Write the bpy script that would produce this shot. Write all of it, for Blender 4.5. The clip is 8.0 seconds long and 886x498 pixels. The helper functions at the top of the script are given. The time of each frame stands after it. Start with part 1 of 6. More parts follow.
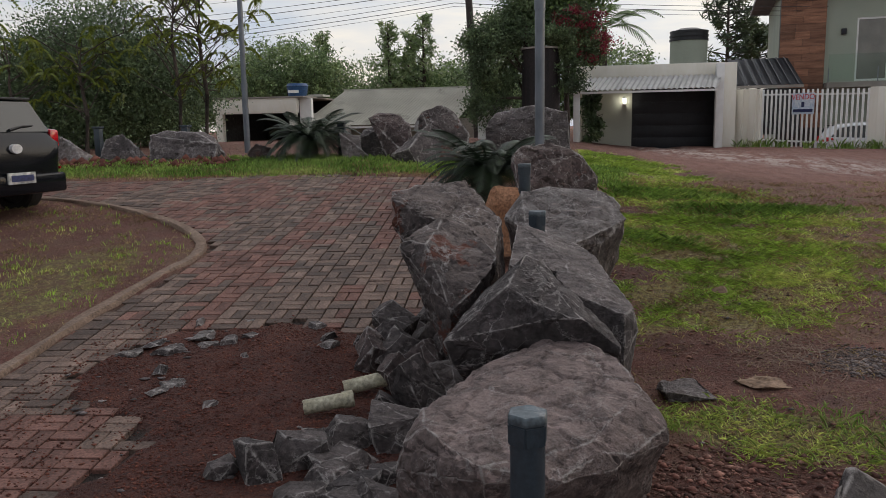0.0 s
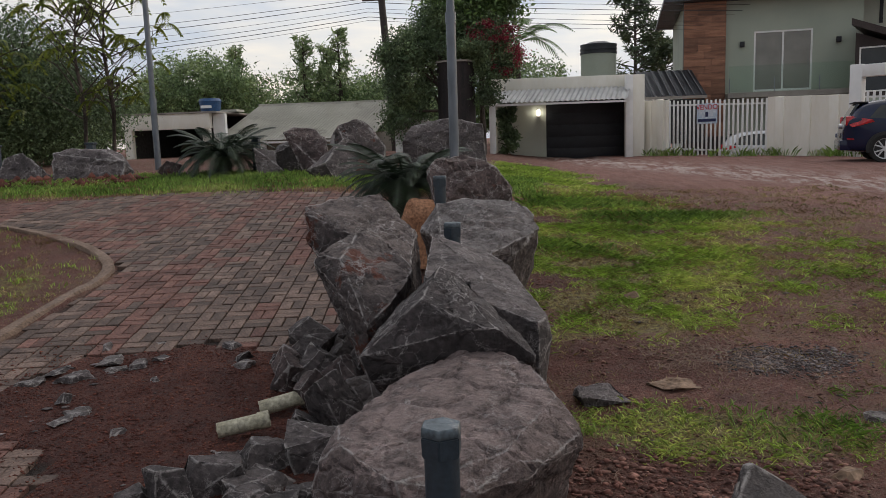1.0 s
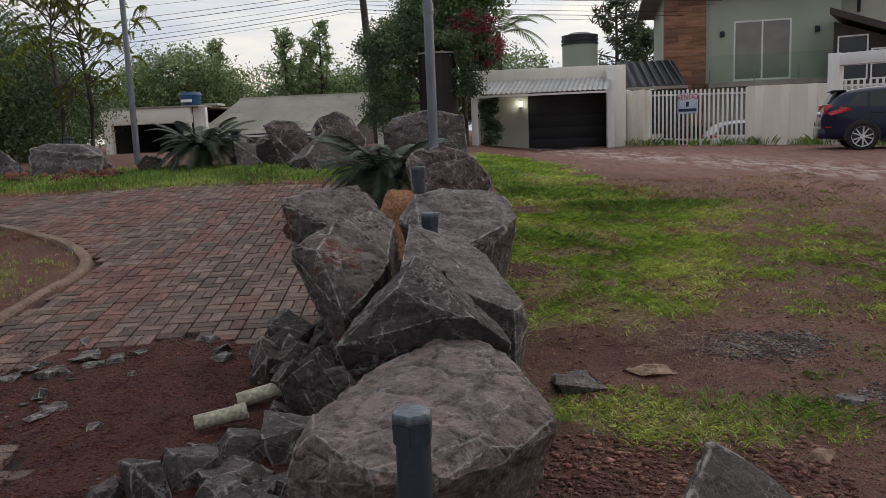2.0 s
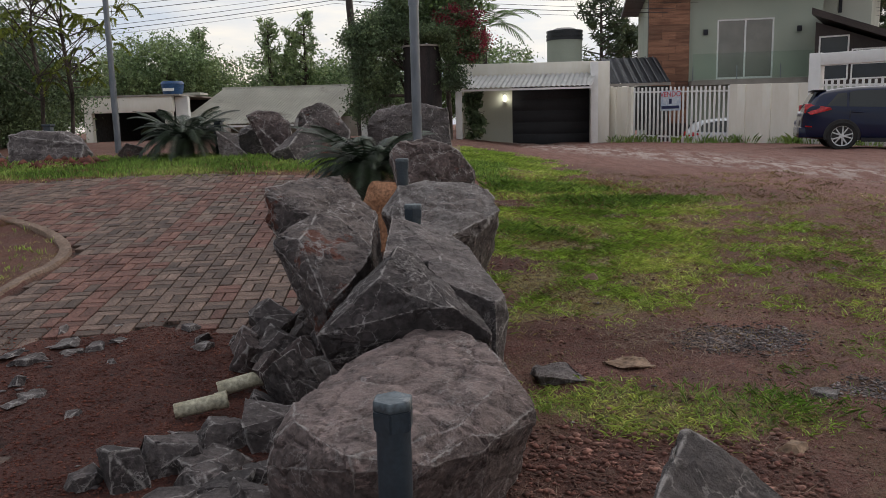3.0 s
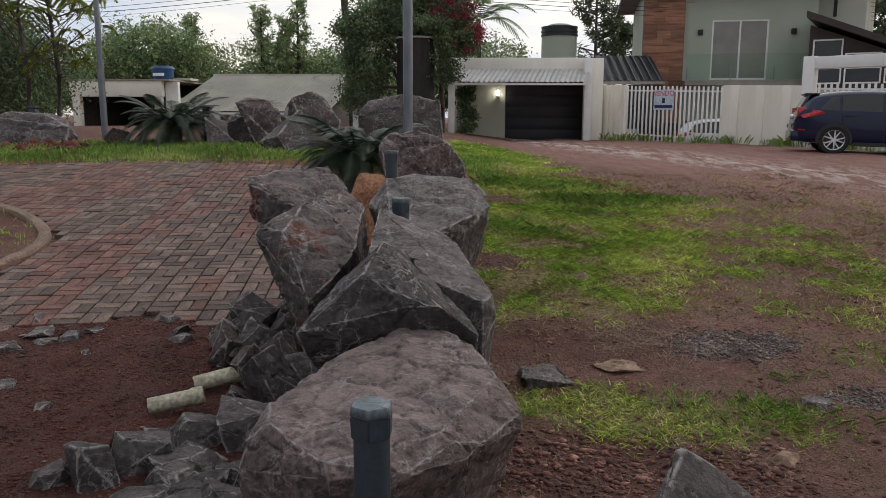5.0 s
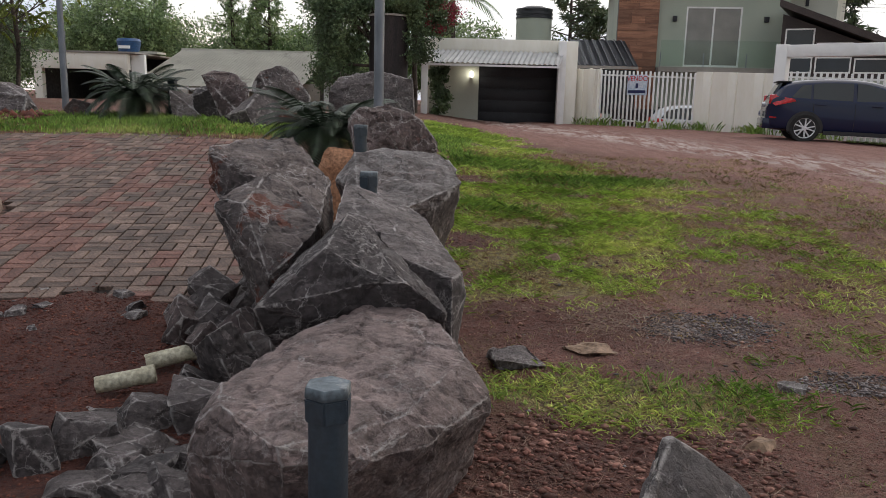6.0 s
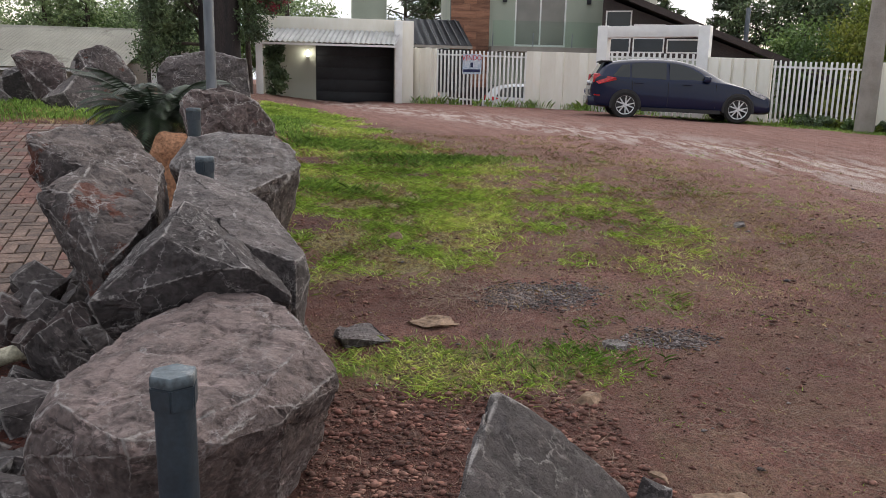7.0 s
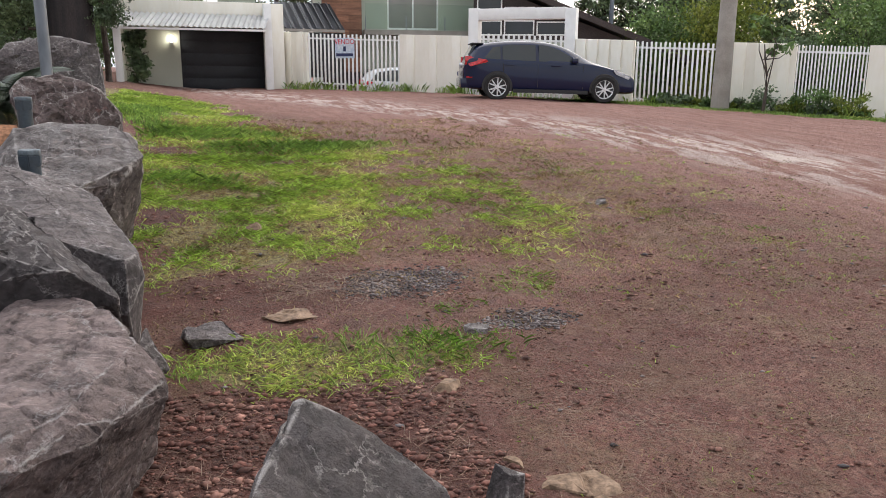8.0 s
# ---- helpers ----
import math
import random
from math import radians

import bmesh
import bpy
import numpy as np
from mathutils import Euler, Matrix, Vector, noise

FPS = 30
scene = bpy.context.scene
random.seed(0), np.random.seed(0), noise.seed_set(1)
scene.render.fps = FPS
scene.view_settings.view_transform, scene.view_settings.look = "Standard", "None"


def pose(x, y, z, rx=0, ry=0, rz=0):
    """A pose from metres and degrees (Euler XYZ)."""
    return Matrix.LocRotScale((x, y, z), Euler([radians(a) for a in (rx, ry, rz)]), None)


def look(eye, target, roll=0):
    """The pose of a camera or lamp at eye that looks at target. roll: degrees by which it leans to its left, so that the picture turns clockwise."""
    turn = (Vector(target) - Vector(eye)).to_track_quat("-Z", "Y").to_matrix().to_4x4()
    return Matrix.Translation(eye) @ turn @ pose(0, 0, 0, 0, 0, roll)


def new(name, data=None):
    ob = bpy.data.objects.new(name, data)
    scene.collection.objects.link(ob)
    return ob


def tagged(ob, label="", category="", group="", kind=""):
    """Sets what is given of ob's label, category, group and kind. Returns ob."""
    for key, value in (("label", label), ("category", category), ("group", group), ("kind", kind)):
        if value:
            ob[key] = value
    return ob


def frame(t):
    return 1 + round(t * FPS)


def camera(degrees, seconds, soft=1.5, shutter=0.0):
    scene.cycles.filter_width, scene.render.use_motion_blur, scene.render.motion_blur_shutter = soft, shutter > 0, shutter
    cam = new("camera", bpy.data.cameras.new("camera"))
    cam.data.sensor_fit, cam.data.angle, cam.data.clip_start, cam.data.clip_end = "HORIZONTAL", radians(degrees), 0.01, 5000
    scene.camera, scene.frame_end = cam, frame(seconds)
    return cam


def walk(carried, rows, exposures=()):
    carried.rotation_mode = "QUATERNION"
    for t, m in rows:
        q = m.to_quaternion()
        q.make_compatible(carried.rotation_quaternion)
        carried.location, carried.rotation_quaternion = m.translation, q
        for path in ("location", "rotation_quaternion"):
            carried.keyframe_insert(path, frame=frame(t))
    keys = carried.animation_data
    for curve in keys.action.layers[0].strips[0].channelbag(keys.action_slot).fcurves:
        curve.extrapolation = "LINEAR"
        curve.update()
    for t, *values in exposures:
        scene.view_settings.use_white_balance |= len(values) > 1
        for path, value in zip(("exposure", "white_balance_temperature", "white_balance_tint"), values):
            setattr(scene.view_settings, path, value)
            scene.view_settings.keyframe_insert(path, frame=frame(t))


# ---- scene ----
cam = camera(59.0, 8.0, soft=0.7)
PATH = [
    (0, (0.906, -0.214, 1.453), (0.497, 1.72, 1.148), -1.0),
    (0.5, (0.93, -0.212, 1.452), (0.654, 1.748, 1.167), -1.4),
    (1, (0.943, -0.195, 1.45), (0.73, 1.774, 1.173), -1.8),
    (1.5, (0.986, -0.192, 1.442), (0.792, 1.778, 1.157), -2.3),
    (3, (0.989, -0.215, 1.422), (0.858, 1.756, 1.108), -1.4),
    (3.5, (0.982, -0.199, 1.423), (0.873, 1.773, 1.106), -0.9),
    (4, (0.991, -0.199, 1.425), (0.903, 1.774, 1.109), -0.5),
    (5.5, (0.991, -0.001, 1.403), (0.885, 1.966, 1.054), 0.5),
    (6, (0.995, 0.069, 1.352), (0.967, 2.034, 0.98), 1.5),
    (6.5, (0.971, 0.009, 1.371), (1.113, 1.965, 0.978), 1.9),
    (7, (1.007, -0.029, 1.373), (1.369, 1.894, 0.959), 1.2),
    (7.5, (1.152, 0.034, 1.363), (1.722, 1.901, 0.926), 0.6),
    (8, (1.197, 0.056, 1.357), (1.835, 1.898, 0.91), 0.4),
]
walk(cam, [(t, look(eye, target, roll)) for t, eye, target, roll in PATH],
     [(0, 0.07), (1.5, 0.1), (3.5, 0.22), (5.5, 0.36), (6.5, 0.64), (7, 0.82), (7.5, 0.97), (8, 1.2)])

# ---- light ----
world = bpy.data.worlds.new("evening_sky")
scene.world = world
world.use_nodes = True
wn, wl = world.node_tree.nodes, world.node_tree.links
wn.clear()
sky = wn.new("ShaderNodeTexSky")
sky.sky_type, sky.sun_disc = "NISHITA", False
sky.sun_elevation, sky.sun_rotation = radians(9), radians(62)
sky.air_density, sky.dust_density = 1.2, 2.5
geo = wn.new("ShaderNodeTexCoord")
stretch = wn.new("ShaderNodeMapping")
stretch.inputs["Scale"].default_value = (1.6, 1.6, 7.0)
wl.new(geo.outputs["Generated"], stretch.inputs["Vector"])
cloud = wn.new("ShaderNodeTexNoise")
cloud.inputs["Scale"].default_value, cloud.inputs["Detail"].default_value = 1.7, 7
cloud.inputs["Roughness"].default_value = 0.55
wl.new(stretch.outputs[0], cloud.inputs["Vector"])
band = wn.new("ShaderNodeValToRGB")
band.color_ramp.elements[0].position, band.color_ramp.elements[1].position = 0.38, 0.62
wl.new(cloud.outputs["Fac"], band.inputs["Fac"])
skymul = wn.new("ShaderNodeMix")
skymul.data_type, skymul.blend_type = "RGBA", "MULTIPLY"
skymul.inputs["Factor"].default_value = 1.0
SKY_GAIN = 0.16
skymul.inputs["B"].default_value = (SKY_GAIN, SKY_GAIN, SKY_GAIN, 1)
wl.new(sky.outputs[0], skymul.inputs["A"])
veil = wn.new("ShaderNodeMix")
veil.data_type = "RGBA"
wl.new(band.outputs["Color"], veil.inputs["Factor"])
CLOUD_DIM, CLOUD_LIT = (0.47, 0.54, 0.69, 1), (0.88, 0.82, 0.77, 1)
veil.inputs["A"].default_value, veil.inputs["B"].default_value = CLOUD_DIM, CLOUD_LIT
over = wn.new("ShaderNodeMix")
over.data_type = "RGBA"
over.inputs["Factor"].default_value = 0.78
wl.new(skymul.outputs["Result"], over.inputs["A"])
wl.new(veil.outputs["Result"], over.inputs["B"])
side = wn.new("ShaderNodeVectorMath")
side.operation = "DOT_PRODUCT"
wl.new(geo.outputs["Generated"], side.inputs[0])
side.inputs[1].default_value = (0.5, 0.86, 0)
dusk = wn.new("ShaderNodeMapRange")
dusk.inputs["From Min"].default_value, dusk.inputs["From Max"].default_value = -0.7, 0.8
dusk.inputs["To Min"].default_value, dusk.inputs["To Max"].default_value = 0.78, 1.2
wl.new(side.outputs["Value"], dusk.inputs["Value"])
graded = wn.new("ShaderNodeVectorMath")
graded.operation = "SCALE"
wl.new(over.outputs["Result"], graded.inputs[0])
wl.new(dusk.outputs[0], graded.inputs["Scale"])
backg = wn.new("ShaderNodeBackground")
backg.inputs["Strength"].default_value = 1.0
wl.new(graded.outputs[0], backg.inputs["Color"])
wl.new(backg.outputs[0], wn.new("ShaderNodeOutputWorld").inputs["Surface"])

sun = new("sun", bpy.data.lights.new("sun", "SUN"))
sun.data.energy, sun.data.angle, sun.data.color = 0.9, radians(80), (1.0, 0.92, 0.84)
sun.matrix_world = look((20, 24, 34), (0, 0, 0))


# ---- materials ----
def material(name, colours, scale=8.0, rough=0.8, bump=0.3, fine=60.0, metal=0.0, patch=None, each=0.0, coat=0.0, dist=0.01, stretch=(1, 1, 1), grain=0.45):
    """A surface that mottles between the colours at one scale, with fine grain at another. patch: (colour, scale, amount) of stains."""
    m = bpy.data.materials.new(name)
    m.use_nodes = True
    n, l = m.node_tree.nodes, m.node_tree.links
    bsdf = n["Principled BSDF"]
    bsdf.inputs["Roughness"].default_value, bsdf.inputs["Metallic"].default_value = rough, metal
    bsdf.inputs["Coat Weight"].default_value = coat
    tc = n.new("ShaderNodeTexCoord")
    mp = n.new("ShaderNodeMapping")
    mp.inputs["Scale"].default_value = stretch
    l.new(tc.outputs["Object"], mp.inputs["Vector"])
    big = n.new("ShaderNodeTexNoise")
    big.inputs["Scale"].default_value, big.inputs["Detail"].default_value = scale, 5
    small = n.new("ShaderNodeTexNoise")
    small.inputs["Scale"].default_value, small.inputs["Detail"].default_value = fine, 6
    l.new(mp.outputs[0], big.inputs["Vector"])
    l.new(mp.outputs[0], small.inputs["Vector"])
    ramp = n.new("ShaderNodeValToRGB")
    e = ramp.color_ramp.elements
    e[0].position, e[1].position = 0.34, 0.66
    e[0].color, e[1].color = (*colours[0], 1), (*colours[-1], 1)
    if len(colours) > 2:
        e.new(0.5).color = (*colours[1], 1)
    l.new(big.outputs["Fac"], ramp.inputs["Fac"])
    colour = ramp.outputs["Color"]
    speck = n.new("ShaderNodeMix")
    speck.data_type, speck.blend_type = "RGBA", "OVERLAY"
    speck.inputs["Factor"].default_value = grain
    l.new(colour, speck.inputs["A"])
    crisp = n.new("ShaderNodeMapRange")
    crisp.inputs["From Min"].default_value, crisp.inputs["From Max"].default_value = 0.3, 0.7
    l.new(small.outputs["Fac"], crisp.inputs["Value"])
    l.new(crisp.outputs[0], speck.inputs["B"])
    colour = speck.outputs["Result"]
    if patch:
        pn = n.new("ShaderNodeTexNoise")
        pn.inputs["Scale"].default_value, pn.inputs["Detail"].default_value, pn.inputs["Roughness"].default_value = patch[1], 8, 0.65
        l.new(mp.outputs[0], pn.inputs["Vector"])
        pr = n.new("ShaderNodeValToRGB")
        pr.color_ramp.elements[0].position, pr.color_ramp.elements[1].position = 1 - patch[2], 1 - patch[2] + 0.12
        l.new(pn.outputs["Fac"], pr.inputs["Fac"])
        mx = n.new("ShaderNodeMix")
        mx.data_type = "RGBA"
        l.new(pr.outputs["Color"], mx.inputs["Factor"])
        l.new(colour, mx.inputs["A"])
        mx.inputs["B"].default_value = (*patch[0], 1)
        colour = mx.outputs["Result"]
    if each:
        info = n.new("ShaderNodeObjectInfo")
        isl = n.new("ShaderNodeNewGeometry")
        add = n.new("ShaderNodeMath")
        add.operation = "ADD"
        l.new(info.outputs["Random"], add.inputs[0])
        l.new(isl.outputs["Random Per Island"], add.inputs[1])
        fr = n.new("ShaderNodeMath")
        fr.operation = "FRACT"
        l.new(add.outputs[0], fr.inputs[0])
        rng = n.new("ShaderNodeMapRange")
        rng.inputs["To Min"].default_value, rng.inputs["To Max"].default_value = 1 - each, 1 + each
        l.new(fr.outputs[0], rng.inputs["Value"])
        hsv = n.new("ShaderNodeHueSaturation")
        l.new(rng.outputs[0], hsv.inputs["Value"])
        l.new(colour, hsv.inputs["Color"])
        colour = hsv.outputs["Color"]
    l.new(colour, bsdf.inputs["Base Color"])
    if bump:
        bp = n.new("ShaderNodeBump")
        bp.inputs["Strength"].default_value, bp.inputs["Distance"].default_value = bump, dist
        l.new(small.outputs["Fac"], bp.inputs["Height"])
        l.new(bp.outputs[0], bsdf.inputs["Normal"])
    return m


def stone_material(name, dark, light, rust=0.0, vein=0.5, rust_colour=(0.12, 0.032, 0.016), skylit_dust=(0.185, 0.147, 0.135)):
    """Broken basalt: mottled and flecked, with pale cracks and chipped edges, and rusty faces where rust is over 0."""
    m = material(name, (dark, [(a + b) / 2 for a, b in zip(dark, light)], light), 3.5, 0.8, 1.0, 34, dist=0.02)
    n, l = m.node_tree.nodes, m.node_tree.links
    bsdf = n["Principled BSDF"]
    colour = bsdf.inputs["Base Color"].links[0].from_socket
    tc = n.new("ShaderNodeTexCoord")

    def blend(colour, fac, other):
        mx = n.new("ShaderNodeMix")
        mx.data_type = "RGBA"
        l.new(fac, mx.inputs["Factor"])
        l.new(colour, mx.inputs["A"])
        mx.inputs["B"].default_value = (*other, 1)
        return mx.outputs["Result"]

    def noise_node(scale, detail=6, rough=0.6, stretch=None):
        t = n.new("ShaderNodeTexNoise")
        t.inputs["Scale"].default_value, t.inputs["Detail"].default_value, t.inputs["Roughness"].default_value = scale, detail, rough
        src = tc.outputs["Object"]
        if stretch:
            mp = n.new("ShaderNodeMapping")
            mp.inputs["Rotation"].default_value, mp.inputs["Scale"].default_value = (0.5, 0.3, 0.7), stretch
            l.new(src, mp.inputs["Vector"])
            src = mp.outputs[0]
        l.new(src, t.inputs["Vector"])
        return t

    def ramp(socket, a, b, top=1.0):
        r = n.new("ShaderNodeMapRange")
        r.inputs["From Min"].default_value, r.inputs["From Max"].default_value, r.inputs["To Max"].default_value = a, b, top
        l.new(socket, r.inputs["Value"])
        return r.outputs[0]

    def sums(kind, a, b):
        k = n.new("ShaderNodeMath")
        k.operation = kind
        for socket, v in zip(k.inputs, (a, b)):
            if isinstance(v, float):
                socket.default_value = v
            else:
                l.new(v, socket)
        return k.outputs[0]

    def times(a, b):
        return sums("MULTIPLY", a, b)

    def cracks(scale, wide, amount):
        mixv = n.new("ShaderNodeMix")
        mixv.data_type = "VECTOR"
        mixv.inputs["Factor"].default_value = amount
        l.new(tc.outputs["Object"], mixv.inputs["A"])
        l.new(noise_node(scale, 8, 0.7).outputs["Color"], mixv.inputs["B"])
        vor = n.new("ShaderNodeTexVoronoi")
        vor.feature = "DISTANCE_TO_EDGE"
        vor.inputs["Scale"].default_value = scale
        l.new(mixv.outputs["Result"], vor.inputs["Vector"])
        return ramp(vor.outputs["Distance"], wide, wide * 0.2)

    # pale dusty blotches and slanting scratches
    colour = blend(colour, ramp(noise_node(9, 8, 0.7).outputs["Fac"], 0.58, 0.78, 0.4), [min(1, c * 1.8) for c in light])
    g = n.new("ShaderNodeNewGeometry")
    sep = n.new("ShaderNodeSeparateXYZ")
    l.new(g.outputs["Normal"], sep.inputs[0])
    # pale dust colour on upward faces, standing in for skylight on their tops
    colour = blend(colour, times(ramp(sep.outputs["Z"], 0.3, 0.95, 0.8), ramp(noise_node(7, 9, 0.75).outputs["Fac"], 0.36, 0.58)), skylit_dust)
    colour = blend(colour, ramp(noise_node(16, 8, 0.7, (0.35, 1.6, 1.2)).outputs["Fac"], 0.585, 0.635, 0.7), [min(1, c * 2.3) for c in light])
    colour = blend(colour, ramp(noise_node(26, 7, 0.7).outputs["Fac"], 0.54, 0.62, 0.45), [c * 0.5 for c in dark])
    # rusty broken faces
    if rust:
        colour = blend(colour, ramp(noise_node(2.1, 9, 0.7).outputs["Fac"], 0.64 - 0.25 * rust, 0.67 - 0.25 * rust, 0.92), rust_colour)
    # thin pale cracks, coarse and fine
    mask = ramp(noise_node(3.2).outputs["Fac"], 0.44, 0.58)
    colour = blend(colour, times(cracks(4.5, 0.020, 0.22), times(mask, ramp(noise_node(30).outputs["Fac"], 0.3, 0.55, vein))), (0.48, 0.45, 0.44))
    colour = blend(colour, times(cracks(13, 0.034, 0.12), ramp(noise_node(4.4).outputs["Fac"], 0.50, 0.60, vein * 0.9)), (0.42, 0.39, 0.38))
    # edges knocked pale
    a = n.new("ShaderNodeAttribute")
    a.attribute_name = "worn"
    colour = blend(colour, times(ramp(a.outputs["Fac"], 0.45, 0.9, 0.8), ramp(noise_node(13, 9, 0.75).outputs["Fac"], 0.44, 0.53)), (0.46, 0.43, 0.415))
    l.new(colour, bsdf.inputs["Base Color"])
    bump = [k for k in n if k.bl_idname == "ShaderNodeBump"][0]
    rub = sums("ADD", sums("MULTIPLY", noise_node(7, 12, 0.72).outputs["Fac"], 2.2), sums("MULTIPLY", cracks(6, 0.03, 0.25), -0.25))
    l.new(sums("ADD", rub, sums("MULTIPLY", noise_node(60, 6, 0.7).outputs["Fac"], 0.35)), bump.inputs["Height"])
    bump.inputs["Distance"].default_value = 0.03
    return m


M_ROCK = stone_material("grey_basalt", (0.055, 0.046, 0.047), (0.125, 0.104, 0.103), vein=0.85, skylit_dust=(0.18, 0.152, 0.148))
M_ROCK_PURPLE = stone_material("purple_basalt", (0.095, 0.072, 0.069), (0.19, 0.145, 0.138), vein=0.7, skylit_dust=(0.31, 0.235, 0.22))
M_ROCK_DARK = stone_material("dark_basalt", (0.036, 0.030, 0.031), (0.088, 0.073, 0.074), vein=0.9, skylit_dust=(0.12, 0.105, 0.105))
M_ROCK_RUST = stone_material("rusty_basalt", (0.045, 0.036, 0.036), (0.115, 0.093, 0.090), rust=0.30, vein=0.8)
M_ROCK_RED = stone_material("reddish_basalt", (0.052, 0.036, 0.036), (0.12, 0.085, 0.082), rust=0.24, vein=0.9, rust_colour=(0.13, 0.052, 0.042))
M_ROCK_PALE = stone_material("pale_grey_basalt", (0.0770, 0.0614, 0.0589), (0.1650, 0.1344, 0.1270), vein=0.9, skylit_dust=(0.24, 0.225, 0.22))
M_ROCK_ORANGE = material("orange_sandstone", ((0.22, 0.10, 0.05), (0.33, 0.17, 0.095)), 6, 0.9, 0.5, 50)
M_OCHRE = material("dull_ochre_stone", ((0.15, 0.095, 0.06), (0.25, 0.17, 0.115)), 9, 0.9, 0.6, 50)
M_CRUMB = material("red_earth_crumbs", ((0.075, 0.021, 0.013), (0.11, 0.034, 0.022), (0.16, 0.06, 0.04)), 3, 0.95, 0.3, 60, each=0.4)
M_CHIP = material("stone_chips", ((0.06, 0.05, 0.05), (0.12, 0.10, 0.10), (0.20, 0.17, 0.165)), 6, 0.85, 0.5, 60, each=0.45)
M_GRAVEL = material("red_gravel", ((0.085, 0.034, 0.025), (0.14, 0.060, 0.045), (0.23, 0.125, 0.095)), 3, 0.9, 0.4, 60, each=0.6)
M_WALL = material("white_painted_wall", ((0.82, 0.79, 0.69), (0.90, 0.87, 0.78)), 1.2, 0.8, 0.15, 9, patch=((0.50, 0.46, 0.36), 1.6, 0.31), stretch=(1.5, 1.5, 0.5), grain=0.1)
M_WHITE = material("white_paint", ((0.80, 0.80, 0.78), (0.88, 0.88, 0.86)), 4, 0.5, 0.05, 40, grain=0.08)
M_GREENWALL = material("grey_green_render", ((0.36, 0.40, 0.33), (0.43, 0.47, 0.385)), 0.8, 0.85, 0.1, 40, grain=0.12)
M_CREAM = material("pale_green_wall", ((0.52, 0.53, 0.45), (0.60, 0.60, 0.52)), 0.9, 0.85, 0.1, 40, grain=0.12)
M_BLACK = material("black_paint", ((0.010, 0.011, 0.016), (0.016, 0.017, 0.024)), 3, 0.55, 0.05, 30)
M_STEEL = material("galvanised_steel", ((0.13, 0.15, 0.175), (0.19, 0.21, 0.235)), 3, 0.4, 0.03, 12, metal=0.5, stretch=(1, 1, 0.3), grain=0.2)
M_PIPE = material("slate_grey_plastic", ((0.022, 0.034, 0.047), (0.031, 0.046, 0.060)), 9, 0.45, 0.12, 70, patch=((0.09, 0.10, 0.105), 9, 0.30), grain=0.2)
M_PVC = material("old_cream_plastic", ((0.30, 0.275, 0.19), (0.42, 0.40, 0.31)), 7, 0.6, 0.2, 50, patch=((0.16, 0.13, 0.09), 7, 0.42))
M_BRICK = material("brown_grey_pavers", ((0.082, 0.055, 0.044), (0.112, 0.074, 0.058), (0.165, 0.112, 0.088)), 6, 0.8, 0.6, 55, each=0.42)
M_BRICK_RED = material("red_clay_pavers", ((0.095, 0.046, 0.036), (0.130, 0.062, 0.048), (0.165, 0.084, 0.066)), 6, 0.85, 0.4, 55, each=0.3)
M_KERB = material("worn_concrete", ((0.15, 0.10, 0.072), (0.22, 0.155, 0.115)), 4, 0.9, 0.5, 50, patch=((0.16, 0.08, 0.05), 3, 0.42))
M_CONCRETE = material("grey_concrete", ((0.26, 0.24, 0.21), (0.36, 0.335, 0.30)), 2.5, 0.9, 0.3, 50, patch=((0.14, 0.13, 0.11), 2, 0.36), grain=0.18)


# ---- helpers of this scene ----
ORIGIN = {}


def thing(name, place, label, category, group="", turn=0.0):
    ob = tagged(new(name), label, category, group)
    ob.matrix_basis = pose(*place, 0, 0, turn)
    ob.empty_display_size = 0.1
    ORIGIN[ob] = ob.matrix_basis.copy()
    return ob


def finish(bm, name, mat, sharp=35):
    me = bpy.data.meshes.new(name)
    bm.to_mesh(me)
    bm.free()
    me.materials.append(mat)
    if sharp:
        me.polygons.foreach_set("use_smooth", [True] * len(me.polygons))
        me.set_sharp_from_angle(angle=radians(sharp))
    return me


def part(name, bm, mat, parent=None, label="", sharp=35, at=None):
    """Links a bmesh as one mesh object under a thing or part. Its coordinates are its parent's own."""
    ob = new(name, finish(bm, name, mat, sharp))
    if parent is not None:
        ob.parent = parent
    if at is not None:
        ob.matrix_basis = at
    return tagged(ob, label)


def raw(name, verts, faces, mat, parent=None, smooth=False):
    me = bpy.data.meshes.new(name)
    me.from_pydata([tuple(v) for v in verts], [], [tuple(f) for f in faces])
    me.materials.append(mat)
    if smooth:
        me.polygons.foreach_set("use_smooth", [True] * len(me.polygons))
    ob = new(name, me)
    if parent is not None:
        ob.parent = parent
    return ob


def box(bm, x0, x1, y0, y1, z0, z1, bevel=0.0, m=None):
    r = bmesh.ops.create_cube(bm, size=1, matrix=Matrix.Translation(((x0 + x1) / 2, (y0 + y1) / 2, (z0 + z1) / 2)) @ Matrix.Diagonal((x1 - x0, y1 - y0, z1 - z0, 1)))
    vs = r["verts"]
    if m is not None:
        bmesh.ops.transform(bm, matrix=m, verts=vs)
    if bevel:
        es = list({e for v in vs for e in v.link_edges})
        bmesh.ops.bevel(bm, geom=es, offset=bevel, segments=2, affect="EDGES", profile=0.5)
    return bm


def boxes(*rows, bevel=0.0, m=None):
    bm = bmesh.new()
    for r in rows:
        box(bm, *r, bevel=bevel, m=m)
    return bm


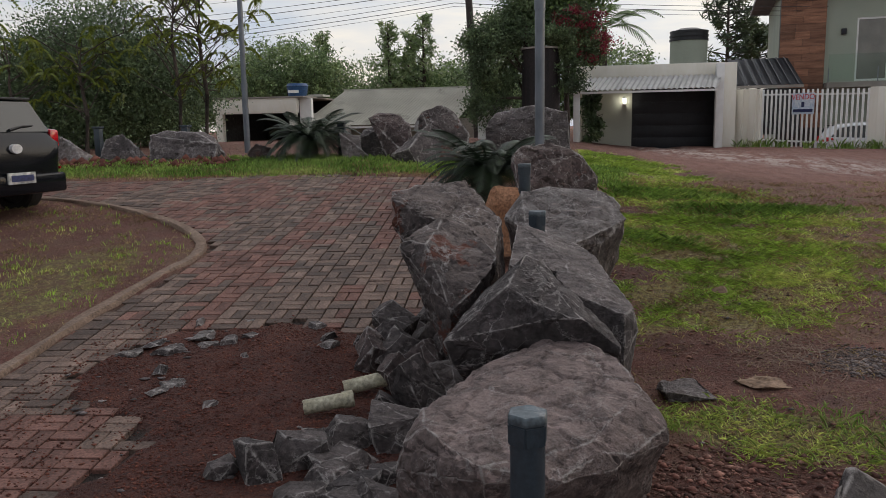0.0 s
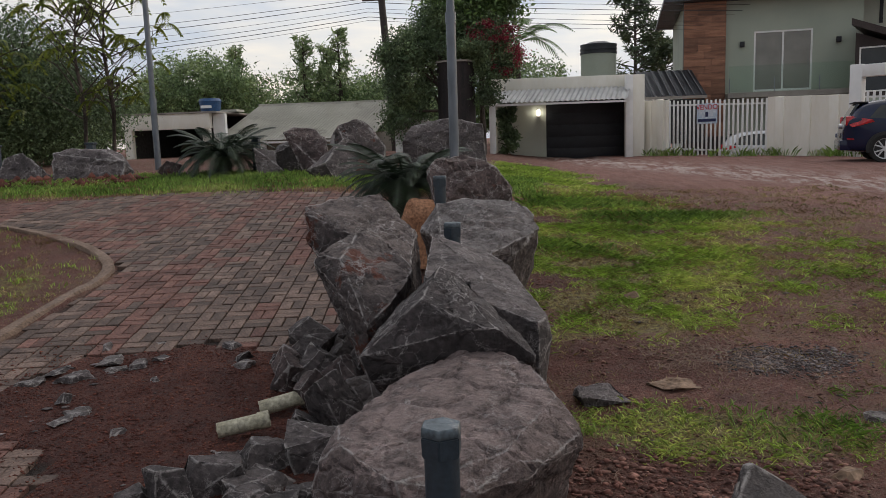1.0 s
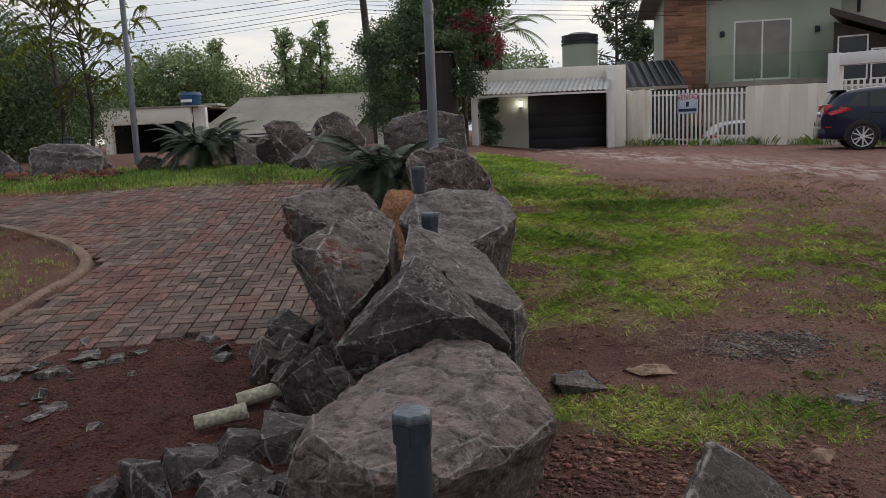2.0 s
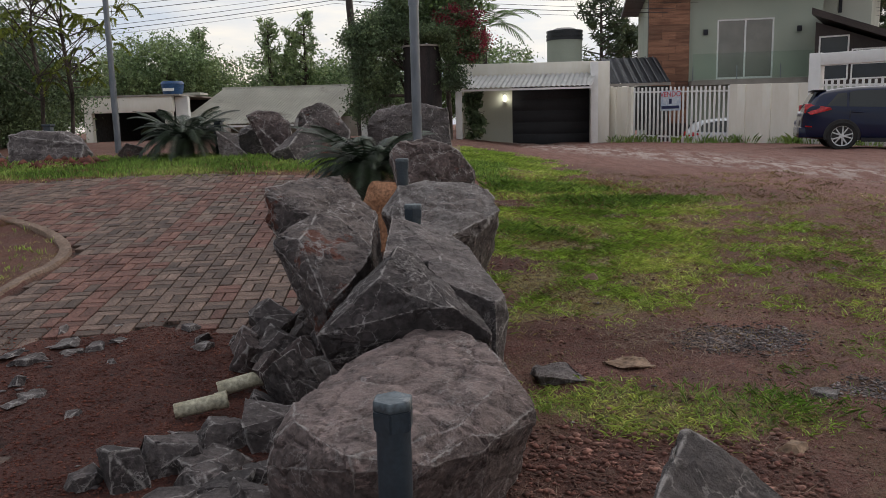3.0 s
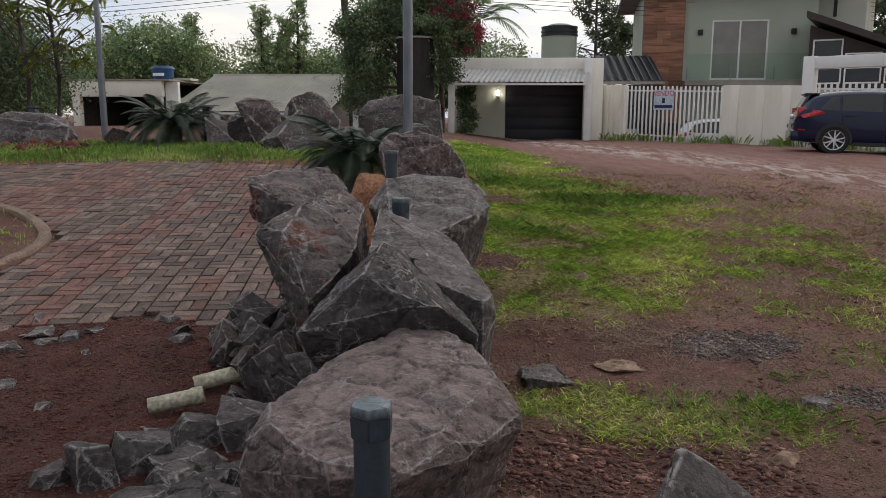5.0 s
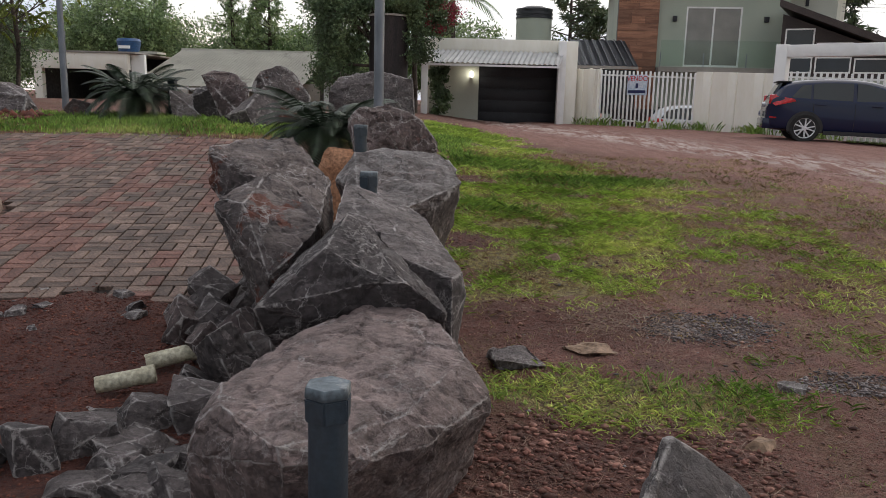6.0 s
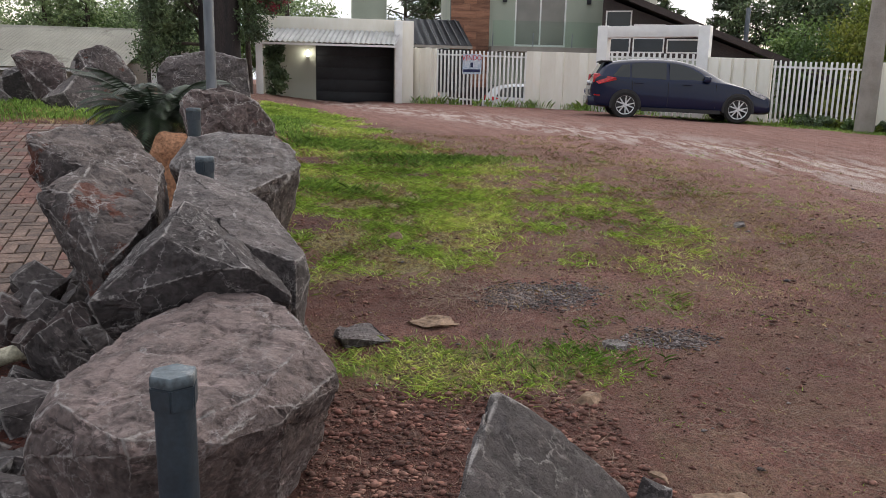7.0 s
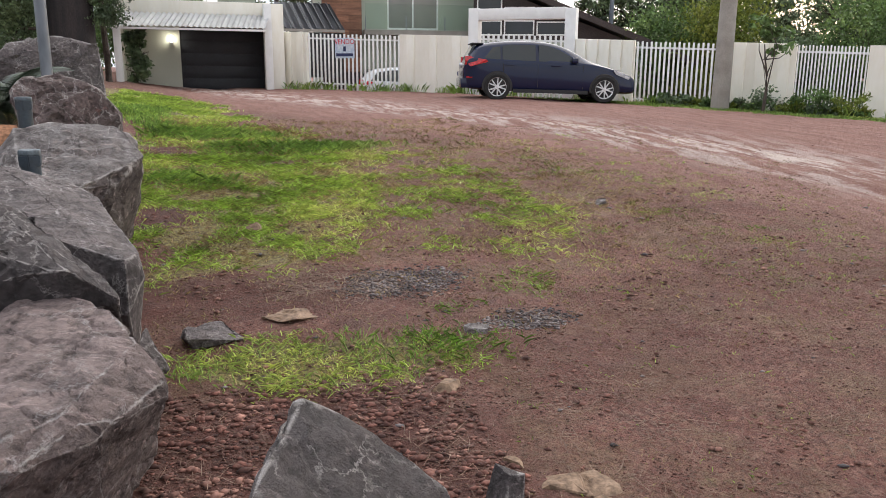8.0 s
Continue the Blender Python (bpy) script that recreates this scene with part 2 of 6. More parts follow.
def tube(bm, a, b, r0, r1=None, n=14, caps=True):
    a, b = Vector(a), Vector(b)
    d = b - a
    m = Matrix.Translation((a + b) / 2) @ d.to_track_quat("Z", "Y").to_matrix().to_4x4()
    bmesh.ops.create_cone(bm, cap_ends=caps, segments=n, radius1=r0, radius2=r0 if r1 is None else r1, depth=d.length, matrix=m)
    return bm


def pipe_along(bm, pts, radii, n=8):
    """A tapered tube along points."""
    rings = []
    for i, p in enumerate(pts):
        d = (Vector(pts[min(i + 1, len(pts) - 1)]) - Vector(pts[max(i - 1, 0)])).normalized()
        q = d.to_track_quat("Z", "Y").to_matrix()
        rings.append([bm.verts.new(Vector(p) + q @ Vector((math.cos(k * math.tau / n) * radii[i], math.sin(k * math.tau / n) * radii[i], 0))) for k in range(n)])
    for a, b in zip(rings, rings[1:]):
        for k in range(n):
            bm.faces.new((a[k], a[(k + 1) % n], b[(k + 1) % n], b[k]))
    bm.faces.new(rings[0][::-1])
    bm.faces.new(rings[-1])
    return bm


def smooth(a, b, x):
    t = np.clip((np.asarray(x, float) - a) / (b - a), 0, 1)
    return t * t * (3 - 2 * t)


# ---- ground ----
def height(x, y):
    """The lie of the land: it climbs away from the camera, more so under the old trees, and falls along the far wall."""
    x, y = np.asarray(x, float), np.asarray(y, float)
    p = sum(np.interp(y + d, (-40, 0, 2, 3.5, 6, 9, 12, 17, 27, 60, 900), (-0.9, -0.16, -0.07, 0.02, 0.28, 0.48, 0.60, 0.68, 0.70, 0.8, 1.0)) for d in (-0.8, -0.4, 0, 0.4, 0.8)) / 5
    b = sum(np.interp(y + d, (-40, 5, 7, 9, 12, 18, 30, 900), (0, 0, 0.04, 0.16, 0.38, 0.42, 0.38, 0.3)) for d in (-1, 0, 1)) / 3
    yard = smooth(0.5, 1.6, (x - 5) * 0.744 + (y - 27) * 0.668) * smooth(5.4, 6.4, x)
    return p + b * smooth(2.5, -2.0, x) - 0.042 * np.clip(x - 9, 0, 25) * smooth(8, 12, y) - 0.6 * yard


def gz(x, y):
    return float(height(x, y))


def lumps(x, y, scale, seed=0.0):
    """Soft noise between 0 and 1 over arrays."""
    x, y = np.asarray(x, float), np.asarray(y, float)
    flat = [noise.fractal((a * scale + seed, b * scale - seed, seed), 0.6, 2.1, 4) for a, b in zip(x.ravel(), y.ravel())]
    return np.clip(0.5 + 0.5 * np.array(flat).reshape(x.shape), 0, 1)


def blob(x, y, cx, cy, rx, ry, turn=0.0):
    """1 in the middle of an ellipse, falling to 0 past its rim."""
    c, s = math.cos(radians(turn)), math.sin(radians(turn))
    u, v = ((x - cx) * c + (y - cy) * s) / rx, (-(x - cx) * s + (y - cy) * c) / ry
    return smooth(1.25, 0.55, np.hypot(u, v))


KERB = [(-2.2, 1.2), (-2.5, 2.6), (-2.65, 3.67), (-2.75, 4.6), (-2.79, 5.6), (-2.76, 6.25), (-3.0, 6.8), (-3.5, 7.35), (-4.15, 7.85), (-5.1, 8.4), (-6.2, 8.8), (-8.5, 9.1), (-13, 9.2)]


def kerb_x(y):
    return np.interp(y, [p[1] for p in KERB], [p[0] for p in KERB])


def paved(x, y):
    """Whether the drive's bricks lie here: from the kerb to the row of rocks, and on to the strip of grass under the trees."""
    side = np.interp(y, (0, 4.6, 5.2, 6.5, 8.5, 10.4), (-1.5, -0.35, -0.3, -0.45, -0.75, -1.2))
    far = 10.5 + 0.2 * np.sin(x * 1.3) + 0.06 * (x + 2)
    inside = (x > kerb_x(y) + 0.07) & (x < side) & (y < far) & (y > 1.6)
    wob = 0.12 * np.sin(x * 7.0) + 0.1 * np.sin(y * 6.3 + x * 3)
    dug = ((x + 1.05) / 1.05) ** 2 + ((y - 3.9) / 0.8) ** 2 + wob < 1
    dug |= (x > -1.35 + 0.12 * np.sin(y * 5)) & (y < 4.0)
    return inside & ~dug


def grassy(x, y):
    """How thick the living grass stands, 0 to 1."""
    rim = np.interp(y, (4.6, 5.7, 8.5, 11, 13.6, 18), (1.9, 2.9, 3.3, 2.7, 2.0, 0.8)) + 0.15 * np.sin(y * 3.1) + 0.1 * np.sin(y * 7.7)
    strip = smooth(0.70, 1.0, x + 0.10 * np.sin(y * 2.3)) * smooth(0.35, -0.8, x - rim) * smooth(4.5, 5.1, y + 0.08 * np.sin(x * 7)) * smooth(18.5, 16.5, y)
    for hole in ((1.08, 6.1, 0.34, 0.42), (1.15, 8.8, 0.36, 0.40), (2.25, 8.1, 0.36, 0.22), (1.9, 11.6, 0.9, 0.3), (1.0, 5.2, 0.2, 0.3)):
        strip = strip * (1 - 0.97 * blob(x, y, *hole))
    lawn = np.maximum(strip, 0.75 * blob(x, y, 1.85, 3.47, 0.82, 0.30, -8))
    lawn = np.maximum(lawn, blob(x, y, 0.6, 15.0, 1.4, 3.6, 8))
    lawn = np.maximum(lawn, 0.9 * smooth(10.3, 10.9, y - 0.06 * (x + 2)) * smooth(0.8, -0.6, x) * smooth(13.2, 12.2, y))
    for spot in ((3.15, 4.26, 0.26, 0.22), (2.69, 3.92, 0.17, 0.10), (3.55, 2.35, 0.55, 0.28), (2.85, 2.16, 0.35, 0.14), (3.3, 5.0, 0.5, 0.3), (4.0, 6.2, 1.1, 1.6)):
        lawn = np.maximum(lawn, 0.36 * blob(x, y, *spot))
    lawn = np.maximum(lawn, 0.55 * blob(x, y, -3.6, 5.4, 0.75, 1.7, 10) * smooth(-0.05, -0.25, x - kerb_x(y)))
    return lawn


def roadway(x, y):
    """The earth road that swings along the far wall."""
    edge = np.interp(y, (0, 4.5, 6.3, 8.7, 10.6, 13, 16, 20), (7.5, 6.4, 5.8, 5.0, 4.1, 2.9, 1.7, 1.3))
    return smooth(-0.5, 0.7, x - edge)


def wheel_line(y):
    return np.interp(y, (-5, 4, 6.2, 11.3, 15, 20, 27), (10.5, 8.7, 8.2, 6.7, 5.2, 3.6, 2.0))


def bare_soil(x, y):
    """Where fresh red earth lies open: the dug patch, the foot of the rocks and the holes in the lawn."""
    b = blob(x, y, -1.0, 3.3, 1.9, 1.8)
    for cx, cy, rx, ry, much in ((1.5, 4.4, 0.9, 0.36, 0.8), (1.5, 2.6, 0.9, 0.8, 0.75), (1.08, 6.1, 0.36, 0.45, 0.95), (1.15, 8.8, 0.36, 0.4, 0.9), (2.25, 8.1, 0.36, 0.2, 0.8), (3.1, 3.2, 0.9, 0.5, 0.4), (4.6, 3.8, 1.3, 0.5, 0.3), (-4.6, 6.0, 1.8, 2.6, 0.45)):
        b = np.maximum(b, much * blob(x, y, cx, cy, rx, ry))
    return b


SURFACE = {}


def surface(x, y):
    """The height of the sheet itself, bumps and all."""
    xs, ys, z = SURFACE["xs"], SURFACE["ys"], SURFACE["z"]
    x, y = np.asarray(x, float), np.asarray(y, float)
    i, j = np.clip(np.searchsorted(xs, x) - 1, 0, len(xs) - 2), np.clip(np.searchsorted(ys, y) - 1, 0, len(ys) - 2)
    u, v = (x - xs[i]) / (xs[i + 1] - xs[i]), (y - ys[j]) / (ys[j + 1] - ys[j])
    return (z[j, i] * (1 - u) + z[j, i + 1] * u) * (1 - v) + (z[j + 1, i] * (1 - u) + z[j + 1, i + 1] * u) * v


def ground_sheet():
    near_x = np.arange(-6.5, 9.001, 0.06)
    near_y = np.arange(0.6, 12.001, 0.06)
    grow = np.cumsum(0.09 * 1.13 ** np.arange(60))
    grow = grow[grow < 900]
    xs = np.concatenate([(-6.5 - grow)[::-1], near_x, 9.0 + grow])
    ys = np.concatenate([(0.6 - grow[grow < 60])[::-1], near_y, 12.0 + grow])
    X, Y = np.meshgrid(xs, ys)
    Z = height(X, Y)
    rough = lumps(X, Y, 0.9, 3.0) - 0.5
    fine = lumps(X, Y, 5.0, 8.0) - 0.5
    pave = paved(X, Y)
    Z = Z + np.where(pave, -0.03, 0.05 * rough + 0.022 * fine)
    # ruts of the road
    road = roadway(X, Y)
    d = X - wheel_line(Y)
    Z -= road * 0.05 * (np.exp(-((d + 0.75) / 0.25) ** 2) + np.exp(-((d - 0.75) / 0.3) ** 2)) + road * 0.03 * fine
    SURFACE.update(xs=xs, ys=ys, z=Z)
    verts = np.stack([X, Y, Z], -1).reshape(-1, 3)
    w = len(xs)
    i = (np.arange(len(ys) - 1)[:, None] * w + np.arange(w - 1)[None]).ravel()
    me = bpy.data.meshes.new("ground")
    me.vertices.add(len(verts))
    me.vertices.foreach_set("co", verts.ravel())
    quads = np.stack([i, i + 1, i + 1 + w, i + w], 1)
    me.loops.add(quads.size)
    me.loops.foreach_set("vertex_index", quads.ravel())
    me.polygons.add(len(quads))
    me.polygons.foreach_set("loop_start", np.arange(0, quads.size, 4))
    me.update(calc_edges=True)
    me.polygons.foreach_set("use_smooth", [True] * len(quads))
    gravel = np.maximum(blob(X, Y, 2.45, 4.4, 0.42, 0.22, 5), 0.8 * blob(X, Y, 2.95, 3.7, 0.3, 0.15, 5))
    wet = road * np.exp(-((d - 0.1) / 1.0) ** 2)
    for name, values in (("grass", grassy(X, Y)), ("gravel", gravel), ("road", road), ("chalky", wet), ("joints", pave.astype(float)), ("bare", bare_soil(X, Y)), ("moist", blob(X, Y, 2.5, 3.95, 0.7, 0.4) * 0.8)):
        me.attributes.new(name, "FLOAT", "POINT").data.foreach_set("value", np.clip(values, 0, 1).ravel().astype(float))
    return me


def ground_material():
    m = bpy.data.materials.new("red_earth")
    m.use_nodes = True
    n, l = m.node_tree.nodes, m.node_tree.links
    bsdf = n["Principled BSDF"]
    bsdf.inputs["Roughness"].default_value = 0.88
    tc = n.new("ShaderNodeTexCoord")

    def tex(scale, detail=6, rough=0.6, stretch=None):
        t = n.new("ShaderNodeTexNoise")
        t.inputs["Scale"].default_value, t.inputs["Detail"].default_value, t.inputs["Roughness"].default_value = scale, detail, rough
        src = tc.outputs["Object"]
        if stretch:
            mp = n.new("ShaderNodeMapping")
            mp.inputs["Rotation"].default_value[2] = radians(stretch[1])
            mp.inputs["Scale"].default_value = stretch[0]
            l.new(src, mp.inputs["Vector"])
            src = mp.outputs[0]
        l.new(src, t.inputs["Vector"])
        return t.outputs["Fac"]

    def span(socket, a, b, top=1.0):
        r = n.new("ShaderNodeMapRange")
        r.inputs["From Min"].default_value, r.inputs["From Max"].default_value, r.inputs["To Max"].default_value = a, b, top
        l.new(socket, r.inputs["Value"])
        return r.outputs[0]

    def op(kind, a, b):
        k = n.new("ShaderNodeMath")
        k.operation = kind
        for s, v in zip(k.inputs, (a, b)):
            if isinstance(v, float):
                s.default_value = v
            else:
                l.new(v, s)
        return k.outputs[0]

    def mix(a, fac, b):
        mx = n.new("ShaderNodeMix")
        mx.data_type = "RGBA"
        l.new(fac, mx.inputs["Factor"])
        for s, v in ((mx.inputs["A"], a), (mx.inputs["B"], b)):
            if isinstance(v, tuple):
                s.default_value = (*v, 1)
            else:
                l.new(v, s)
        return mx.outputs["Result"]

    def attr(name):
        a = n.new("ShaderNodeAttribute")
        a.attribute_name = name
        return a.outputs["Fac"]

    earth = mix((0.135, 0.044, 0.031), span(tex(1.3, 9, 0.7), 0.38, 0.62), (0.245, 0.100, 0.074))
    earth = mix(earth, span(tex(16, 9, 0.75), 0.5, 0.60, 0.65), (0.35, 0.185, 0.14))
    earth = mix(earth, span(tex(48, 9, 0.75), 0.49, 0.58, 0.8), (0.070, 0.026, 0.019))
    earth = mix(earth, span(tex(5, 10, 0.78), 0.54, 0.62, 0.6), (0.105, 0.045, 0.035))
    earth = mix(earth, span(tex(85, 6, 0.75), 0.56, 0.64, 0.6), (0.33, 0.20, 0.155))
    # small stones bedded in the soil
    grit = n.new("ShaderNodeTexVoronoi")
    grit.inputs["Scale"].default_value = 55
    l.new(tc.outputs["Object"], grit.inputs["Vector"])
    hue = n.new("ShaderNodeSeparateColor")
    l.new(grit.outputs["Color"], hue.inputs[0])
    bed = op("MULTIPLY", span(hue.outputs[0], 0.45, 0.5), span(tex(1.9, 7, 0.65), 0.45, 0.58, 0.8))
    bed = op("MULTIPLY", bed, span(grit.outputs["Distance"], 0.55, 0.4))
    earth = mix(earth, bed, mix((0.10, 0.045, 0.034), hue.outputs[1], (0.30, 0.17, 0.13)))
    # dry straw and thatch among the grass
    straw = mix((0.12, 0.075, 0.042), span(tex(70, 8, 0.75), 0.42, 0.58), (0.33, 0.245, 0.135))
    dry = op("MULTIPLY", span(tex(2.2, 9, 0.72), 0.46, 0.60), 0.38)
    red = mix((0.062, 0.017, 0.011), span(tex(3, 8, 0.7), 0.35, 0.65), (0.125, 0.036, 0.023))
    red = mix(red, span(tex(30, 8, 0.75), 0.5, 0.6, 0.8), (0.035, 0.011, 0.008))
    red = mix(red, span(tex(75, 6, 0.75), 0.56, 0.62, 0.7), (0.19, 0.075, 0.052))
    colour = mix(mix(earth, dry, straw), attr("bare"), red)
    turf = mix((0.075, 0.060, 0.026), span(tex(30, 10, 0.8), 0.45, 0.55), (0.36, 0.34, 0.095))
    edge = op("ADD", attr("grass"), op("MULTIPLY", op("SUBTRACT", tex(6, 8, 0.7), 0.5), 0.9))
    colour = mix(colour, span(edge, 0.42, 0.62, 0.75), turf)
    # road: bare clay with chalky wheel tracks
    clay = mix((0.19, 0.080, 0.060), span(tex(3, 8, 0.65, ((2.2, 0.35, 1), 18)), 0.35, 0.65), (0.31, 0.155, 0.122))
    clay = mix(clay, span(tex(22, 8, 0.7), 0.5, 0.62, 0.6), (0.33, 0.19, 0.155))
    colour = mix(colour, attr("road"), clay)
    chalk = op("MULTIPLY", attr("chalky"), span(tex(1.9, 10, 0.78, ((2.2, 0.5, 1), 18)), 0.47, 0.56))
    colour = mix(colour, chalk, (0.60, 0.50, 0.45))
    colour = mix(colour, attr("joints"), (0.035, 0.022, 0.017))
    pit = op("ADD", attr("gravel"), op("MULTIPLY", op("SUBTRACT", tex(5, 9, 0.75), 0.5), 1.6))
    colour = mix(colour, op("MULTIPLY", span(pit, 0.45, 0.75, 0.75), span(attr("gravel"), 0.05, 0.2)), (0.060, 0.045, 0.044))
    colour = mix(colour, op("MULTIPLY", attr("moist"), span(tex(5), 0.4, 0.6, 0.7)), (0.12, 0.06, 0.052))
    l.new(colour, bsdf.inputs["Base Color"])
    bp = n.new("ShaderNodeBump")
    bp.inputs["Strength"].default_value, bp.inputs["Distance"].default_value = 1.0, 0.05
    raised = op("ADD", tex(28, 8, 0.75), op("MULTIPLY", tex(110, 4), 0.4))
    l.new(op("ADD", raised, op("MULTIPLY", bed, 0.25)), bp.inputs["Height"])
    l.new(bp.outputs[0], bsdf.inputs["Normal"])
    return m


ground_mesh = ground_sheet()
ground_mesh.materials.append(ground_material())
tagged(new("ground", ground_mesh), "red earth with straw, turf patches and a rutted clay road", "ground", kind="structure")


# ---- rocks ----
def hull(points, res=0.05, rough=0.02, seed=0, chip=6):
    """Boulder: the block between its corners, its corners and edges knocked off in facets, its faces roughened."""
    rnd = random.Random(seed)
    bm = bmesh.new()
    for p in points:
        bm.verts.new(p)
    r = bmesh.ops.convex_hull(bm, input=bm.verts)
    bmesh.ops.delete(bm, geom=[v for v in r["geom_interior"] if isinstance(v, bmesh.types.BMVert)], context="VERTS")
    bmesh.ops.delete(bm, geom=[v for v in bm.verts if not v.link_faces], context="VERTS")
    size = max((v.co - w.co).length for v in bm.verts for w in bm.verts)
    middle = sum((v.co for v in bm.verts), Vector()) / len(bm.verts)
    for _ in range(chip):
        edges = [e for e in bm.edges if e.is_manifold and e.calc_face_angle(0) > 0.5]
        if not edges:
            break
        e = rnd.choice(edges)
        p = e.verts[0].co.lerp(e.verts[1].co, rnd.uniform(0.1, 0.9))
        nrm = (e.link_faces[0].normal + e.link_faces[1].normal).normalized()
        nrm = (nrm + 0.55 * Vector((rnd.gauss(0, 1), rnd.gauss(0, 1), rnd.gauss(0, 1)))).normalized()
        far = max((v.co - p).dot(nrm) for v in bm.verts)
        cut = p + nrm * max(0.0, far - rnd.uniform(0.008, 0.028) * size)
        bmesh.ops.bisect_plane(bm, geom=[*bm.verts, *bm.edges, *bm.faces], plane_co=cut, plane_no=nrm, clear_outer=True)
        bmesh.ops.holes_fill(bm, edges=[e for e in bm.edges if e.is_boundary])
    bmesh.ops.recalc_face_normals(bm, faces=bm.faces)
    bm.normal_update()
    for e in bm.edges:
        e.seam = e.is_manifold and e.calc_face_angle(0) > 0.3
    bmesh.ops.triangulate(bm, faces=bm.faces)
    for _ in range(8):
        long = [e for e in bm.edges if e.calc_length() > res * 1.4]
        if not long or len(bm.faces) > 34000:
            break
        bmesh.ops.subdivide_edges(bm, edges=long, cuts=1)
        bmesh.ops.triangulate(bm, faces=bm.faces)
    bm.normal_update()
    s = Vector((seed * 7.3, seed * 3.1, seed * 5.7))
    worn = bm.verts.layers.float.new("worn")
    moves = []
    for v in bm.verts:
        c = v.co
        v[worn] = 1.0 if any(e.seam for e in v.link_edges) else 0.0
        warp = Vector((noise.noise(c * 9 + s), noise.noise(c * 9 - s), noise.noise(c * 9 + 2 * s)))
        d = rough * 0.4 * noise.fractal(c * 6 + s, 0.7, 2.2, 6)
        d += rough * 0.45 * math.floor(noise.noise(c * 2.4 + s * 2) * 2.2 + 0.25 * warp.x)
        near = noise.voronoi(c * 4.5 + s + 0.12 * warp)[0]
        d -= rough * 0.8 * max(0.0, 0.07 - (near[1] - near[0])) / 0.07
        # shell-shaped flakes struck off
        flake = noise.voronoi(c * 7.5 - s)[0]
        d += rough * 0.9 * (flake[0] - 0.4)
        if v[worn]:
            d -= rough * 0.9 * abs(noise.noise(c * 16 + s))
        moves.append(v.normal * d + warp * rough * 0.25)
    for v, d in zip(bm.verts, moves):
        v.co += d
    return bm


def boulder(corners, mat, label, res=0.05, rough=0.02, seed=1, extra=(), name="boulder", category="rock", group="row of rocks"):
    base = Vector((sum(c[0] for c in corners) / len(corners), sum(c[1] for c in corners) / len(corners), 0))
    base.z = gz(base.x, base.y)
    bm = hull([Vector(c) - base for c in corners], res, rough, seed, 3)
    me = finish(bm, name, mat, 22)
    if extra:
        joined = bmesh.new()
        joined.from_mesh(me)
        for k, more in enumerate(extra):
            b2 = hull([Vector(c) - base for c in more], res, rough, seed + k + 11, 3)
            m2 = finish(b2, "piece", mat, 22)
            joined.from_mesh(m2)
            bpy.data.meshes.remove(m2)
        me = finish(joined, name, mat, 22)
    ob = tagged(new(name, me), label, category, group)
    ob.location = base
    return ob


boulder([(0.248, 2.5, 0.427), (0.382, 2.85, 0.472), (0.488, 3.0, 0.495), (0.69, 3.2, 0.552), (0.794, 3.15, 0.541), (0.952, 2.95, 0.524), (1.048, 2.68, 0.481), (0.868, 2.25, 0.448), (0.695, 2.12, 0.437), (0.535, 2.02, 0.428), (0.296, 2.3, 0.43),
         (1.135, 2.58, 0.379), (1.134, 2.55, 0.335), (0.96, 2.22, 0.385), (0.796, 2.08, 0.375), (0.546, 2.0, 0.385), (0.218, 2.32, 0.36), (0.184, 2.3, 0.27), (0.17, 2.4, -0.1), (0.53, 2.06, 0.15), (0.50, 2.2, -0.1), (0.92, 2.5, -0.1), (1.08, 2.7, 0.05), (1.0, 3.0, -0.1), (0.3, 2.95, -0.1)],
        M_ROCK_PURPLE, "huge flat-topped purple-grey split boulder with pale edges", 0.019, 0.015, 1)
boulder([(0.541, 3.35, 0.888), (0.479, 3.12, 0.770), (0.211, 3.05, 0.523), (0.317, 3.1, 0.637), (0.69, 3.06, 0.640), (0.836, 3.06, 0.622), (0.98, 3.12, 0.496), (0.324, 3.35, 0.685), (0.64, 3.4, 0.83), (0.763, 3.32, 0.706), (0.881, 3.22, 0.611),
         (0.243, 3.10, 0.40), (0.33, 3.3, 0.22), (0.55, 3.3, 0.40), (0.85, 3.3, 0.35), (0.95, 3.3, 0.30), (0.4, 3.65, 0.70), (0.6, 3.8, 0.1), (0.3, 3.6, 0.0), (0.9, 3.6, 0.0)],
        M_ROCK_DARK, "dark angular basalt boulder with a ridged top", 0.02, 0.015, 2)
boulder([(0.395, 4.3, 0.912), (0.471, 4.2, 0.877), (0.64, 4.3, 0.82), (0.803, 4.3, 0.769), (0.832, 4.1, 0.703), (1.036, 3.5, 0.595), (1.056, 3.45, 0.504), (0.986, 3.35, 0.602), (0.993, 3.3, 0.40), (0.759, 3.6, 0.688), (0.42, 3.7, 0.76), (1.0, 3.45, 0.1), (0.9, 4.4, 0.1), (0.3, 4.2, 0.1), (0.4, 3.6, 0.2)],
        M_ROCK, "smooth grey basalt slab leaning on the row", 0.026, 0.008, 3)
